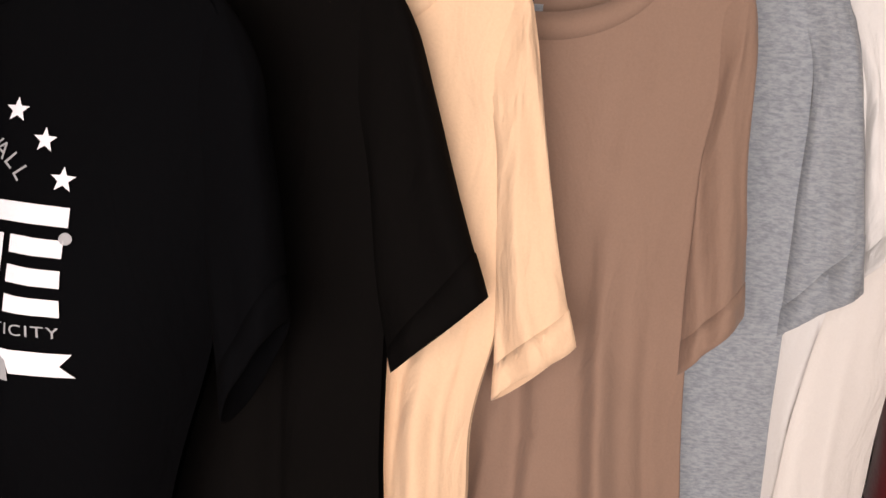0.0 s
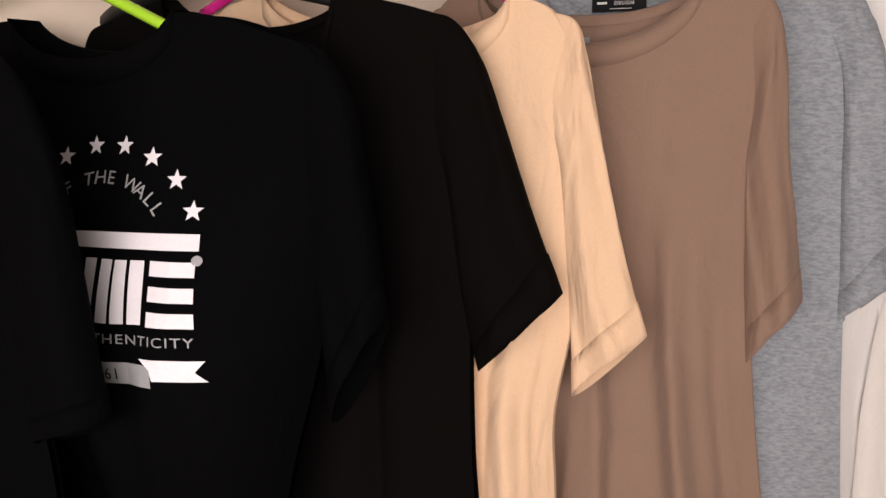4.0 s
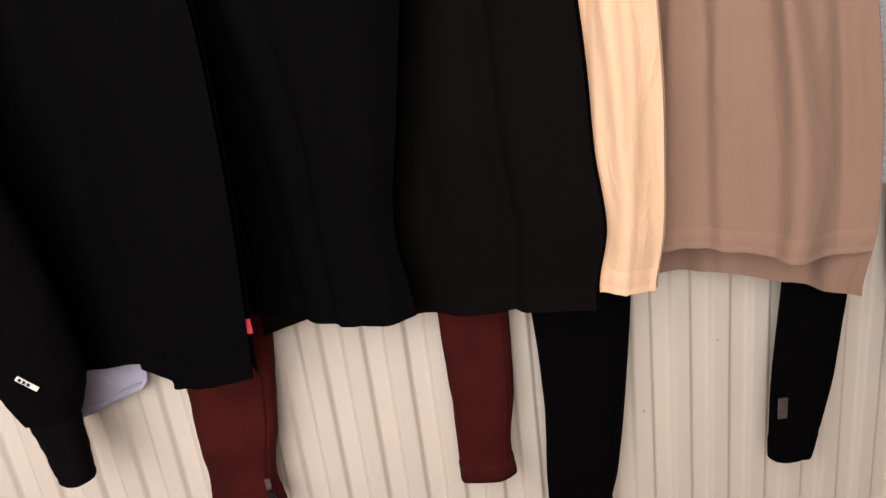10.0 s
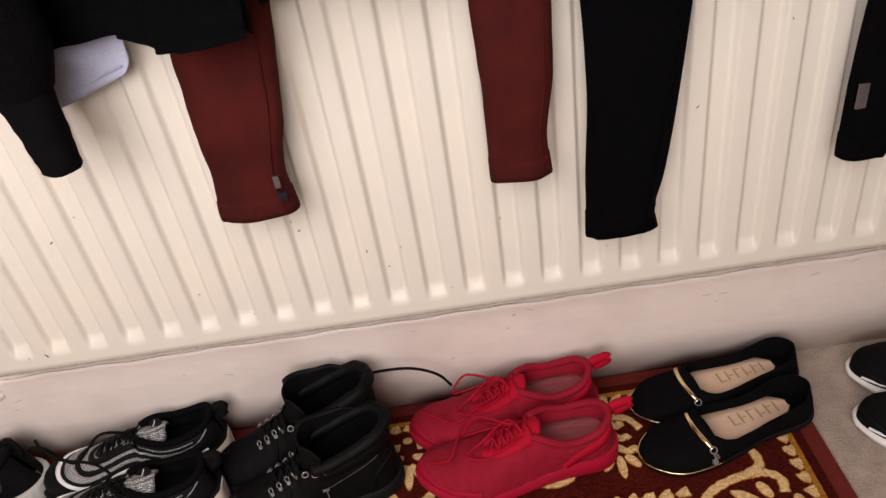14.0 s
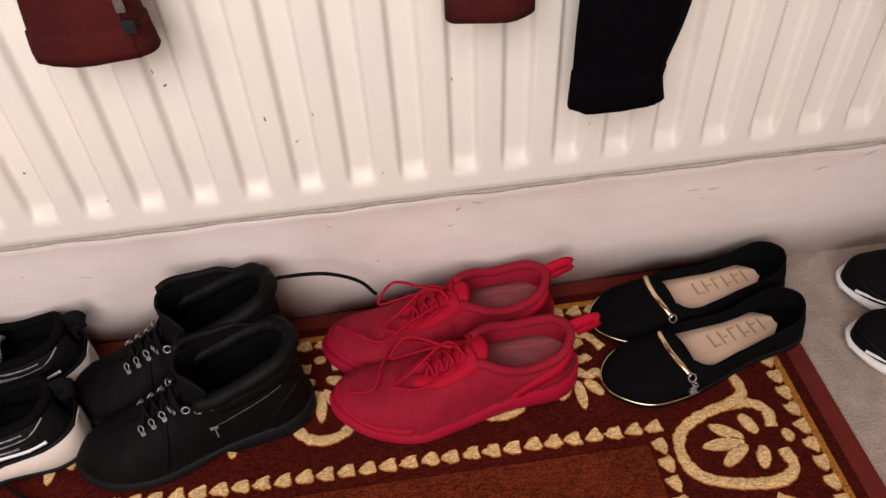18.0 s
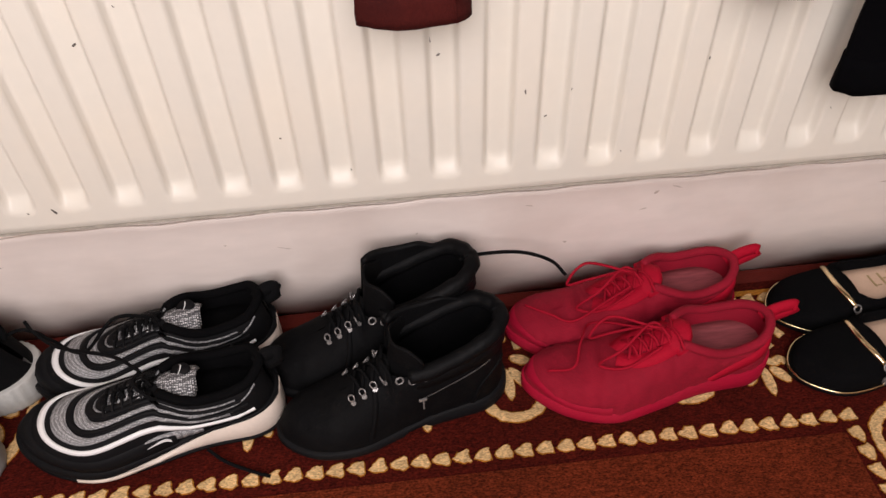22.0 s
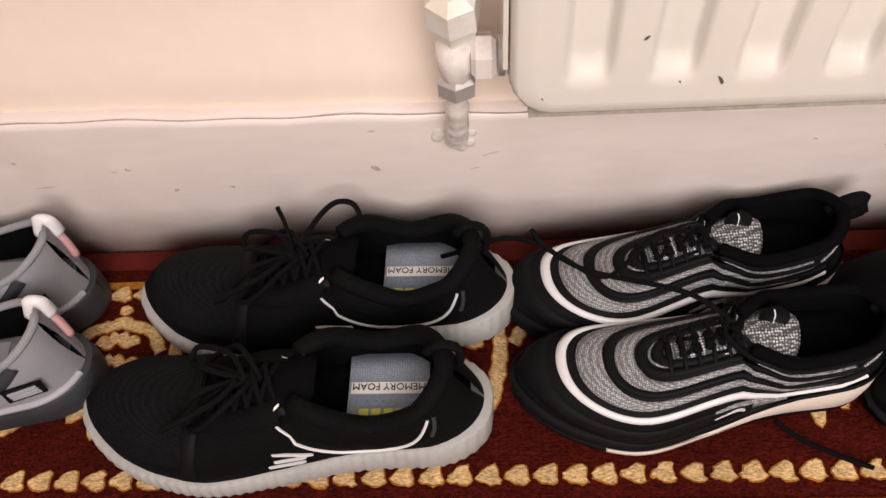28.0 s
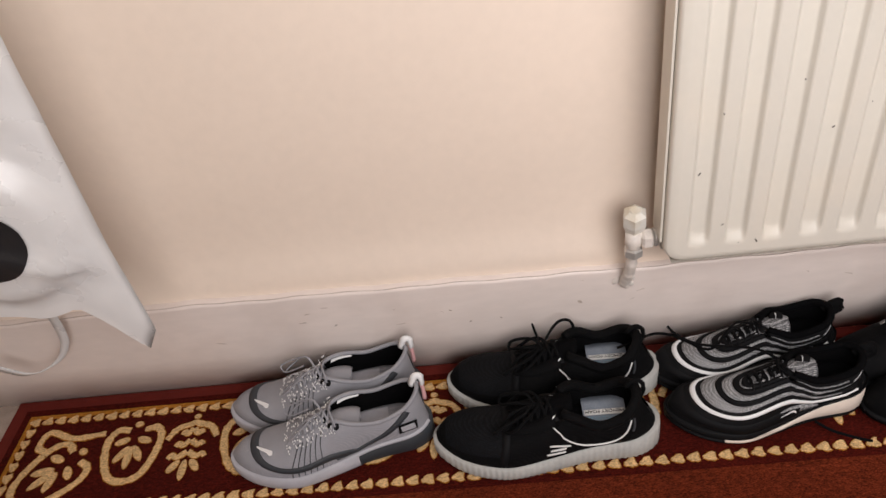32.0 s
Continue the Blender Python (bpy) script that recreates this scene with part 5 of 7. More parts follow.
# red trainers
def red_trainer():
    last = Last(0.287, RUN_W, [(0, 0.022), (0.3, 0.019), (0.6, 0.024), (0.8, 0.030), (1, 0.033)],
                [(0, 0.032), (0.06, 0.050), (0.18, 0.060), (0.3, 0.074), (0.45, 0.092), (0.56, 0.104), (0.64, 0.098), (0.76, 0.082), (0.88, 0.086), (1, 0.100)],
                [(0.5, 0.0), (0.59, 0.020), (0.68, 0.031), (0.8, 0.0325), (0.92, 0.028), (1, 0.018)], 0.57, low=0.82, bend=BOW)
    ob = thing("red_trainer", "bright red lace-up mesh running trainer", "trainer", "red trainers")
    part("upper", shoe_upper(last, n=110, k=26, wrinkle=0.0036, seed=5.0, creases=((0.27, 0.05, 0.0026), (0.345, -0.04, 0.0020), (0.20, -0.05, 0.0014))), M_RED, ob)
    part("lining", shoe_lining(last, lambda u: 0.046), M_RED, ob)
    part("insole", shoe_insole(last, lambda u: 0.050, 0.54, 0.955), M_REDINSOLE, ob, "faded ribbed insole")
    part("collar", shoe_collar(last, 0.0056), M_RED, ob, "padded red collar")
    part("midsole", shoe_sole(last, lambda u: 0.0 + 0.012 * max(0, 0.22 - u) ** 1.5 * 6, flare=0.0018, ext=0.003), M_REDSOLE, ob, "red foam midsole")
    part("toe_bumper", shoe_band(last, (0.035, 0.17), (0.004, 0.0), 0.30, 0.0007), M_REDSOLE, ob)
    part("heel_overlay", shoe_strip(last, [(0.72, -1, 0.05), (0.80, -1, 0.42), (0.90, -1, 0.62), (0.985, -1, 0.70)], lambda t: 0.014, 0.0014), M_REDSUEDE, ob)
    part("heel_overlay", shoe_strip(last, [(0.72, 1, 0.05), (0.80, 1, 0.42), (0.90, 1, 0.62), (0.985, 1, 0.70)], lambda t: 0.014, 0.0014), M_REDSUEDE, ob)
    for side in (-1, 1):
        part("eyestay", shoe_strip(last, [(0.34, side, 0.93), (0.42, side, 0.80), (0.50, side, 0.76), (0.58, side, 0.80)], lambda t: 0.016, 0.0020), M_REDSUEDE, ob)
    part("tongue", shoe_tongue(last, 0.40, 0.60, 0.007, 0.008, 0.024, 0.004), M_REDSUEDE, ob)
    lace_rows(last, 0.38, 0.545, 5, 0.86, 0.0017, 0.006, cord_material=M_REDLACE, owner=ob)
    h = last.at(0.995, 1, 1)
    part("heel_tab", tube([h + Vector((-0.004, 0, -0.008)), h + Vector((0.012, 0, 0.003)), h + Vector((0.030, 0, 0.007)), h + Vector((0.032, 0, 0.001)), h + Vector((0.010, 0, -0.010))], 0.0030, 20, 6, flat=2.6), M_REDSUEDE, ob, "red pull tab")
    for side, sg in ((-1, 1), (1, -1)):
        p = last.off(0.545, side, 0.90, 0.005)
        part("lace_loop", cord([p, p + Vector((-0.02, -side * 0.012, 0.016)), p + Vector((-0.060, side * 0.014, 0.010)), p + Vector((-0.082, side * 0.010, -0.018)), p + Vector((-0.052, side * 0.016, -0.022)), p + Vector((-0.012, side * 0.007, -0.004))], 0.0017, 44), M_REDLACE, ob)
    return ob, last


rd, rl = red_trainer()
rd.matrix_world = stand((0.529, -0.062), (0.817, -0.054), rl.L)
rd2 = copy_thing(rd, stand((0.522, 0.018), (0.812, 0.036), rl.L))
m = rd.matrix_basis
attach(part("lace_end", cord([m @ rl.off(0.5, 1, 0.9, 0.006), m @ Vector((0.09, 0.042, 0.060)), m @ Vector((0.065, 0.012, 0.068)), m @ Vector((0.050, -0.018, 0.062)), m @ Vector((0.022, -0.012, 0.052))], 0.0016, 50), M_REDLACE, None, "loose red lace end"), rd)
m = rd2.matrix_basis
attach(part("lace_end", cord([m @ rl.off(0.5, -1, 0.9, 0.006), m @ Vector((0.11, -0.03, 0.082)), m @ Vector((0.07, -0.035, 0.060)), m @ Vector((0.045, -0.022, 0.063)), m @ Vector((0.02, 0.0, 0.060))], 0.0016, 50), M_REDLACE, None, "loose red lace end"), rd2)


# loafers with a gold bar
def loafer():
    last = Last(0.265, [(0, 0.033), (0.13, 0.0415), (0.30, 0.0425), (0.5, 0.036), (0.65, 0.0305), (0.85, 0.031), (1, 0.029)],
                [(0, 0.009), (0.5, 0.010), (0.7, 0.013), (1, 0.016)],
                [(0, 0.016), (0.06, 0.030), (0.16, 0.038), (0.28, 0.046), (0.35, 0.048), (0.45, 0.040), (0.6, 0.039), (0.8, 0.050), (1, 0.064)],
                [(0.34, 0.0), (0.355, 0.024), (0.42, 0.034), (0.6, 0.031), (0.8, 0.031), (0.92, 0.028), (1, 0.018)], 0.345, a=2.4, b=2.2, toe_r=0.20, low=0.92, bend=((0, 0.002), (0.3, -0.004), (1, 0.0)))
    ob = thing("loafer", "black suede slip-on loafer with a gold bar", "loafer", "black loafers")
    part("upper", shoe_upper(last), M_SUEDEBLACK, ob)
    part("lining", shoe_lining(last, lambda u: 0.017 + 0.006 * max(0, u - 0.5)), M_SUEDEBLACK, ob)
    insole = part("insole", shoe_insole(last, lambda u: 0.017 + 0.006 * max(0, u - 0.5), 0.30), M_LININGBLACK, ob)
    rows = []
    for u in stations(26, 0.34, 0.86):
        w = max(0.0, last.half(u) - 0.006) * 0.93
        if u > 0.76:
            w *= 1 - 0.75 * ((u - 0.76) / 0.10) ** 1.6
        rows.append([(u * last.L, w * v, 0.0225 + 0.006 * max(0, u - 0.5) + 0.002 * v * v) for v in (-1, -0.5, 0, 0.5, 1)])
    part("insock", finish(grid(rows), 0.0006), M_BEIGE, insole, "beige insock with gold print")
    part("topline", shoe_collar(last, 0.0016), M_SUEDEBLACK, ob)
    part("sole", shoe_sole(last, lambda u: 0.0 if u > 0.7 or u < 0.55 else 0.003, flare=0.002, ext=0.002, high=lambda u: last.base(u) + 0.0005), M_RUBBERBLACK, ob)
    part("gold_piping", tube([last.off(abs(t) ** 1.4 * 0.36 + 0.002, -1 if t < 0 else 1, 0.03, 0.0022) for t in (-1 + 2 * i / 40 for i in range(41))], 0.0013, 0, 6), M_GOLD, ob, "gold piping round the toe")
    part("gold_bar", shoe_strip(last, [(0.315, -1, 0.50), (0.30, -1, 0.68), (0.29, -1, 0.86), (0.287, -1, 0.97), (0.287, 1, 0.97), (0.29, 1, 0.86), (0.30, 1, 0.68), (0.315, 1, 0.50)], 0.0062, 0.0026), M_GOLD, ob, "polished gold bar")
    part("apron", shoe_strip(last, [(0.335, -1, 0.62), (0.33, -1, 0.8), (0.33, -1, 0.97), (0.33, 1, 0.97), (0.33, 1, 0.8), (0.335, 1, 0.62)], 0.016, 0.0014), M_SUEDEBLACK, ob)
    c = last.off(0.312, -1, 0.46, 0.004)
    part("charm", moved(ring(0.0048, 0.0010), Matrix.Translation(c) @ Matrix.Rotation(0.9, 4, "X")), M_PEWTER, ob, "small metal ring charm")
    part("charm", moved(ring(0.0034, 0.0013), Matrix.Translation(c + Vector((0.003, -0.004, -0.009))) @ Matrix.Rotation(0.4, 4, "Y")), M_PEWTER, ob)
    part("charm", box(c.x - 0.0035, c.x + 0.0035, c.y - 0.0095, c.y - 0.004, c.z - 0.022, c.z - 0.013, 0.001), M_PEWTER, ob, "tiny padlock charm")
    part("charm", moved(ring(0.0028, 0.0008), Matrix.Translation(c + Vector((0.0, -0.0065, -0.0125))) @ Matrix.Rotation(1.57, 4, "X")), M_PEWTER, ob)
    # gold lettering of the maker as plain bars
    for i in range(5 + 1):
        u = lerp(0.53, 0.79, i / 5)
        w = 0.015
        z = 0.0240 + 0.006 * max(0, u - 0.5)
        part("gold_mark", box(u * last.L - 0.0012, u * last.L + 0.0012, -w * 0.55, w * 0.75, z, z + 0.0005), M_GOLDINK, insole, smooth=False)
        if i < 5:
            part("gold_mark", box(u * last.L + 0.0022, u * last.L + 0.0085, lerp(-w * 0.5, w * 0.6, (i * 2 % 5) / 4), lerp(-w * 0.5, w * 0.6, (i * 2 % 5) / 4) + 0.0014, z, z + 0.0005), M_GOLDINK, insole, smooth=False)
    return ob, last


lf, ll = loafer()
lf.matrix_world = stand((0.848, -0.082), (1.108, -0.026), ll.L)
copy_thing(lf, stand((0.858, 0.010), (1.122, 0.050), ll.L))


# black trainers with ribbed pale soles
def toe_panel_rows(last, side):
    return [[last.off(u, side, lerp(0.30 + 0.25 * max(0.0, 0.12 - u) * 4, 1.0, k / 8), 0.0008) for k in range(9)] for u in stations(20, 0.05, 0.315)]


def ribbed_trainer():
    last = Last(0.331, [(0, 0.034), (0.15, 0.046), (0.32, 0.0515), (0.5, 0.045), (0.65, 0.040), (0.85, 0.040), (1, 0.036)],
                [(0, 0.026), (0.3, 0.024), (0.6, 0.028), (0.8, 0.034), (1, 0.040)],
                [(0, 0.040), (0.05, 0.058), (0.14, 0.068), (0.3, 0.080), (0.42, 0.092), (0.52, 0.105), (0.62, 0.106), (0.76, 0.080), (0.88, 0.090), (1, 0.110)],
                [(0.53, 0.0), (0.58, 0.022), (0.65, 0.033), (0.78, 0.0355), (0.92, 0.032), (1, 0.020)], 0.565, heel_r=0.16, lean=0.030, bend=BOW)
    ob = thing("ribbed_trainer", "black mesh trainer with ribbed pale grey sole and blue insole", "trainer", "black memory foam trainers")
    part("upper", shoe_upper(last, wrinkle=0.0008, seed=9.0), M_KNITBLACK, ob)
    tp = bmesh.new()
    for side in (-1, 1):
        grid(toe_panel_rows(last, side), bm=tp)
    bmesh.ops.recalc_face_normals(tp, faces=tp.faces)
    part("toe_panel", tp, M_TOEMESH, ob, "charcoal open mesh toe panel")
    part("lining", shoe_lining(last, lambda u: 0.046), M_LININGBLACK, ob)
    insole = part("insole", shoe_insole(last, lambda u: 0.046, 0.42), M_LININGBLACK, ob)
    rows = [[(u * last.L, (last.half(u) - 0.006) * 0.90 * v, 0.0575 + 0.002 * v * v) for v in (-1, -0.5, 0, 0.5, 1)] for u in stations(16, 0.675, 0.868)]
    pad_ob = part("foam_pad", finish(grid(rows), 0.0008), M_BLUEINSOLE, insole, "blue-grey foam insole")
    part("collar", shoe_collar(last, 0.0078), M_KNITBLACK, ob, "padded black collar")
    part("midsole", shoe_sole(last, lambda u: 0.0 + 0.012 * max(0, 0.22 - u) ** 1.5 * 6, flare=0.004, ext=0.006, ribs=40, rib=0.0014, n=64), M_SOLEGREY, ob, "ribbed pale grey midsole")
    part("toe_cap", shoe_strip(last, [(0.30, -1, 0.10), (0.32, -1, 0.5), (0.33, -1, 0.9), (0.33, 1, 0.9), (0.32, 1, 0.5), (0.30, 1, 0.10)], 0.012, 0.0016), M_RUBBERBLACK, ob)
    for side in (-1, 1):
        part("white_piping", shoe_strip(last, [(0.50, side, 0.84), (0.545, side, 0.52), (0.62, side, 0.28), (0.72, side, 0.18), (0.80, side, 0.24), (0.87, side, 0.46), (0.925, side, 0.76)], 0.0019, 0.0016, 40), M_WHITEINK, ob, "thin white piping")
        part("eyelet", laid_plate(last, 0.548, side, 0.72, [(0.0062 * math.cos(a), 0.0062 * math.sin(a)) for a in (k * math.pi / 5 for k in range(10))], off=0.002), M_WHITEINK, ob, smooth=False)
        part("eyelet_hole", laid_plate(last, 0.551, side, 0.72, [(0.0030 * math.cos(a), 0.0030 * math.sin(a)) for a in (k * math.pi / 5 for k in range(10))], off=0.0028), M_RUBBERBLACK, ob, smooth=False)
        part("eyestay", shoe_strip(last, [(0.34, side, 0.86), (0.42, side, 0.74), (0.50, side, 0.70), (0.57, side, 0.74)], 0.020, 0.0022), M_KNITBLACK, ob)
        for k, (du, w) in enumerate(((-0.010, 0.020), (0.0, 0.017), (0.008, 0.022))):
            part("side_mark", laid_plate(last, 0.548 + du, side, 0.11 + 0.062 * k, [(-w * 0.7, -0.0016), (w * 0.5, -0.0004), (w * 0.7, 0.0012), (w * 0.7 - 0.001, 0.0026), (-w * 0.5, 0.0012), (-w * 0.7 - 0.001, 0.0004)], angle=0.12 * side, off=0.0020), M_WHITEINK, ob, smooth=False)
        part("heel_mark", shoe_strip(last, [(0.905, side, 0.42), (0.925, side, 0.56), (0.94, side, 0.74)], 0.003, 0.0016), M_DARKGREY, ob)
    part("tongue", shoe_tongue(last, 0.38, 0.60, 0.006, 0.008, 0.028, 0.006), M_LININGBLACK, ob)
    lace_rows(last, 0.345, 0.50, 6, 0.82, 0.0023, 0.006, cord_material=M_LACEBLACK, owner=ob)
    h = last.at(0.99, 1, 1)
    part("heel_tab", tube([h + Vector((-0.012, 0, 0.0)), h + Vector((0.0, 0, 0.012)), h + Vector((0.012, 0, 0.006)), h + Vector((0.014, 0, -0.012)), h + Vector((0.008, 0, -0.026))], 0.0036, 18, 6, flat=1.0), M_LACEBLACK, ob, "black webbing heel loop")
    # printed insole label
    def flat(bm, x, y, z):
        return moved(bm, Matrix.Translation((x, y, z)) @ Matrix.Rotation(radians(180), 4, "Z"))
    u = 0.772 * last.L
    part("label_strip", box(u - 0.030, u + 0.030, -0.0040, 0.0058, 0.0586, 0.0592), M_WHITEINK, pad_ob, smooth=False)
    part("label_text", flat(text_mesh("MEMORY FOAM", 0.0082, 0.0002), u, 0.0020, 0.0596), M_RUBBERBLACK, pad_ob, smooth=False)
    part("label_text", flat(text_mesh("AIR-COOLED", 0.0085, 0.0002), u - 0.003, -0.0105, 0.0598), M_BLUEINK, pad_ob, smooth=False)
    for k in range(5):
        part("yellow_mark", box(u - 0.022 + 0.0095 * k, u - 0.0150 + 0.0095 * k, -0.0245, -0.0170, 0.0596, 0.0602), M_YELLOWINK, pad_ob, smooth=False)
    rnd2 = random.Random(3)
    for k in range(4):
        c = last.at(0.50, 1, 1) + Vector((-0.006 * k, 0, 0.006))
        sg = -1 if k % 2 else 1
        part("bow", cord([c, c + Vector((-0.014, sg * 0.020, 0.003)), c + Vector((-0.030 - 0.008 * k, sg * 0.034, -0.012)), c + Vector((-0.052, sg * 0.026, -0.022)), c + Vector((-0.030, sg * 0.010, -0.004)), c], 0.0024, 40), M_LACEBLACK, ob)
    return ob, last


rb, rbl = ribbed_trainer()
rb.matrix_world = stand((-0.397, -0.086), (-0.064, -0.090), rbl.L)
rb2 = copy_thing(rb, stand((-0.374, 0.026), (-0.040, 0.018), rbl.L))
m = rb2.matrix_basis
attach(part("lace_end", cord([m @ Vector((0.160, -0.040, 0.072)), m @ Vector((0.156, -0.020, 0.094)), m @ Vector((0.150, 0.002, 0.102)), m @ Vector((0.145, 0.016, 0.110)), m @ Vector((0.141, 0.022, 0.124))], 0.0019, 30), M_LACEBLACK, None, "upright lace tip"), rb2)
attach(part("lace_loop", cord([m @ Vector((0.160, 0.010, 0.098)), m @ Vector((0.172, 0.026, 0.106)), m @ Vector((0.186, 0.034, 0.114)), m @ Vector((0.200, 0.034, 0.113)), m @ Vector((0.206, 0.028, 0.104)), m @ Vector((0.203, 0.024, 0.096))], 0.0024, 34), M_LACEBLACK, None), rb2)


# grey knit trainers
def grey_trainer():
    last = Last(0.312, RUN_W, [(0, 0.026), (0.3, 0.022), (0.6, 0.026), (0.8, 0.032), (1, 0.034)],
                [(0, 0.036), (0.06, 0.052), (0.18, 0.062), (0.3, 0.076), (0.45, 0.096), (0.55, 0.108), (0.64, 0.100), (0.76, 0.088), (0.88, 0.098), (1, 0.116)],
                [(0.47, 0.0), (0.54, 0.018), (0.64, 0.031), (0.8, 0.0325), (0.92, 0.028), (1, 0.018)], 0.525, bend=BOW)
    ob = thing("grey_trainer", "grey knit trainer with charcoal toe band and white flashes", "trainer", "grey trainers")
    part("upper", shoe_upper(last, wrinkle=0.0008, seed=14.0), M_GREYKNIT, ob)
    part("lining", shoe_lining(last, lambda u: 0.042), M_LININGBLACK, ob)
    insole = part("insole", shoe_insole(last, lambda u: 0.043, 0.44), M_GREYKNIT, ob)
    part("insole_patch", box(0.64 * last.L, 0.80 * last.L, -0.022, 0.022, 0.0465, 0.0475), M_GREYSOLE, insole, smooth=False)
    part("insole_patch", box(0.69 * last.L, 0.81 * last.L, -0.024, -0.007, 0.0478, 0.0486), M_RUBBERBLACK, insole, smooth=False)
    part("collar", shoe_collar(last, 0.0035), M_GREYKNIT, ob)
    part("midsole", shoe_sole(last, lambda u: 0.0 + 0.012 * max(0, 0.22 - u) ** 1.5 * 6, flare=0.0045, ext=0.005, u1=0.62), M_GREYSOLE, ob, "pale grey midsole")
    part("heel_sole", shoe_sole(last, lambda u: 0.0, flare=0.004, ext=0.005, u0=0.60), M_DARKGREY, ob, "charcoal heel unit")
    part("heel_sole_edge", shoe_strip(last, [(0.55, -1, 0.0), (0.7, -1, 0.03), (0.85, -1, 0.04), (0.99, -1, 0.05)], 0.006, 0.0035), M_GREYSOLE, ob)
    part("toe_band", shoe_band(last, (0.150, 0.235), (0.105, 0.12), 0.62, 0.0016), M_DARKGREY, ob, "charcoal toe band")
    for side in (-1, 1):
        part("side_stripe", shoe_strip(last, [(0.52, side, 0.10), (0.62, side, 0.16), (0.74, side, 0.36), (0.84, side, 0.62), (0.92, side, 0.86)], lambda t: 0.004 + 0.007 * t, 0.0016), M_DARKGREY, ob)
        for k in range(6):
            part("fine_cord", shoe_strip(last, [(0.30 + 0.030 * k, side, 0.05), (0.31 + 0.03 * k, side, 0.28), (0.335 + 0.026 * k, side, 0.5), (0.36 + 0.024 * k, side, 0.72)], 0.0013, 0.0014, 12), M_DARKGREY, ob)
        part("badge", laid_plate(last, 0.90, side, 0.42, rect(0.030, 0.017), angle=0.25 * side, off=0.002), M_RUBBERBLACK, ob, "small black badge", smooth=False)
        for k in range(3):
            part("badge_bar", laid_plate(last, 0.90, side, 0.36 + 0.06 * k, rect(0.022, 0.0022), angle=0.25 * side, off=0.0034), M_GREYSOLE, ob, smooth=False)
    part("toe_mark", laid_plate(last, 0.185, -1, 0.80, [(-0.017, 0.001), (-0.013, -0.0045), (-0.006, -0.0035), (0.018, 0.0002), (0.018, 0.0032), (-0.006, 0.0022), (-0.012, 0.004)], angle=2.6, off=0.0018), M_REFLECT, ob, smooth=False)
    tongue = part("tongue", shoe_tongue(last, 0.38, 0.655, 0.0, 0.006, 0.025, 0.004, -0.009), M_GREYKNIT, ob, "long padded grey tongue")
    rows = [[last.at(u, 1, 1) + Vector((0.004, w, -0.0058 - 0.55 * (w * w) / 0.025)) for w in (-0.003, 0.002, 0.007)] for u in stations(8, 0.555, 0.662)]
    part("tongue_flash", finish(grid(rows), 0.0012), M_REFLECT, tongue, "white reflective band")
    lace_rows(last, 0.37, 0.52, 6, 0.84, 0.0018, 0.006, cord_material=M_GREYKNIT, owner=ob)
    rnd2 = random.Random(8)
    fl = bmesh.new()
    for k in range(230):
        u, side, s = rnd2.uniform(0.30, 0.55), rnd2.choice((-1, 1)), rnd2.uniform(0.60, 1.0)
        c = last.off(u, side, s, 0.007 if s > 0.82 else 0.002)
        d = 0.0006
        box(c.x - d, c.x + d, c.y - d * 2.2, c.y + d * 2.2, c.z - d * 0.8, c.z + d * 0.8, bm=fl)
    part("lace_fleck", fl, M_REFLECT, ob, "white reflective lace flecks", smooth=False)
    for k in range(3):
        sg = -1 if k % 2 else 1
        c = last.at(0.50, 1, 1) + Vector((0, 0, 0.012))
        part("bow", cord([c, c + Vector((-0.016, sg * 0.020, 0.008)), c + Vector((-0.040 - 0.01 * k, sg * 0.032, -0.014)), c + Vector((-0.054, sg * 0.020, -0.020)), c + Vector((-0.02, sg * 0.008, 0.0))], 0.0013, 36), M_GREYKNIT, ob)
    for k in range(3):
        part("lace_hole", laid_plate(last, 0.50 + 0.03 * k, -1, 0.90 - 0.03 * k, [(0.0042 * math.cos(a), 0.0055 * math.sin(a)) for a in (q * math.pi / 4 for q in range(8))], off=0.002), M_RUBBERBLACK, ob, smooth=False)
    h = last.at(0.99, 1, 1)
    part("heel_tab", tube([h + Vector((-0.006, 0, -0.004)), h + Vector((0.002, 0, 0.013)), h + Vector((0.011, 0, 0.010)), h + Vector((0.012, 0, -0.006))], 0.0036, 16, 6, flat=1.6), M_REFLECT, ob, "white reflective heel loop")
    part("heel_tape", tube([h + Vector((0.010, 0, -0.004)), h + Vector((0.0115, 0, -0.02)), h + Vector((0.011, 0, -0.04))], 0.0035, 10, 6), M_PINKTAPE, ob, "pink heel tape")
    return ob, last


gt, gl = grey_trainer()
gt.matrix_world = stand((-0.717, -0.090), (-0.404, -0.044), gl.L)
copy_thing(gt, stand((-0.738, 0.008), (-0.426, 0.036), gl.L))


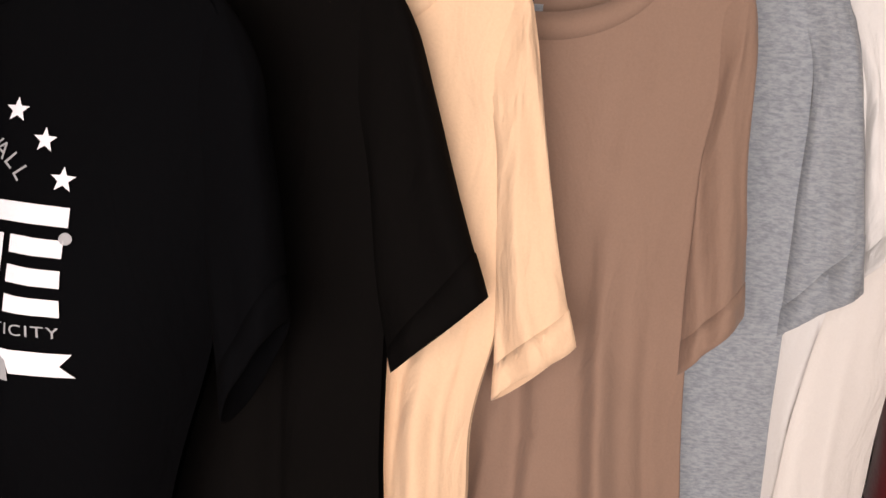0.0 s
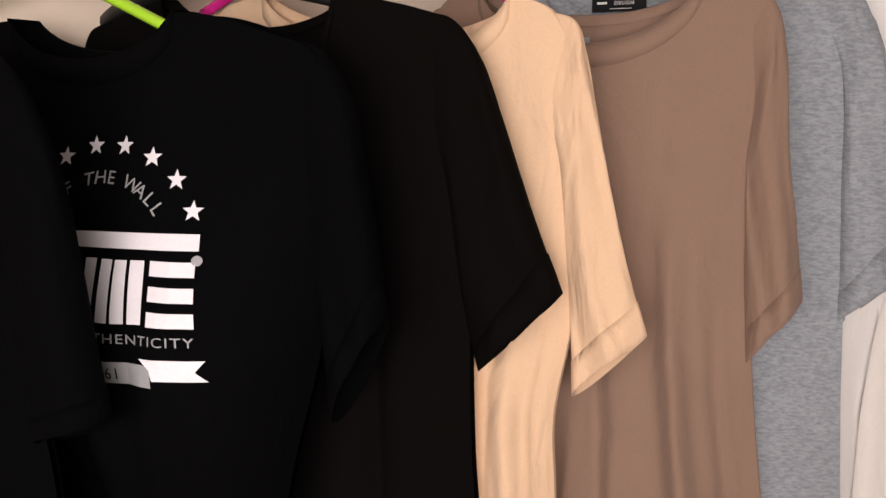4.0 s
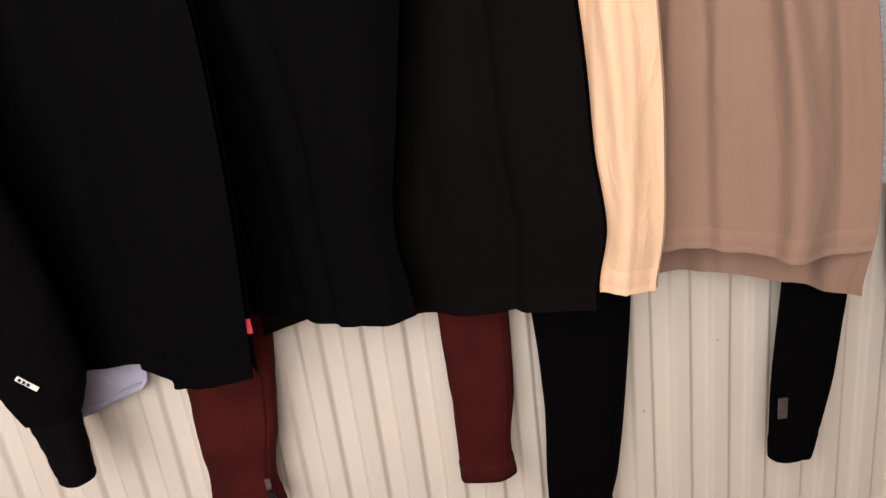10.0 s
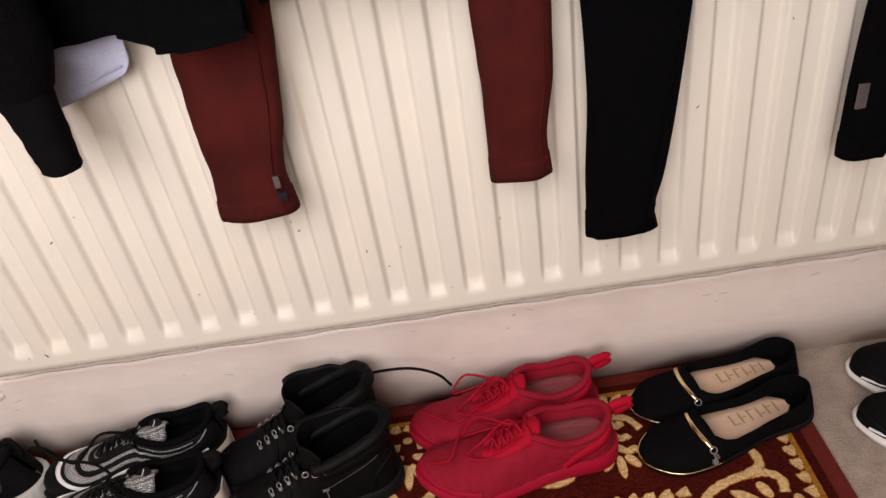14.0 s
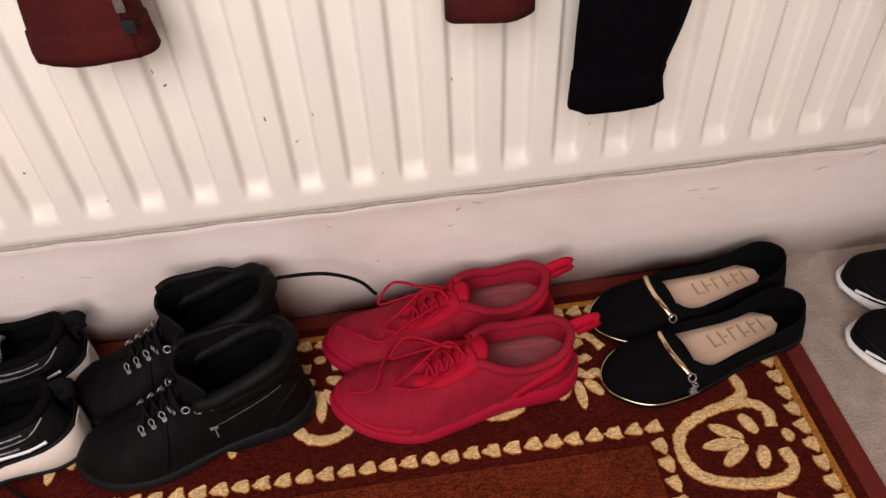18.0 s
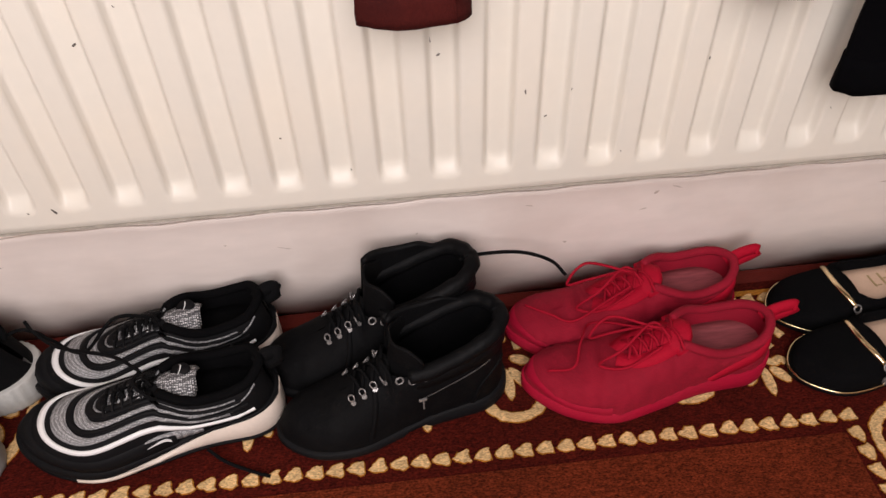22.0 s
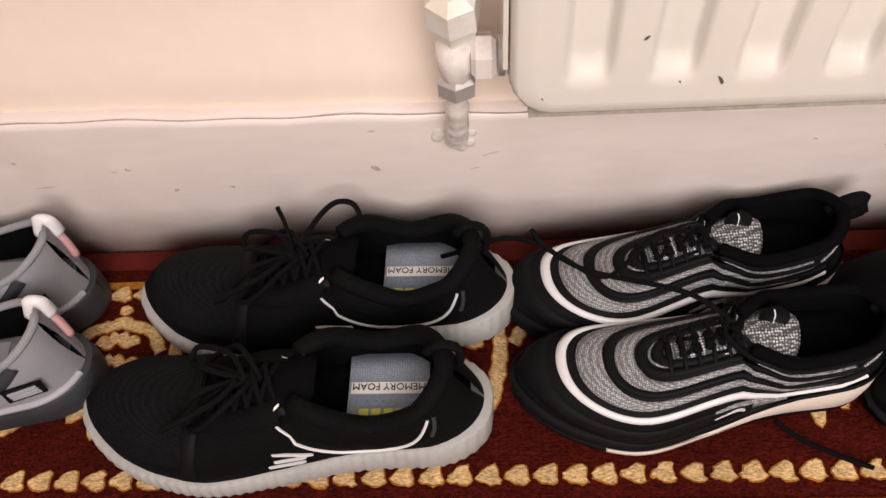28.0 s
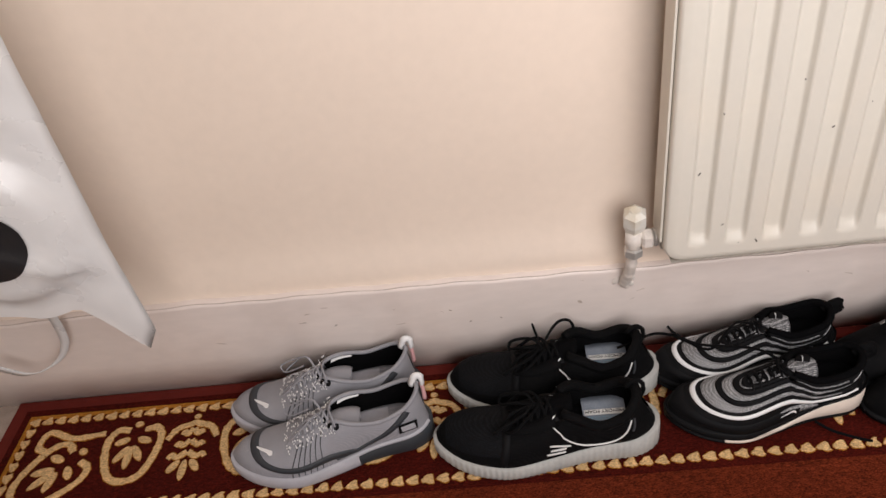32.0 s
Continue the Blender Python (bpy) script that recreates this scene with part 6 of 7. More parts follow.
# black slip-on trainers on the bare carpet
def plain_trainer():
    last = Last(0.27, RUN_W, [(0, 0.013), (0.5, 0.014), (1, 0.020)],
                [(0, 0.030), (0.06, 0.048), (0.18, 0.058), (0.3, 0.068), (0.45, 0.080), (0.58, 0.088), (0.76, 0.074), (0.88, 0.078), (1, 0.090)],
                [(0.5, 0.0), (0.6, 0.020), (0.7, 0.030), (0.85, 0.031), (1, 0.018)], 0.56)
    ob = thing("plain_trainer", "black mesh trainer with white sole standing on carpet", "trainer", "plain black trainers")
    part("upper", shoe_upper(last, wrinkle=0.0012, seed=21.0), M_KNITBLACK, ob)
    part("lining", shoe_lining(last, lambda u: 0.036), M_LININGBLACK, ob)
    part("insole", shoe_insole(last, lambda u: 0.036, 0.46), M_LININGBLACK, ob)
    part("collar", shoe_collar(last, 0.005), M_LININGBLACK, ob)
    part("midsole", shoe_sole(last, lambda u: 0.0 + 0.012 * max(0, 0.22 - u) ** 1.5 * 6, flare=0.005, ext=0.004), M_WHITEPLASTIC, ob, "white rubber sole")
    part("toe_trim", shoe_band(last, (0.022, 0.16), (0.004, 0.02), 0.5, 0.0018), M_PADDED, ob, "glossy black toe trim")
    part("toe_flash", shoe_strip(last, [(0.05, -1, 0.14), (0.10, -1, 0.15), (0.16, -1, 0.14), (0.24, -1, 0.12)], 0.0030, 0.0024), M_REFLECT, ob)
    part("toe_flash", shoe_strip(last, [(0.05, 1, 0.14), (0.10, 1, 0.15), (0.16, 1, 0.14), (0.24, 1, 0.12)], 0.0030, 0.0024), M_REFLECT, ob)
    part("tongue", shoe_tongue(last, 0.40, 0.59, 0.012, 0.008, 0.024, 0.005), M_LININGBLACK, ob)
    lace_rows(last, 0.38, 0.53, 5, 0.85, 0.0019, 0.005, cord_material=M_LACEBLACK, owner=ob)
    return ob, last


SHOE_Z = 0.0005
pt, pl = plain_trainer()
pt.matrix_world = stand((1.162, -0.058), (1.408, -0.150), pl.L)
copy_thing(pt, stand((1.198, 0.034), (1.452, -0.050), pl.L))


# ---- clothes on the rail ----
RAIL_Y, RAIL_Z, ALPHA = -0.06, 1.60, radians(38)
rail = thing("clothes_rail", "plain metal clothes rail fixed to the wall", "clothes rail")
part("bar", tube([(-0.25, RAIL_Y, RAIL_Z), (1.75, RAIL_Y, RAIL_Z)], 0.0125, 0, 14), M_CHROME, rail)
for bx in (-0.15, 1.65):
    part("bracket", tube([(bx, RAIL_Y, RAIL_Z - 0.014), (bx, RAIL_Y, RAIL_Z - 0.03), (bx, WALL_Y - 0.001, RAIL_Z - 0.03)], 0.007, 0, 8), M_CHROME, rail)


class Frame:
    """A hanging garment's plane: X across it, N out of its front, z up."""

    def __init__(self, hx, angle=ALPHA, y=RAIL_Y):
        self.o = Vector((hx, y, 0))
        self.d, self.n = Vector((math.cos(angle), -math.sin(angle), 0)), Vector((-math.sin(angle), -math.cos(angle), 0))

    def at(self, X, z, out=0.0):
        return self.o + self.d * X + self.n * out + Vector((0, 0, z))


def tee(label, material, hx, c, nh, nz, fz, outer, inner, cuff, side, hem, group="tee shirts on hangers", seed=0.0, fold=1.0, angle=ALPHA, back_drop=0.0, deep=1.0, chest=0.0, cuff_drop=0.026, pleats=(), spread=1.0, lift=0.0):
    """A tee shirt. c middle, nh half neck, nz neck height, fz lowest neckline; (X, z) lines of the shoulder and sleeve's
    outer edge from neck to tip, of the sleeve's inner edge, the inner cuff end; side (z, X) of the body; hem (right z, left z)."""
    f = Frame(hx, angle)
    ob = thing("tee_shirt", label, "tee shirt", group, place=Matrix.Translation(f.at(c, hem[0])))
    inv = ob.matrix_world.inverted()

    def put(X, z, out=0.0):
        """A point of the cloth; the wall-side half may be drawn wider and ride higher on its hanger."""
        q = c - X
        if spread > 1.0 and q > 0:
            z += lift * min(q, 0.2) * max(0.0, min(1.0, (z - 1.2) / 0.15))
            X = c - (q * spread if q < 0.156 else 0.156 * spread + (q - 0.156) * 0.05)
        return f.at(X, z, out)

    NA, NB = 96, 64
    fr = random.Random(int(seed * 100))
    ridges = [(fr.uniform(-0.95, 0.95), fr.uniform(-0.35, 0.35), fr.uniform(0.030, 0.10), fr.uniform(0.004, 0.011) * fr.choice((1, 1, -1)), nz - fr.uniform(0.06, 0.38), fr.uniform(0.10, 0.28)) for _ in range(15)]
    ridges += [(a0, lean, wd, amp, nz - 0.14, 0.22) for a0, lean, wd, amp in pleats]
    drags = [(fr.uniform(-0.9, 0.9), fr.uniform(0.10, 0.42), fr.uniform(-1.4, 1.4), fr.uniform(0.010, 0.024), fr.uniform(0.0012, 0.0032) * fr.choice((1, -1)), fr.uniform(0.10, 0.28)) for _ in range(24)]
    line = [Vector((p[0] - c, p[1], 0)) for p in outer]
    sh_i = next(i for i in range(len(line) - 1) if (line[i].y - line[i + 1].y) > 0.8 * (line[i + 1].x - line[i].x))
    shx, shz = line[sh_i + 1].x - 0.012, line[sh_i].y
    top_of = curve_of([(0.0, nz)] + [(nh, nz)] + [(p.x, p.y) for p in line[:sh_i + 2] if p.x > nh + 0.004])
    zs = sorted(side)
    lowc = cuff[1]
    edge = [(hem[0] - 0.06, zs[0][1] - c)] + [(z, x - c) for z, x in zs] + [(lowc + 0.06, lerp(inner[-1][0], outer[-2][0], 0.12) - c), (shz - 0.05, shx - 0.002), (shz + 0.1, shx)]
    edge = sorted({round(z, 4): x for z, x in edge}.items())
    width_of = curve_of(edge)

    def top(x, front):
        x = abs(x)
        if x < nh:
            drop = (nz - fz) if front else 0.03
            return nz - drop * max(0.0, 1 - (x / nh) ** 2.2) ** 0.62
        return top_of(x) - 0.003 - 0.018 * max(0.0, (x - shx + 0.02) / 0.02) ** 2

    def body(a, b, front):
        zt = top(a * shx, front)
        zh = lerp(hem[1], hem[0], (a + 1) / 2) + 0.004 * math.sin(a * 5 + seed) + 0.004 * noise.noise((a * 2.5, seed, 3.3 if front else 9.1))
        z = lerp(zt, zh - (0 if front else back_drop), b)
        w = lerp(shx, width_of(z), min(1.0, b * 12) if abs(a) < 0.9 else min(1.0, b * 20))
        edge_k = max(0.0, 1 - abs(a) ** 5)
        dep = deep * (0.008 + 0.024 * min(1.0, max(0.0, nz - z) / 0.5)) * edge_k + 0.003 + chest * edge_k * math.exp(-((nz - z - 0.27) / 0.16) ** 2)
        rel = 0.0
        for a0, lean, wd, amp, z0, run in ridges:
            g = (z0 - z) / run
            if g > 0:
                g = min(1.0, g)
                u = (a - a0 - lean * (nz - z) * 0.8 - 0.05 * noise.noise((z * 4, a0 * 7, seed))) / (wd * (1.5 - 0.4 * g))
                if abs(u) < 2.5:
                    rel += amp * g * g * (3 - 2 * g) * math.exp(-u * u)
        for a0, d0, sl, wd, amp, ln in drags:
            du = a - a0
            if abs(du) < ln * 2:
                u = (nz - z - d0 - sl * du * 0.18) / wd
                if abs(u) < 2.2:
                    rel += amp * math.exp(-u * u - (du / ln) ** 2)
        rel += 0.0016 * noise.noise((a * 8 + seed, z * 9, 1.7)) + 0.0010 * noise.noise((a * 17 + seed, z * 21, 4.7))
        soft = min(1.0, max(0.0, (zt - z) / 0.05))
        out = (dep + fold * rel * soft * (0.35 + 0.65 * edge_k)) if front else -(dep * 0.8 + 0.5 * fold * rel * edge_k)
        p = put(c + a * w + 0.35 * fold * rel * (abs(a) ** 4), z, out)
        k = min(1.0, max(0.0, (1.06 - z) / 0.12))
        lim = lerp(WALL_Y - 0.012, -0.026, k) - 0.012 * (1 if front else 0) - 0.004 * math.sin(a * 8 + seed) + fold * rel * (-0.6 if front else 0.3)
        if p.y > lim:
            p.y = lim
        return p
    bm = bmesh.new()
    for front in (True, False):
        rows = []
        for j in range(NB + 1):
            b = (j / NB) ** 0.9
            rows.append([inv @ body(-1 + 2 * i / NA, b, front) for i in range(NA + 1)])
        grid(rows, bm=bm)
    bmesh.ops.remove_doubles(bm, verts=bm.verts, dist=0.003)
    bmesh.ops.recalc_face_normals(bm, faces=bm.faces)
    part("body", bm, material, ob)
    # hem seam
    bm = bmesh.new()
    for front in (True, False):
        rows = []
        for b in (0.9995, 1.0015, 0.985, 0.964, 0.9625):
            rows.append([inv @ (body(-1 + 2 * i / NA, min(b, 1.0), front) + f.n * (0.0011 if front else -0.0011) * (1 if 0.963 < b < 1 else 0.0)) for i in range(NA + 1)])
        grid(rows, bm=bm)
    part("hem", finish(bm), material, ob)
    # ribbed collar
    loop = [(-nh / shx + 2 * nh / shx * i / 32, True) for i in range(33)] + [(nh / shx - 2 * nh / shx * i / 32, False) for i in range(33)]
    rows = []
    for a, front in loop:
        sgn = 1 if front else -1
        w = 0.018 if front else 0.014
        span = max(0.05, top(a * shx, front) - hem[0])
        e = [body(a, q / span, front) for q in (0.0, w * 0.5, w)]
        rows.append([inv @ (e[2] + f.n * sgn * 0.0001), inv @ (e[2] + f.n * sgn * 0.0016), inv @ (e[1] + f.n * sgn * 0.0024), inv @ (e[0] + f.n * sgn * 0.0018 + Vector((0, 0, 0.0022))), inv @ (e[0] - f.n * sgn * 0.0014 + Vector((0, 0, 0.001))), inv @ (e[1] - f.n * sgn * 0.003)])
    part("collar", finish(grid(rows, closed_u=True)), material, ob)
    # sleeves
    for sg in (1, -1):
        k0 = max(0, sh_i - 1)
        tops = smooth_path([line[k0] - Vector((0.0, 0.008, 0))] + line[k0 + 1:], 45)
        st = line[k0]
        bots = smooth_path([Vector((st.x - 0.012, st.y - 0.055, 0))] + [Vector((p[0] - c, p[1], 0)) for p in inner] + [Vector((cuff[0] - c, cuff[1], 0))], 45)
        rows = []
        for j in range(45):
            t = j / 44
            tp, bp = tops[j], bots[j]
            mid, half = (tp + bp) / 2, (tp - bp) / 2
            d = deep * lerp(0.002, 0.012, min(1.0, t * 3)) + 0.012 * deep * max(0.0, t - 0.25)
            row = []
            for k in range(44):
                th = 2 * math.pi * k / 44
                g = fold * min(1.0, t * 3) * (0.0040 * noise.noise((th * 1.2 + seed, t * 2.2, sg)) + 0.0028 * math.sin(th * 4 + t * 3 + seed + 2 * noise.noise((t * 3, seed, th))) * t + 0.0022 * noise.noise((th * 3.0 + seed, t * 6, sg + 5)) * t * (1.3 - t) + 0.0014 * noise.noise((th * 7 + seed, t * 19, sg + 9)))
                q = mid + half * math.cos(th)
                sx = sg * (q.x + g * 0.35)
                hang = cuff_drop * 1.3 * (0.5 - 0.5 * math.sin(th)) * (0.5 - 0.5 * math.cos(th)) ** 0.5 * max(0.0, (t - 0.66) / 0.34) ** 1.3
                row.append(inv @ put(c + sx - sg * 0.5 * hang, q.y + g * 0.5 - hang, d * math.copysign(abs(math.sin(th)) ** 0.75, math.sin(th)) + g))
            rows.append(row)
        sl = part("sleeve", finish(grid(rows, closed_v=True)), material, ob)
        last2 = rows[-5:]
        cen = [sum(r, Vector()) / len(r) for r in last2]
        band = [[cq + (p - cq) * s for p in r] for r, cq, s in ((last2[0], cen[0], 1.0), (last2[0], cen[0], 1.02), (last2[2], cen[2], 1.025), (last2[3], cen[3], 1.025), (last2[4], cen[4], 1.02), (last2[4], cen[4], 0.96), (last2[1], cen[1], 0.95))]
        part("cuff", finish(grid(band, closed_v=True)), material, sl)
    return ob, f, body


def tube_hanger(material, label, f, X, zt, ends, drop, seed=0):
    ob = thing("plastic_hanger", label, "clothes hanger", "clothes hangers", place=Matrix.Translation(f.at(X, RAIL_Z)))
    inv = ob.matrix_world.inverted()
    A, B = f.at(X - ends, drop), f.at(X + ends, drop)
    top_p = f.at(X, zt)
    part("left_arm", tube([inv @ p for p in (top_p, top_p.lerp(A, 0.5) + Vector((0, 0, 0.002)), A)], 0.0048, 12, 8), material, ob)
    part("right_arm", tube([inv @ p for p in (top_p, top_p.lerp(B, 0.5) + Vector((0, 0, 0.002)), B)], 0.0048, 12, 8), material, ob)
    part("hook", tube([inv @ p for p in (top_p, f.at(X + 0.013, zt + 0.012), f.at(X + 0.020, zt + 0.034), f.at(X + 0.014, RAIL_Z - 0.02), f.at(X + 0.017, RAIL_Z + 0.006), f.at(X, RAIL_Z + 0.0195), f.at(X - 0.018, RAIL_Z + 0.006), f.at(X - 0.018, RAIL_Z - 0.012))], 0.0045, 36, 8), material, ob)
    gus = hollow_outline([(-0.018, -0.006), (0.018, -0.006), (0.008, -0.013), (0.0, -0.018), (-0.008, -0.013)], -0.0014, 0.0014)
    rot = Matrix((( f.d.x, 0, f.n.x, 0), (f.d.y, 0, f.n.y, 0), (0, 1, 0, 0), (0, 0, 0, 1)))
    part("gusset", moved(gus, inv @ Matrix.Translation(top_p) @ rot), material, ob, smooth=False)
    return ob


def broad_hanger(label, f, X, zt, half, end_z, thick=0.034):
    """Wide moulded black hanger with a chrome hook."""
    ob = thing("moulded_hanger", label, "clothes hanger", "clothes hangers", place=Matrix.Translation(f.at(X, RAIL_Z)))
    inv = ob.matrix_world.inverted()
    rows = []
    for i in range(41):
        t = -1 + 2 * i / 40
        x = X + t * half
        e = abs(t)
        zc = lerp(zt, end_z, e ** 1.25 if e > 0 else 0)
        up = zc - 0.010 * (e ** 0.5) * (1 - e)
        lo = zc - lerp(thick, 0.017, min(1, e * 1.25)) * (1.0 if e > 0.02 else 1.0)
        sec = []
        for k in range(12):
            th = 2 * math.pi * k / 12
            cz, cy = math.cos(th), math.sin(th)
            z = lerp(lo, up, 0.5 + 0.5 * math.copysign(abs(cz) ** 0.7, cz))
            sec.append(inv @ f.at(x, z, lerp(0.008, 0.012, 1 - e) * math.copysign(abs(cy) ** 0.6, cy) - 0.012 * e * e))
        rows.append(sec)
    bm = grid(rows, closed_v=True)
    for r in (rows[0], rows[-1]):
        bm.faces.new([bm.verts.new(p) for p in r])
    part("shoulder_bar", finish(bm, merge=1e-6), M_BLACKPLASTIC, ob)
    part("collar_boss", moved(lathe([(0.006, 0.0), (0.0055, 0.009), (0.003, 0.012)], 12), inv @ Matrix.Translation(f.at(X, zt - 0.002))), M_BLACKPLASTIC, ob)
    part("hook", tube([inv @ p for p in (f.at(X, zt + 0.005), f.at(X, zt + 0.03), f.at(X + 0.008, RAIL_Z - 0.03), f.at(X + 0.018, RAIL_Z - 0.008), f.at(X + 0.012, RAIL_Z + 0.0115), f.at(X, RAIL_Z + 0.0155), f.at(X - 0.016, RAIL_Z + 0.002), f.at(X - 0.015, RAIL_Z - 0.014))], 0.0019, 40, 8), M_CHROME, ob, "thin chrome hook")
    return ob


def plate_hanger(label, f, X, zt, half, end_z):
    """Black hanger with a flat centre plate, slotted ends and a small clip under the plate."""
    ob = thing("plate_hanger", label, "clothes hanger", "clothes hangers", place=Matrix.Translation(f.at(X, RAIL_Z)))
    inv = ob.matrix_world.inverted()
    rot = Matrix(((f.d.x, 0, f.n.x, 0), (f.d.y, 0, f.n.y, 0), (0, 1, 0, 0), (0, 0, 0, 1)))
    at = inv @ Matrix.Translation(f.at(X, 0)) @ rot
    w, h = 0.052, 0.036
    pts = []
    for cx, cy, st in ((w - 0.012, zt - 0.008, 0), (-w + 0.012, zt - 0.008, 90), (-w - 0.004, zt - h + 0.007, 180), (w + 0.004, zt - h + 0.007, 270)):
        for q in range(6):
            a = radians(st + q * 18)
            pts.append((cx + 0.008 * math.cos(a), cy + 0.008 * math.sin(a)))
    bm = hollow_outline(pts, -0.0055, 0.0055)
    bmesh.ops.bevel(bm, geom=[e for e in bm.edges if e.is_boundary is False and e.calc_face_angle(0) > 1.0], offset=0.0015, segments=2, affect="EDGES")
    part("centre_plate", moved(bm, at), M_BLACKPLASTIC, ob, smooth=False)
    for sg in (-1, 1):
        rows = []
        for i in range(17):
            t = i / 16
            x = sg * lerp(0.044, half, t)
            zc = end_z + (zt - 0.024 - end_z) * (1 - t) ** 1.9
            hh = lerp(0.013, 0.0072, t ** 0.6)
            rows.append([at @ Vector((x, zc + hh * z, 0.0045 * y)) for z, y in ((1, -1), (1.15, 0), (1, 1), (-1, 1), (-1.1, 0), (-1, -1))])
        bm = grid(rows, closed_v=True)
        for r in (rows[0], rows[-1]):
            bm.faces.new([bm.verts.new(p) for p in r])
        arm_ob = part("arm", finish(bm, merge=1e-6), M_BLACKPLASTIC, ob)
        part("slot", moved(box(sg * half - 0.010 - sg * 0.008, sg * half + 0.004 - sg * 0.008, end_z - 0.002, end_z + 0.004, 0.0048, 0.0062), at), M_PEWTER, arm_ob, smooth=False)
    part("clip", moved(box(-0.009, 0.009, zt - h - 0.016, zt - h + 0.001, -0.005, 0.005, 0.0015), at), M_BLACKPLASTIC, ob, smooth=False)
    part("clip_pin", moved(box(-0.0022, 0.0022, zt - h - 0.013, zt - h + 0.002, 0.0052, 0.0066, 0.0005), at), M_PEWTER, ob, smooth=False)
    part("neck", moved(lathe([(0.009, 0.0), (0.008, 0.008), (0.0045, 0.018), (0.0025, 0.022)], 12), inv @ Matrix.Translation(f.at(X, zt - 0.001))), M_BLACKPLASTIC, ob)
    part("hook", tube([inv @ p for p in (f.at(X, zt + 0.015), f.at(X + 0.002, zt + 0.04), f.at(X + 0.014, RAIL_Z - 0.02), f.at(X + 0.017, RAIL_Z), f.at(X + 0.010, RAIL_Z + 0.0125), f.at(X, RAIL_Z + 0.0155), f.at(X - 0.016, RAIL_Z + 0.002))], 0.0019, 36, 8), M_CHROME, ob, "thin chrome hook")
    return ob


# from left to right along the rail
T_left, F_left, B_left = tee("plain black tee shirt with a tiny red side tag", M_TEE_NAVY, 0.389, -0.03, 0.085, 1.395, 1.355, [(0.055, 1.395), (0.100, 1.386), (0.145, 1.368), (0.173, 1.332), (0.192, 1.277), (0.206, 1.170), (0.213, 1.124)], [(0.125, 1.25), (0.138, 1.16)], (0.151, 1.102), [(1.05, 0.158), (0.90, 0.152), (0.774, 0.137), (0.72, 0.131)], (0.716, 0.700), seed=1.3, fold=0.6, cuff_drop=0.014)
T_print, F_print, B_print = tee("black tee shirt with a white screen-printed chest graphic", M_TEE_BLACK, 0.582, -0.050, 0.094, 1.406, 1.369, [(0.043, 1.406), (0.085, 1.402), (0.135, 1.388), (0.165, 1.376), (0.190, 1.341), (0.198, 1.300), (0.208, 1.248), (0.216, 1.184)], [(0.140, 1.30), (0.158, 1.20)], (0.176, 1.113), [(1.05, 0.130), (0.95, 0.108), (0.841, 0.086), (0.75, 0.098)], (0.744, 0.728), seed=2.6, fold=0.6, chest=0.060)
T_black, F_black, B_black = tee("plain black tee shirt on a broad black hanger", M_TEE_BLACKB, 0.720, -0.075, 0.094, 1.428, 1.338, [(0.019, 1.427), (0.040, 1.423), (0.084, 1.413), (0.116, 1.401), (0.140, 1.374), (0.158, 1.330), (0.183, 1.262), (0.210, 1.196)], [(0.112, 1.28), (0.128, 1.19)], (0.146, 1.126), [(1.06, 0.138), (0.974, 0.145), (0.90, 0.149), (0.825, 0.157), (0.763, 0.146)], (0.738, 0.715), seed=4.1, cuff_drop=0.0)
T_cream, F_cream, B_cream = tee("pale apricot tee shirt on a pink hanger", M_TEE_CREAM, 0.787, 0.004, 0.094, 1.422, 1.376, [(0.098, 1.422), (0.120, 1.416), (0.147, 1.400), (0.156, 1.380), (0.166, 1.338), (0.181, 1.272), (0.198, 1.210), (0.215, 1.160)], [(0.138, 1.30), (0.150, 1.20)], (0.166, 1.118), [(1.08, 0.143), (1.006, 0.147), (0.914, 0.150), (0.81, 0.147), (0.748, 0.138)], (0.752, 0.742), seed=5.2, fold=1.35, deep=0.75, spread=1.55, lift=0.10, pleats=((0.42, 0.35, 0.034, 0.006), (0.66, -0.22, 0.040, -0.005), (0.80, 0.12, 0.022, 0.007), (0.93, -0.20, 0.030, -0.005)))
T_brown, F_brown, B_brown = tee("taupe brown tee shirt with a wide neckline", M_TEE_BROWN, 0.926, 0.022, 0.097, 1.440, 1.385, [(0.118, 1.440), (0.146, 1.434), (0.171, 1.416), (0.183, 1.375), (0.191, 1.300), (0.202, 1.240), (0.212, 1.181)], [(0.160, 1.344), (0.160, 1.286), (0.167, 1.204)], (0.181, 1.138), [(1.08, 0.184), (0.95, 0.203), (0.80, 0.209), (0.74, 0.200)], (0.778, 0.760), seed=6.9, back_drop=0.050, fold=0.9, pleats=((0.58, 0.22, 0.045, 0.014), (0.10, 0.30, 0.050, -0.009), (-0.25, 0.35, 0.060, 0.009), (0.84, 0.05, 0.035, -0.010)))
T_grey, F_grey, B_grey = tee("grey marl tee shirt on a mint hanger", M_TEE_GREY, 1.015, -0.022, 0.086, 1.467, 1.41, [(0.064, 1.467), (0.094, 1.462), (0.141, 1.448), (0.165, 1.415), (0.182, 1.380), (0.202, 1.298), (0.223, 1.205)], [(0.147, 1.380), (0.162, 1.247)], (0.175, 1.165), [(1.08, 0.178), (0.95, 0.192), (0.84, 0.206)], (0.838, 0.826), seed=8.4, deep=0.8, fold=1.1)
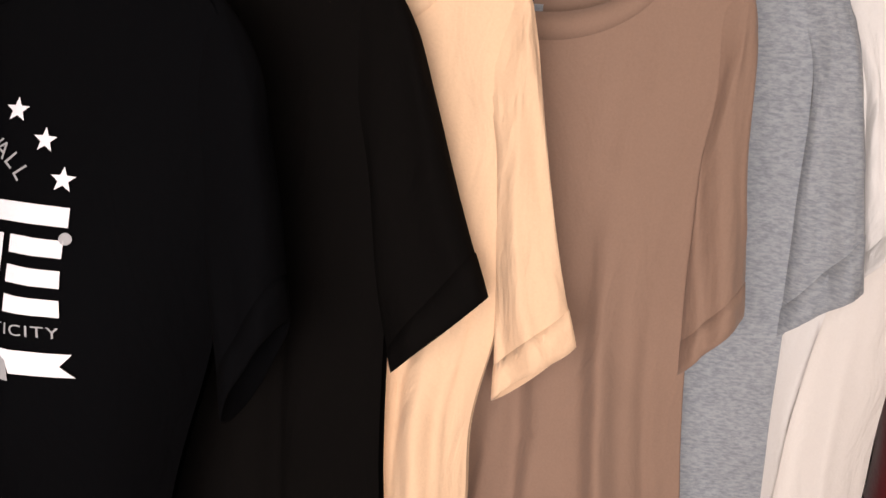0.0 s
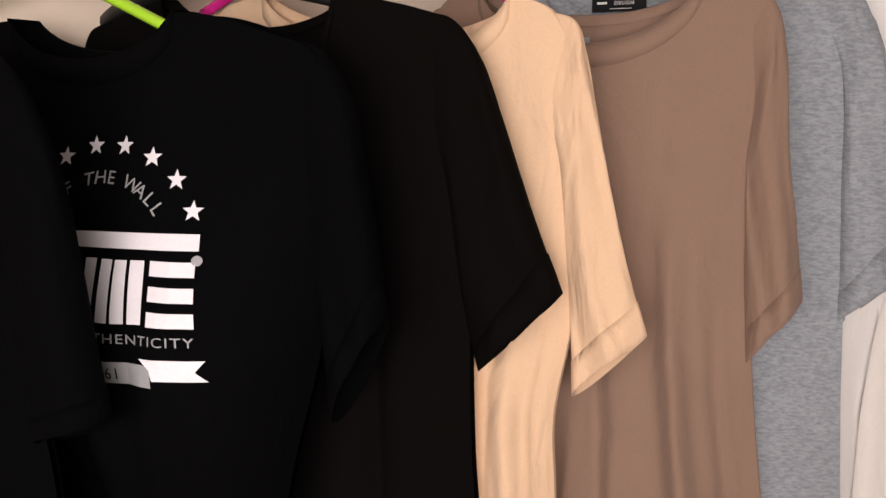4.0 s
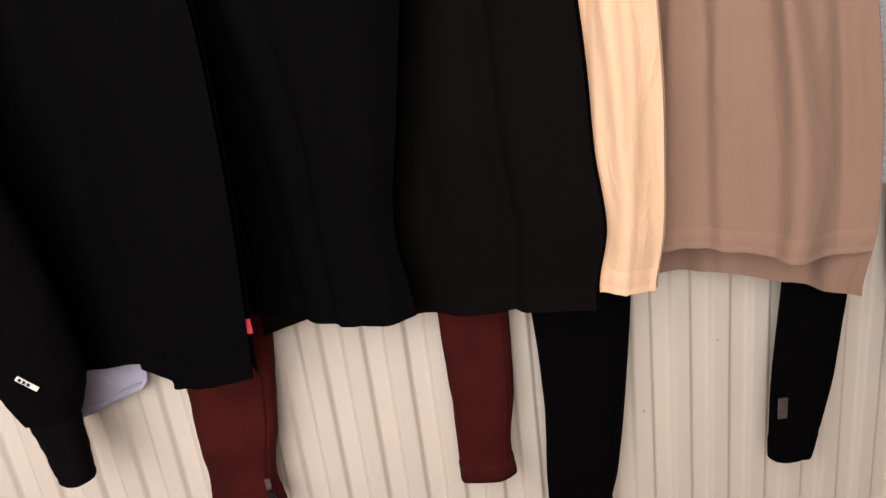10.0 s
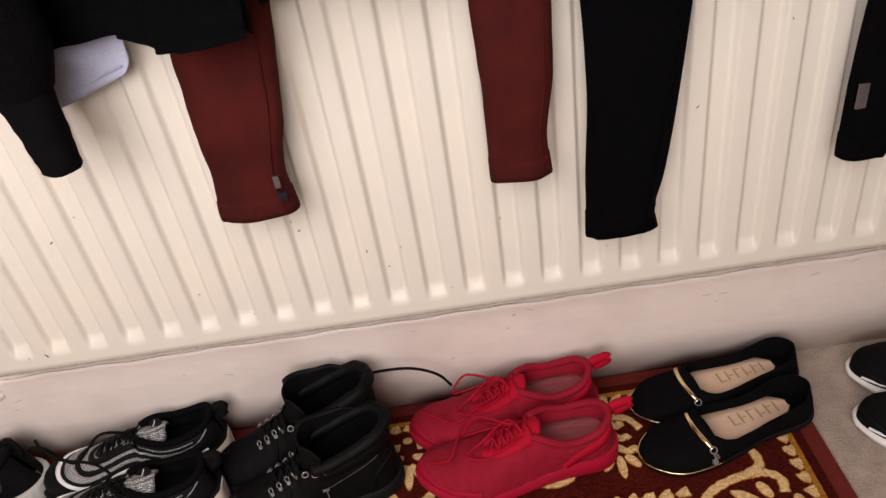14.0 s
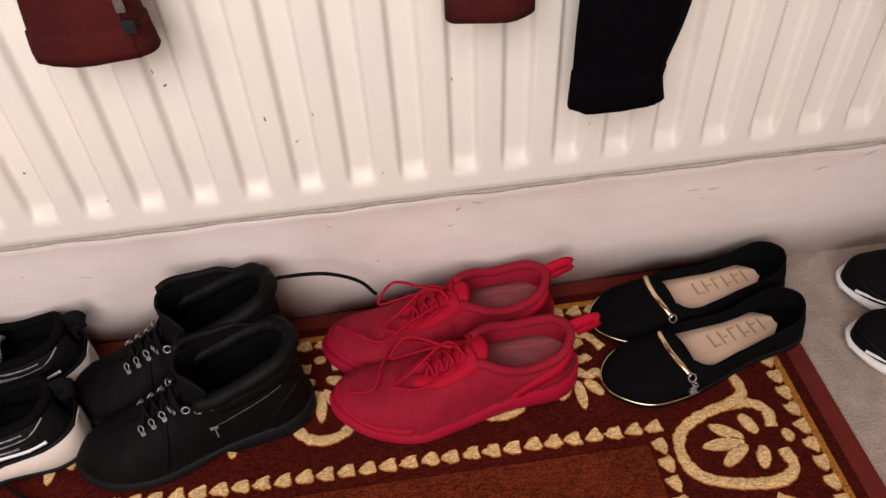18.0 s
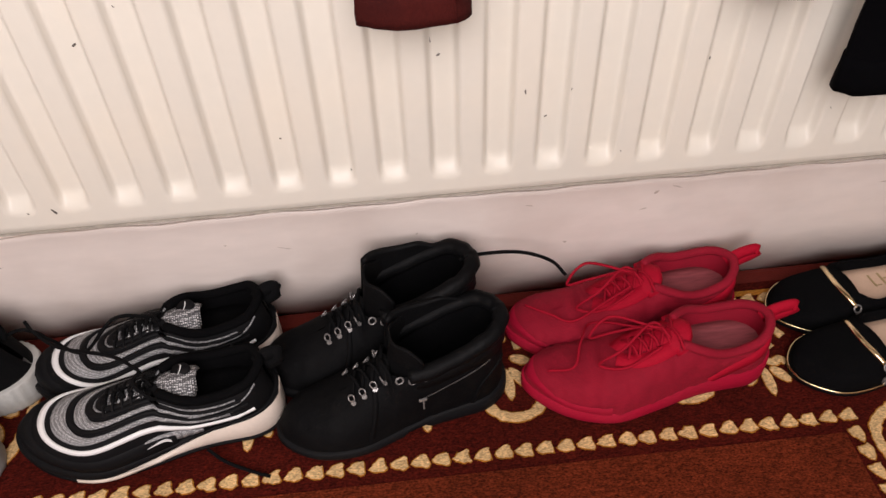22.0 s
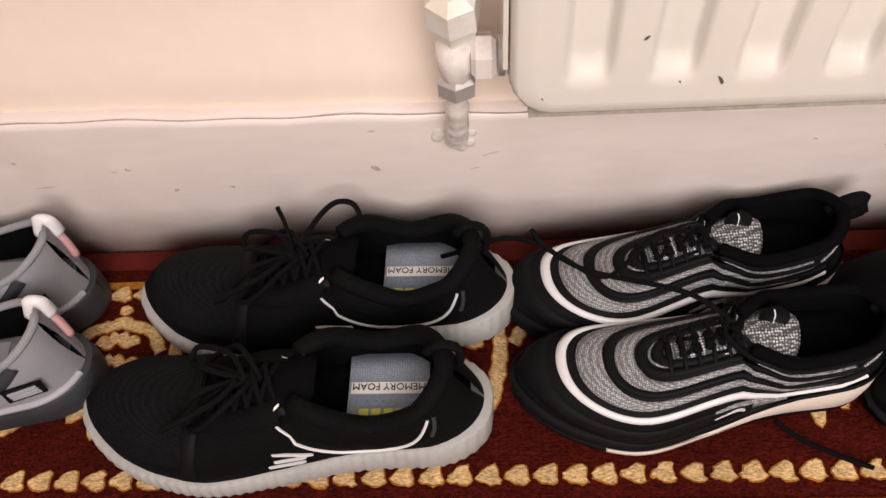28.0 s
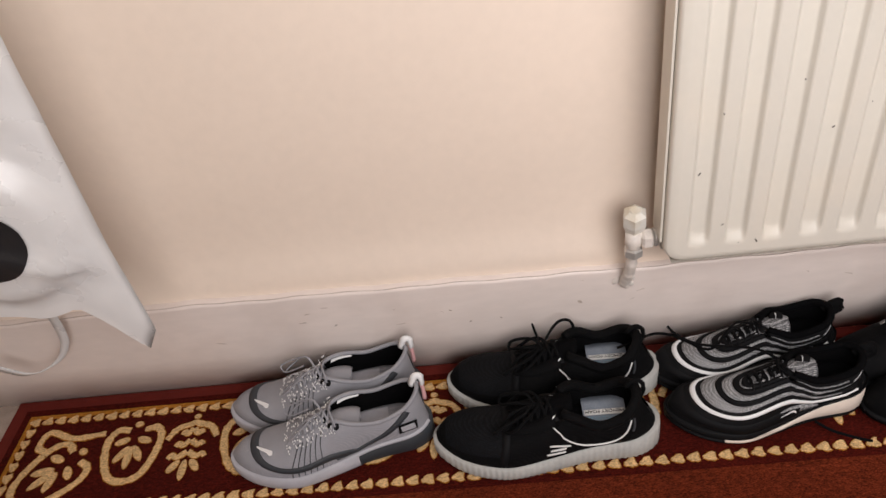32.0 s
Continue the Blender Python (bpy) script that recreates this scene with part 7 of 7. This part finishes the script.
T_white, F_white, B_white = tee("white tee shirt on a black hanger", M_TEE_WHITE, 1.059, -0.022, 0.090, 1.485, 1.44, [(0.068, 1.485), (0.106, 1.471), (0.149, 1.451), (0.172, 1.403), (0.188, 1.349), (0.200, 1.298), (0.207, 1.250)], [(0.150, 1.37), (0.172, 1.28)], (0.193, 1.216), [(1.10, 0.168), (0.95, 0.170), (0.87, 0.170)], (0.865, 0.86), seed=9.7, fold=1.3, deep=0.8)
T_ivory, F_ivory, B_ivory = tee("ivory white tee shirt on a black hanger", M_TEE_IVORY, 1.115, 0.040, 0.092, 1.507, 1.46, [(0.132, 1.507), (0.160, 1.503), (0.190, 1.494), (0.203, 1.450), (0.210, 1.380), (0.217, 1.285)], [(0.175, 1.40), (0.190, 1.31)], (0.206, 1.243), [(1.10, 0.190), (0.95, 0.196), (0.88, 0.200)], (0.87, 0.86), seed=11.5, fold=1.2)

tube_hanger(M_LIME, "lime green plastic tube hanger", F_print, -0.130, 1.452, 0.158, 1.392)
broad_hanger("broad black moulded hanger with chrome hook", F_black, -0.114, 1.476, 0.165, 1.412, 0.046)
tube_hanger(M_PINK, "bright pink plastic tube hanger", F_cream, -0.062, 1.482, 0.160, 1.417)
plate_hanger("black plastic hanger with a flat centre plate", F_brown, 0.013, 1.499, 0.104, 1.436)
tube_hanger(M_TURQ, "mint green plastic tube hanger", F_grey, -0.035, 1.500, 0.103, 1.465)
broad_hanger("broad black moulded hanger with chrome hook", F_white, -0.050, 1.512, 0.117, 1.486, 0.026)
broad_hanger("broad black moulded hanger with chrome hook", F_ivory, 0.040, 1.555, 0.120, 1.500)
tube_hanger(M_BLACKPLASTIC, "black plastic tube hanger", F_left, -0.03, 1.455, 0.120, 1.394)


# print on the black tee, drawn in units of about a millimetre on a 200 wide field
def chest(bm, h, v_, material, name, label="", lift=0.0022):
    """Lay a flat shape on the shirt's front at (h, v_), h across and v_ downwards."""
    inv = T_print.matrix_world.inverted()
    for v in bm.verts:
        across, down = h + v.co.x - 175, v_ - v.co.y - 212
        x = 0.0945 + 0.00099 * across + 0.00008 * down
        zz = 1.240 - 0.000808 * down + 0.00005 * across
        a = max(-0.98, min(0.98, (x + 0.05) / 0.20))
        for _ in range(4):
            lo, hi = 0.0, 1.0
            for _ in range(13):
                m_ = (lo + hi) / 2
                p = B_print(a, m_, True)
                if p.z > zz:
                    lo = m_
                else:
                    hi = m_
            a = max(-0.98, min(0.98, a + (x - (p - F_print.o).dot(F_print.d)) / 0.20))
        v.co = inv @ (p + F_print.n * (lift + v.co.z))
    return part(name, bm, material, T_print, label, smooth=False)


def plate2(points, n=1):
    bm = bmesh.new()
    bm.faces.new([bm.verts.new((x, y, 0)) for x, y in points])
    if n:
        bmesh.ops.triangulate(bm, faces=bm.faces)
        bmesh.ops.subdivide_edges(bm, edges=bm.edges, cuts=n, use_grid_fill=True)
    return bm


def oblong(w, h, n=3):
    return plate2([(0, 0), (w, 0), (w, -h), (0, -h)], n)


def star(r):
    return [(r * (1 if k % 2 == 0 else 0.42) * math.sin(k * math.pi / 5), r * (1 if k % 2 == 0 else 0.42) * math.cos(k * math.pi / 5)) for k in range(10)]


PH, PV = 77, 226
for k in range(8):
    a = radians(-63.5 + 18.5 * k)
    chest(plate2(star(9.8)), PH + 99 * math.sin(a), PV - 101 * math.cos(a), M_PRINT, "star")
for k, ch in enumerate("OFF THE WALL"):
    if ch != " ":
        a = radians(-50.6 + 9.4 * k)
        chest(moved(text_mesh(ch, 17.5, 0.0), Matrix.Rotation(-a, 4, "Z")), PH + 71 * math.sin(a), PV - 70 * math.cos(a), M_PRINTGREY, "slogan_letter")
chest(oblong(196, 14.5, 6), -21, 204.5, M_PRINT, "print_bar")
# maker's name as plain blocks
for h, w in ((-18, 12), (2, 12), (24, 12), (46, 12), (68, 12), (86, 12), (101, 11), (115, 12.5)):
    chest(oblong(w, 56), h, 228.5, M_PRINT, "print_block")
for v_ in (228.5, 250.5, 272.5):
    chest(oblong(40, 13), 133, v_, M_PRINT, "print_block")
chest(plate2([(4.6 * math.cos(k * math.pi / 6), 4.6 * math.sin(k * math.pi / 6)) for k in range(12)]), 174, 227, M_PRINTGREY, "print_dot")
chest(moved(text_mesh("AUTHENTICITY", 12.5, 0.0, "RIGHT", 1.14), Matrix.Diagonal((1.12, 1, 1, 1))), 172, 298.5, M_PRINTGREY, "slogan_line")
chest(oblong(120, 20, 9), 17, 319.5, M_PRINTGREY, "print_ribbon", "grey printed ribbon")
chest(moved(text_mesh("1961", 15, 0.0, "LEFT", 1.12), Matrix.Diagonal((0.76, 1, 1, 1))), 83, 330, M_TEE_BLACK, "year_figures", lift=0.0045)
for sg in (1, -1):
    chest(plate2([(sg * 50, 0), (sg * 103, 0), (sg * 95, -10), (sg * 103, -19.5), (sg * 62, -19), (sg * 60, -9)], 3), PH, 313.5, M_PRINT, "print_ribbon", "white ribbon end", lift=0.0030)

# sewn labels
inv = T_grey.matrix_world.inverted()
g0 = F_grey.at(-0.036, 1.425, -0.006)
rotg = Matrix(((F_grey.d.x, 0, F_grey.n.x, 0), (F_grey.d.y, 0, F_grey.n.y, 0), (0, 1, 0, 0), (0, 0, 0, 1)))
gl_m = inv @ Matrix.Translation(g0) @ rotg
tag_ob = part("neck_label", moved(box(-0.025, 0.025, -0.0062, 0.0062, -0.0006, 0.0006), gl_m), M_LABEL, T_grey, "black woven neck label", smooth=False)
part("label_text", moved(text_mesh("DESIGN", 0.0046, 0.0001, "CENTER", 1.2), gl_m @ Matrix.Translation((0.005, 0.0012, 0.0010))), M_WHITEINK, tag_ob, smooth=False)
part("label_bar", moved(box(-0.020, -0.011, 0.0006, 0.0026, 0.0007, 0.0011), gl_m), M_WHITEINK, tag_ob, smooth=False)
part("label_bar", moved(box(-0.008, 0.012, -0.0038, -0.0033, 0.0007, 0.0011), gl_m), M_WHITEINK, tag_ob, smooth=False)
inv = T_brown.matrix_world.inverted()
b_m = inv @ Matrix.Translation(F_brown.at(0.008, 1.389, -0.008)) @ Matrix(((F_brown.d.x, 0, F_brown.n.x, 0), (F_brown.d.y, 0, F_brown.n.y, 0), (0, 1, 0, 0), (0, 0, 0, 1)))
tag_ob = part("neck_label", moved(box(-0.012, 0.007, -0.012, 0.008, -0.0006, 0.0006), b_m), M_DARKGREY, T_brown, "dark oval neck label", smooth=False)
part("label_ring", moved(ring(0.0058, 0.0008), b_m @ Matrix.Translation((-0.003, -0.002, 0.001))), M_WHITEINK, tag_ob)
part("side_label", moved(box(0.008, 0.015, -0.006, 0.004, -0.0005, 0.0005), b_m), M_TEE_GREY, T_brown, smooth=False)
p = F_left.at(0.134, 0.772, 0.0)
part("side_tag", moved(box(-0.0035, 0.0030, -0.0012, 0.0012, -0.0075, 0.0075), T_left.matrix_world.inverted() @ Matrix.Translation(p + Vector((0.002, -0.002, 0.0)))), M_REDTAG, T_left, "tiny red woven tag", smooth=False)


# ---- trousers and the rest behind the shirts ----
def cloth_tube(path, n=40, sides=28, seed=0.0, fold=0.004):
    """A flattened leg or sleeve: path rows of (left x, right x, z, y, depth)."""
    ks = [r[2] for r in path]
    t_of = [(k - ks[0]) / (ks[-1] - ks[0]) for k in ks]
    cs = [curve_of(list(zip(t_of, [r[i] for r in path]))) for i in (0, 1, 2, 3, 4)]
    rows = []
    for i in range(n + 1):
        t = i / n
        l, r, z, y, d = (c(t) for c in cs)
        row = []
        for k in range(sides):
            th = 2 * math.pi * k / sides
            g = fold * (noise.noise((th * 1.3, t * 5 + seed, seed)) + 0.6 * noise.noise((th * 3.1, t * 13, seed + 7)))
            cx = math.copysign(abs(math.cos(th)) ** 0.75, math.cos(th))
            row.append((lerp(l, r, 0.5 + 0.5 * cx) + g * 0.4, y + d * math.sin(th) + g, z + 0.0025 * noise.noise((th, t * 3, seed + 3))))
        rows.append(row)
    return rows


def trousers(name, label, material, legs, panel, seed, cuff=0.018):
    ob = thing(name, label, "trousers", place=Matrix.Translation((panel[0][0], -0.04, panel[-1][2])))
    inv = ob.matrix_world.inverted()
    shift = lambda rows: [[inv @ Vector(p) for p in r] for r in rows]
    part("seat", finish(grid(shift(cloth_tube(panel, 30, 36, seed)), closed_v=True)), material, ob)
    for i, leg in enumerate(legs):
        rows = shift(cloth_tube(leg, 44, 28, seed + 3 * i))
        lg = part("leg", finish(grid(rows, closed_v=True)), material, ob)
        end = rows[-4:]
        cen = [sum(r, Vector()) / len(r) for r in end]
        band = [[cq + (p - cq) * s for p in r] for r, cq, s in ((end[0], cen[0], 1.0), (end[0], cen[0], 1.035), (end[1], cen[1], 1.035), (end[2], cen[2], 1.04), (end[3], cen[3], 1.03), (end[3], cen[3], 0.93), (end[1], cen[1], 0.92))]
        part("hem", finish(grid(band, closed_v=True)), material, lg)
        side = [r[0] + Vector((0, -0.001, 0)) for r in rows[::2]]
        part("side_seam", tube([lerp(r[2], r[3], 0.5) * 1.0 + Vector((-0.002, -0.0015, 0)) for r in [list(reversed(q)) for q in rows[::2]]], 0.0013, 0, 5), material, lg)
    return ob


# waist panel first (top to bottom), then the legs
jeans = trousers("jeans", "oxblood red skinny jeans hanging by the waist", M_DENIM,
                 [[(0.420, 0.500, 0.86, -0.014, 0.008), (0.387, 0.493, 0.72, -0.026, 0.013), (0.386, 0.478, 0.60, -0.044, 0.017), (0.386, 0.465, 0.54, -0.044, 0.016), (0.384, 0.468, 0.490, -0.045, 0.017)],
                  [(0.672, 0.772, 0.86, -0.014, 0.008), (0.679, 0.763, 0.72, -0.026, 0.013), (0.682, 0.756, 0.60, -0.045, 0.017), (0.683, 0.747, 0.54, -0.047, 0.015), (0.682, 0.749, 0.490, -0.048, 0.016)]],
                 [(0.48, 0.73, 1.28, 0.030, 0.018), (0.47, 0.76, 1.10, 0.016, 0.016), (0.44, 0.772, 0.90, -0.013, 0.008), (0.50, 0.68, 0.738, -0.014, 0.007)], 3.0)
inv = jeans.matrix_world.inverted()
part("transfer", moved(box(0.454, 0.460, -0.0655, -0.0625, 0.528, 0.542, 0.0004), inv), M_SILVERTAPE, jeans, "worn grey transfer", smooth=False)
part("transfer", moved(box(0.454, 0.463, -0.0655, -0.0625, 0.512, 0.522, 0.0004), inv), M_LABEL, jeans, smooth=False)
trs = trousers("black_trousers", "black stretch trousers with narrow ankles", M_BLACKTROUSER,
               [[(0.776, 0.912, 0.86, -0.014, 0.008), (0.786, 0.908, 0.72, -0.024, 0.012), (0.792, 0.893, 0.58, -0.034, 0.016), (0.788, 0.877, 0.46, -0.036, 0.017), (0.788, 0.866, 0.41, -0.036, 0.015), (0.787, 0.871, 0.388, -0.036, 0.016)],
                [(1.090, 1.190, 0.86, -0.014, 0.008), (1.086, 1.168, 0.70, -0.028, 0.013), (1.070, 1.146, 0.56, -0.040, 0.016), (1.066, 1.126, 0.48, -0.046, 0.016), (1.066, 1.118, 0.452, -0.048, 0.017)]],
               [(0.84, 1.14, 1.24, 0.012, 0.016), (0.81, 1.17, 1.10, 0.006, 0.018), (0.785, 1.19, 0.90, -0.012, 0.008), (0.90, 1.10, 0.80, -0.014, 0.007)], 9.0)
inv = trs.matrix_world.inverted()
part("transfer", moved(box(1.070, 1.081, -0.0595, -0.0570, 0.514, 0.542, 0.0004), inv), M_SILVERTAPE, trs, "worn grey transfer", smooth=False)

jacket = thing("jacket", "black woollen jacket with ribbed cuffs and white label", "jacket", place=Matrix.Translation((0.15, -0.06, 0.7)))
inv = jacket.matrix_world.inverted()
shift = lambda rows: [[inv @ Vector(p) for p in r] for r in rows]
part("body", finish(grid(shift(cloth_tube([(0.02, 0.26, 1.38, -0.03, 0.02), (0.02, 0.30, 1.2, -0.05, 0.03), (0.02, 0.27, 0.95, -0.05, 0.032), (0.03, 0.24, 0.74, -0.045, 0.03)], 40, 36, 1.0, 0.006)), closed_v=True)), M_WOOL, jacket)
part("sleeve", finish(grid(shift(cloth_tube([(0.08, 0.22, 1.30, -0.11, 0.03), (0.12, 0.265, 1.10, -0.13, 0.034), (0.18, 0.308, 0.88, -0.118, 0.032), (0.220, 0.314, 0.735, -0.102, 0.030), (0.238, 0.296, 0.685, -0.100, 0.024)], 44, 28, 5.0, 0.006)), closed_v=True)), M_WOOL, jacket)
part("cuff", finish(grid(shift(cloth_tube([(0.240, 0.294, 0.690, -0.100, 0.022), (0.246, 0.291, 0.65, -0.099, 0.020), (0.250, 0.288, 0.604, -0.098, 0.019)], 16, 24, 5.5, 0.002)), closed_v=True)), M_LININGBLACK, jacket, "ribbed black cuff")
part("cuff", finish(grid(shift(cloth_tube([(0.222, 0.285, 0.70, -0.075, 0.02), (0.232, 0.275, 0.66, -0.074, 0.018), (0.237, 0.270, 0.626, -0.074, 0.017)], 16, 24, 6.5, 0.002)), closed_v=True)), M_LININGBLACK, jacket, "ribbed black cuff")
tilt = inv @ Matrix.Translation((0.272, -0.1355, 0.741)) @ Matrix.Rotation(0.75, 4, "Y")
lab = part("sleeve_label", moved(box(-0.0115, 0.0115, -0.0006, 0.0006, -0.0028, 0.0028, 0.0003), tilt), M_WHITEINK, jacket, "small white sleeve label", smooth=False)
for k in range(3):
    part("label_bar", moved(box(-0.009 + 0.0045 * k, -0.006 + 0.0045 * k, -0.0013, -0.0007, -0.0014, 0.0016), tilt), M_LABEL, lab, smooth=False)

shirt = thing("cotton_shirt", "pale lilac-grey cotton shirt tail", "shirt", place=Matrix.Translation((0.25, -0.03, 0.65)))
inv = shirt.matrix_world.inverted()
rows = []
for j in range(41):
    t = j / 40
    row = []
    for i in range(33):
        a = i / 32
        r_edge = 0.342 - 0.010 * max(0.0, (t - 0.90) / 0.10) ** 2
        x = lerp(0.24, r_edge, a)
        z = lerp(0.86, 0.636 + 0.024 * a ** 1.5, t)
        row.append(inv @ Vector((x, -0.024 + 0.004 * math.sin(a * 7 + t * 3) + 0.004 * noise.noise((a * 4, t * 9, 2)), z)))
    rows.append(row)
part("body", finish(grid(rows), 0.002), M_LILAC, shirt)
part("hem", tube([r + Vector((0, -0.0015, 0.010)) for r in rows[-1]], 0.0012, 0, 5), M_LILAC, shirt)

coat = thing("coat", "dark charcoal coat hanging low beside the shirts", "coat", place=Matrix.Translation((1.38, -0.03, 0.5)))
inv = coat.matrix_world.inverted()
coat_rows = [[inv @ Vector(p) for p in r] for r in cloth_tube([(1.54, 1.60, 1.20, 0.0, 0.02), (1.52, 1.62, 1.02, -0.01, 0.024), (1.36, 1.66, 0.93, -0.015, 0.028), (1.222, 1.66, 0.83, -0.02, 0.03), (1.245, 1.66, 0.50, -0.025, 0.03)], 40, 36, 2.0, 0.005)]
part("body", finish(grid(coat_rows, closed_v=True)), M_COAT, coat)
part("front_edge", tube([lerp(r[22], r[23], 0.5) + Vector((0, -0.0015, 0)) for r in coat_rows], 0.0022, 0, 6), M_COAT, coat, "stitched front edge")
end = coat_rows[-4:]
cen = [sum(r, Vector()) / len(r) for r in end]
part("hem", finish(grid([[cq + (p - cq) * k for p in r] for r, cq, k in ((end[0], cen[0], 1.0), (end[0], cen[0], 1.012), (end[2], cen[2], 1.012), (end[3], cen[3], 1.012), (end[3], cen[3], 0.97))], closed_v=True)), M_COAT, coat, "turned hem")

curtain = thing("velvet_dress", "deep red velvet dress hanging at the end of the rail", "dress", place=Matrix.Translation((1.5, -0.06, 0.9)))
inv = curtain.matrix_world.inverted()
part("body", finish(grid([[inv @ Vector(p) for p in r] for r in cloth_tube([(1.40, 1.62, 1.56, -0.05, 0.02), (1.385, 1.68, 1.40, -0.06, 0.04), (1.384, 1.70, 1.15, -0.07, 0.05), (1.41, 1.72, 0.9, -0.07, 0.05)], 44, 40, 4.0, 0.012)], closed_v=True)), M_CURTAIN, curtain)
part("strap", tube([inv @ Vector(p) for p in ((1.50, -0.05, 1.555), (1.50, -0.062, 1.60), (1.50, -0.06, 1.6155))], 0.003, 8, 6), M_CURTAIN, curtain)

# ---- white carrier bag at the far left ----
bag = thing("carrier_bag", "crumpled white plastic carrier bag hanging low", "carrier bag", place=Matrix.Translation((-1.0, -0.08, 0.35)))
inv = bag.matrix_world.inverted()


def bag_point(a, t, front):
    """a from left to right, t from top to bottom."""
    xr = lerp(-0.80, -0.752, min(1.0, t * 2.5)) + 0.010 * max(0.0, (t - 0.75) / 0.25) - 0.022 * max(0.0, (t - 0.955) / 0.045) * max(0.0, (a - 0.8) / 0.2)
    xl = lerp(-1.14, -1.22, min(1.0, t * 2.0))
    zb = 0.375 - 0.090 * max(0.0, (a - 0.84) / 0.16) + 0.006 * math.sin(a * 23)
    z = lerp(1.05, zb, t)
    x = lerp(xl, xr, a)
    cr = 0.009 * noise.noise((x * 7, z * 7, 1.0 if front else 5.0)) + 0.005 * abs(noise.noise((x * 19, z * 19, 2.0)))
    for slope, off, amp, w in ((1.30, 1.660, 0.014, 0.020), (1.05, 1.405, 0.010, 0.016), (1.75, 2.02, 0.008, 0.014), (0.55, 0.845, 0.009, 0.014), (0.2, 0.60, 0.006, 0.016)):
        u = (z + slope * x - (off - slope * 1.5)) / w
        cr += amp * math.exp(-u * u)
    cr *= 1 - 0.9 * max(0.0, a) ** 5
    drum = max(0.0, min(1.0, (0.105 - math.hypot(x + 0.868, (z - 0.512) * 0.95)) / 0.018))
    cr += 0.022 * drum * drum * (3 - 2 * drum)
    d = 0.045 * math.sin(math.pi * min(1, max(0, a))) ** 0.7 * math.sin(math.pi * min(0.9, 0.15 + 0.7 * t))
    return Vector((x, -0.079 + (-d - cr if front else d * 0.8 + cr), z))


bm = bmesh.new()
for front in (True, False):
    grid([[inv @ bag_point(i / 40, j / 48, front) for i in range(41)] for j in range(49)], bm=bm)
bmesh.ops.remove_doubles(bm, verts=bm.verts, dist=0.004)
part("bag_body", finish(bm), M_BAG, bag)
rows = []
for r in (0.001, 0.02, 0.038, 0.052):
    rows.append([])
    for k in range(32):
        th = 2 * math.pi * k / 32
        x, z = -0.868 + r * math.cos(th), 0.512 + r * 1.05 * math.sin(th)
        t = (1.05 - z) / (1.05 - 0.375)
        a = (x + 1.22) / (1.22 - 0.745)
        rows[-1].append(inv @ Vector((x, bag_point(a, t, True).y - 0.003, z)))
part("printed_disc", finish(grid(rows, closed_v=True)), M_BAGBLACK, bag, "black printed disc")
strap = smooth_path([(-0.955, 0.0, 0.36), (-0.967, 0.03, 0.281), (-0.969, 0.04, 0.245), (-0.979, 0.045, 0.190), (-1.011, 0.045, 0.150), (-1.062, 0.04, 0.134), (-1.10, 0.03, 0.165)], 40)
part("drawstring", finish(grid([[inv @ (p + Vector((dx, 0.0, dz))) for dx, dz in ((-0.008, -0.002), (0.0, 0.0), (0.008, 0.002))] for p in strap]), 0.0012), M_BAG, bag, "loose translucent plastic drawstring")
part("handle", tube([inv @ Vector(p) for p in ((-0.86, -0.08, 1.04), (-0.91, -0.09, 1.20), (-0.97, -0.085, 1.30), (-1.03, -0.08, 1.20), (-1.08, -0.08, 1.04))], 0.008, 30, 8), M_BAG, bag)
peg = thing("wall_hook", "small white wall hook holding the bag", "hook", place=Matrix.Translation((-0.97, WALL_Y, 1.29)))
part("plate", box(-0.015, 0.015, -0.006, -0.0005, -0.03, 0.03, 0.002), M_VALVE, peg, smooth=False)
part("peg", tube([(0, -0.004, 0.005), (0, -0.12, 0.0), (0, -0.19, 0.0), (0, -0.205, 0.02)], 0.005, 20, 8), M_VALVE, peg)
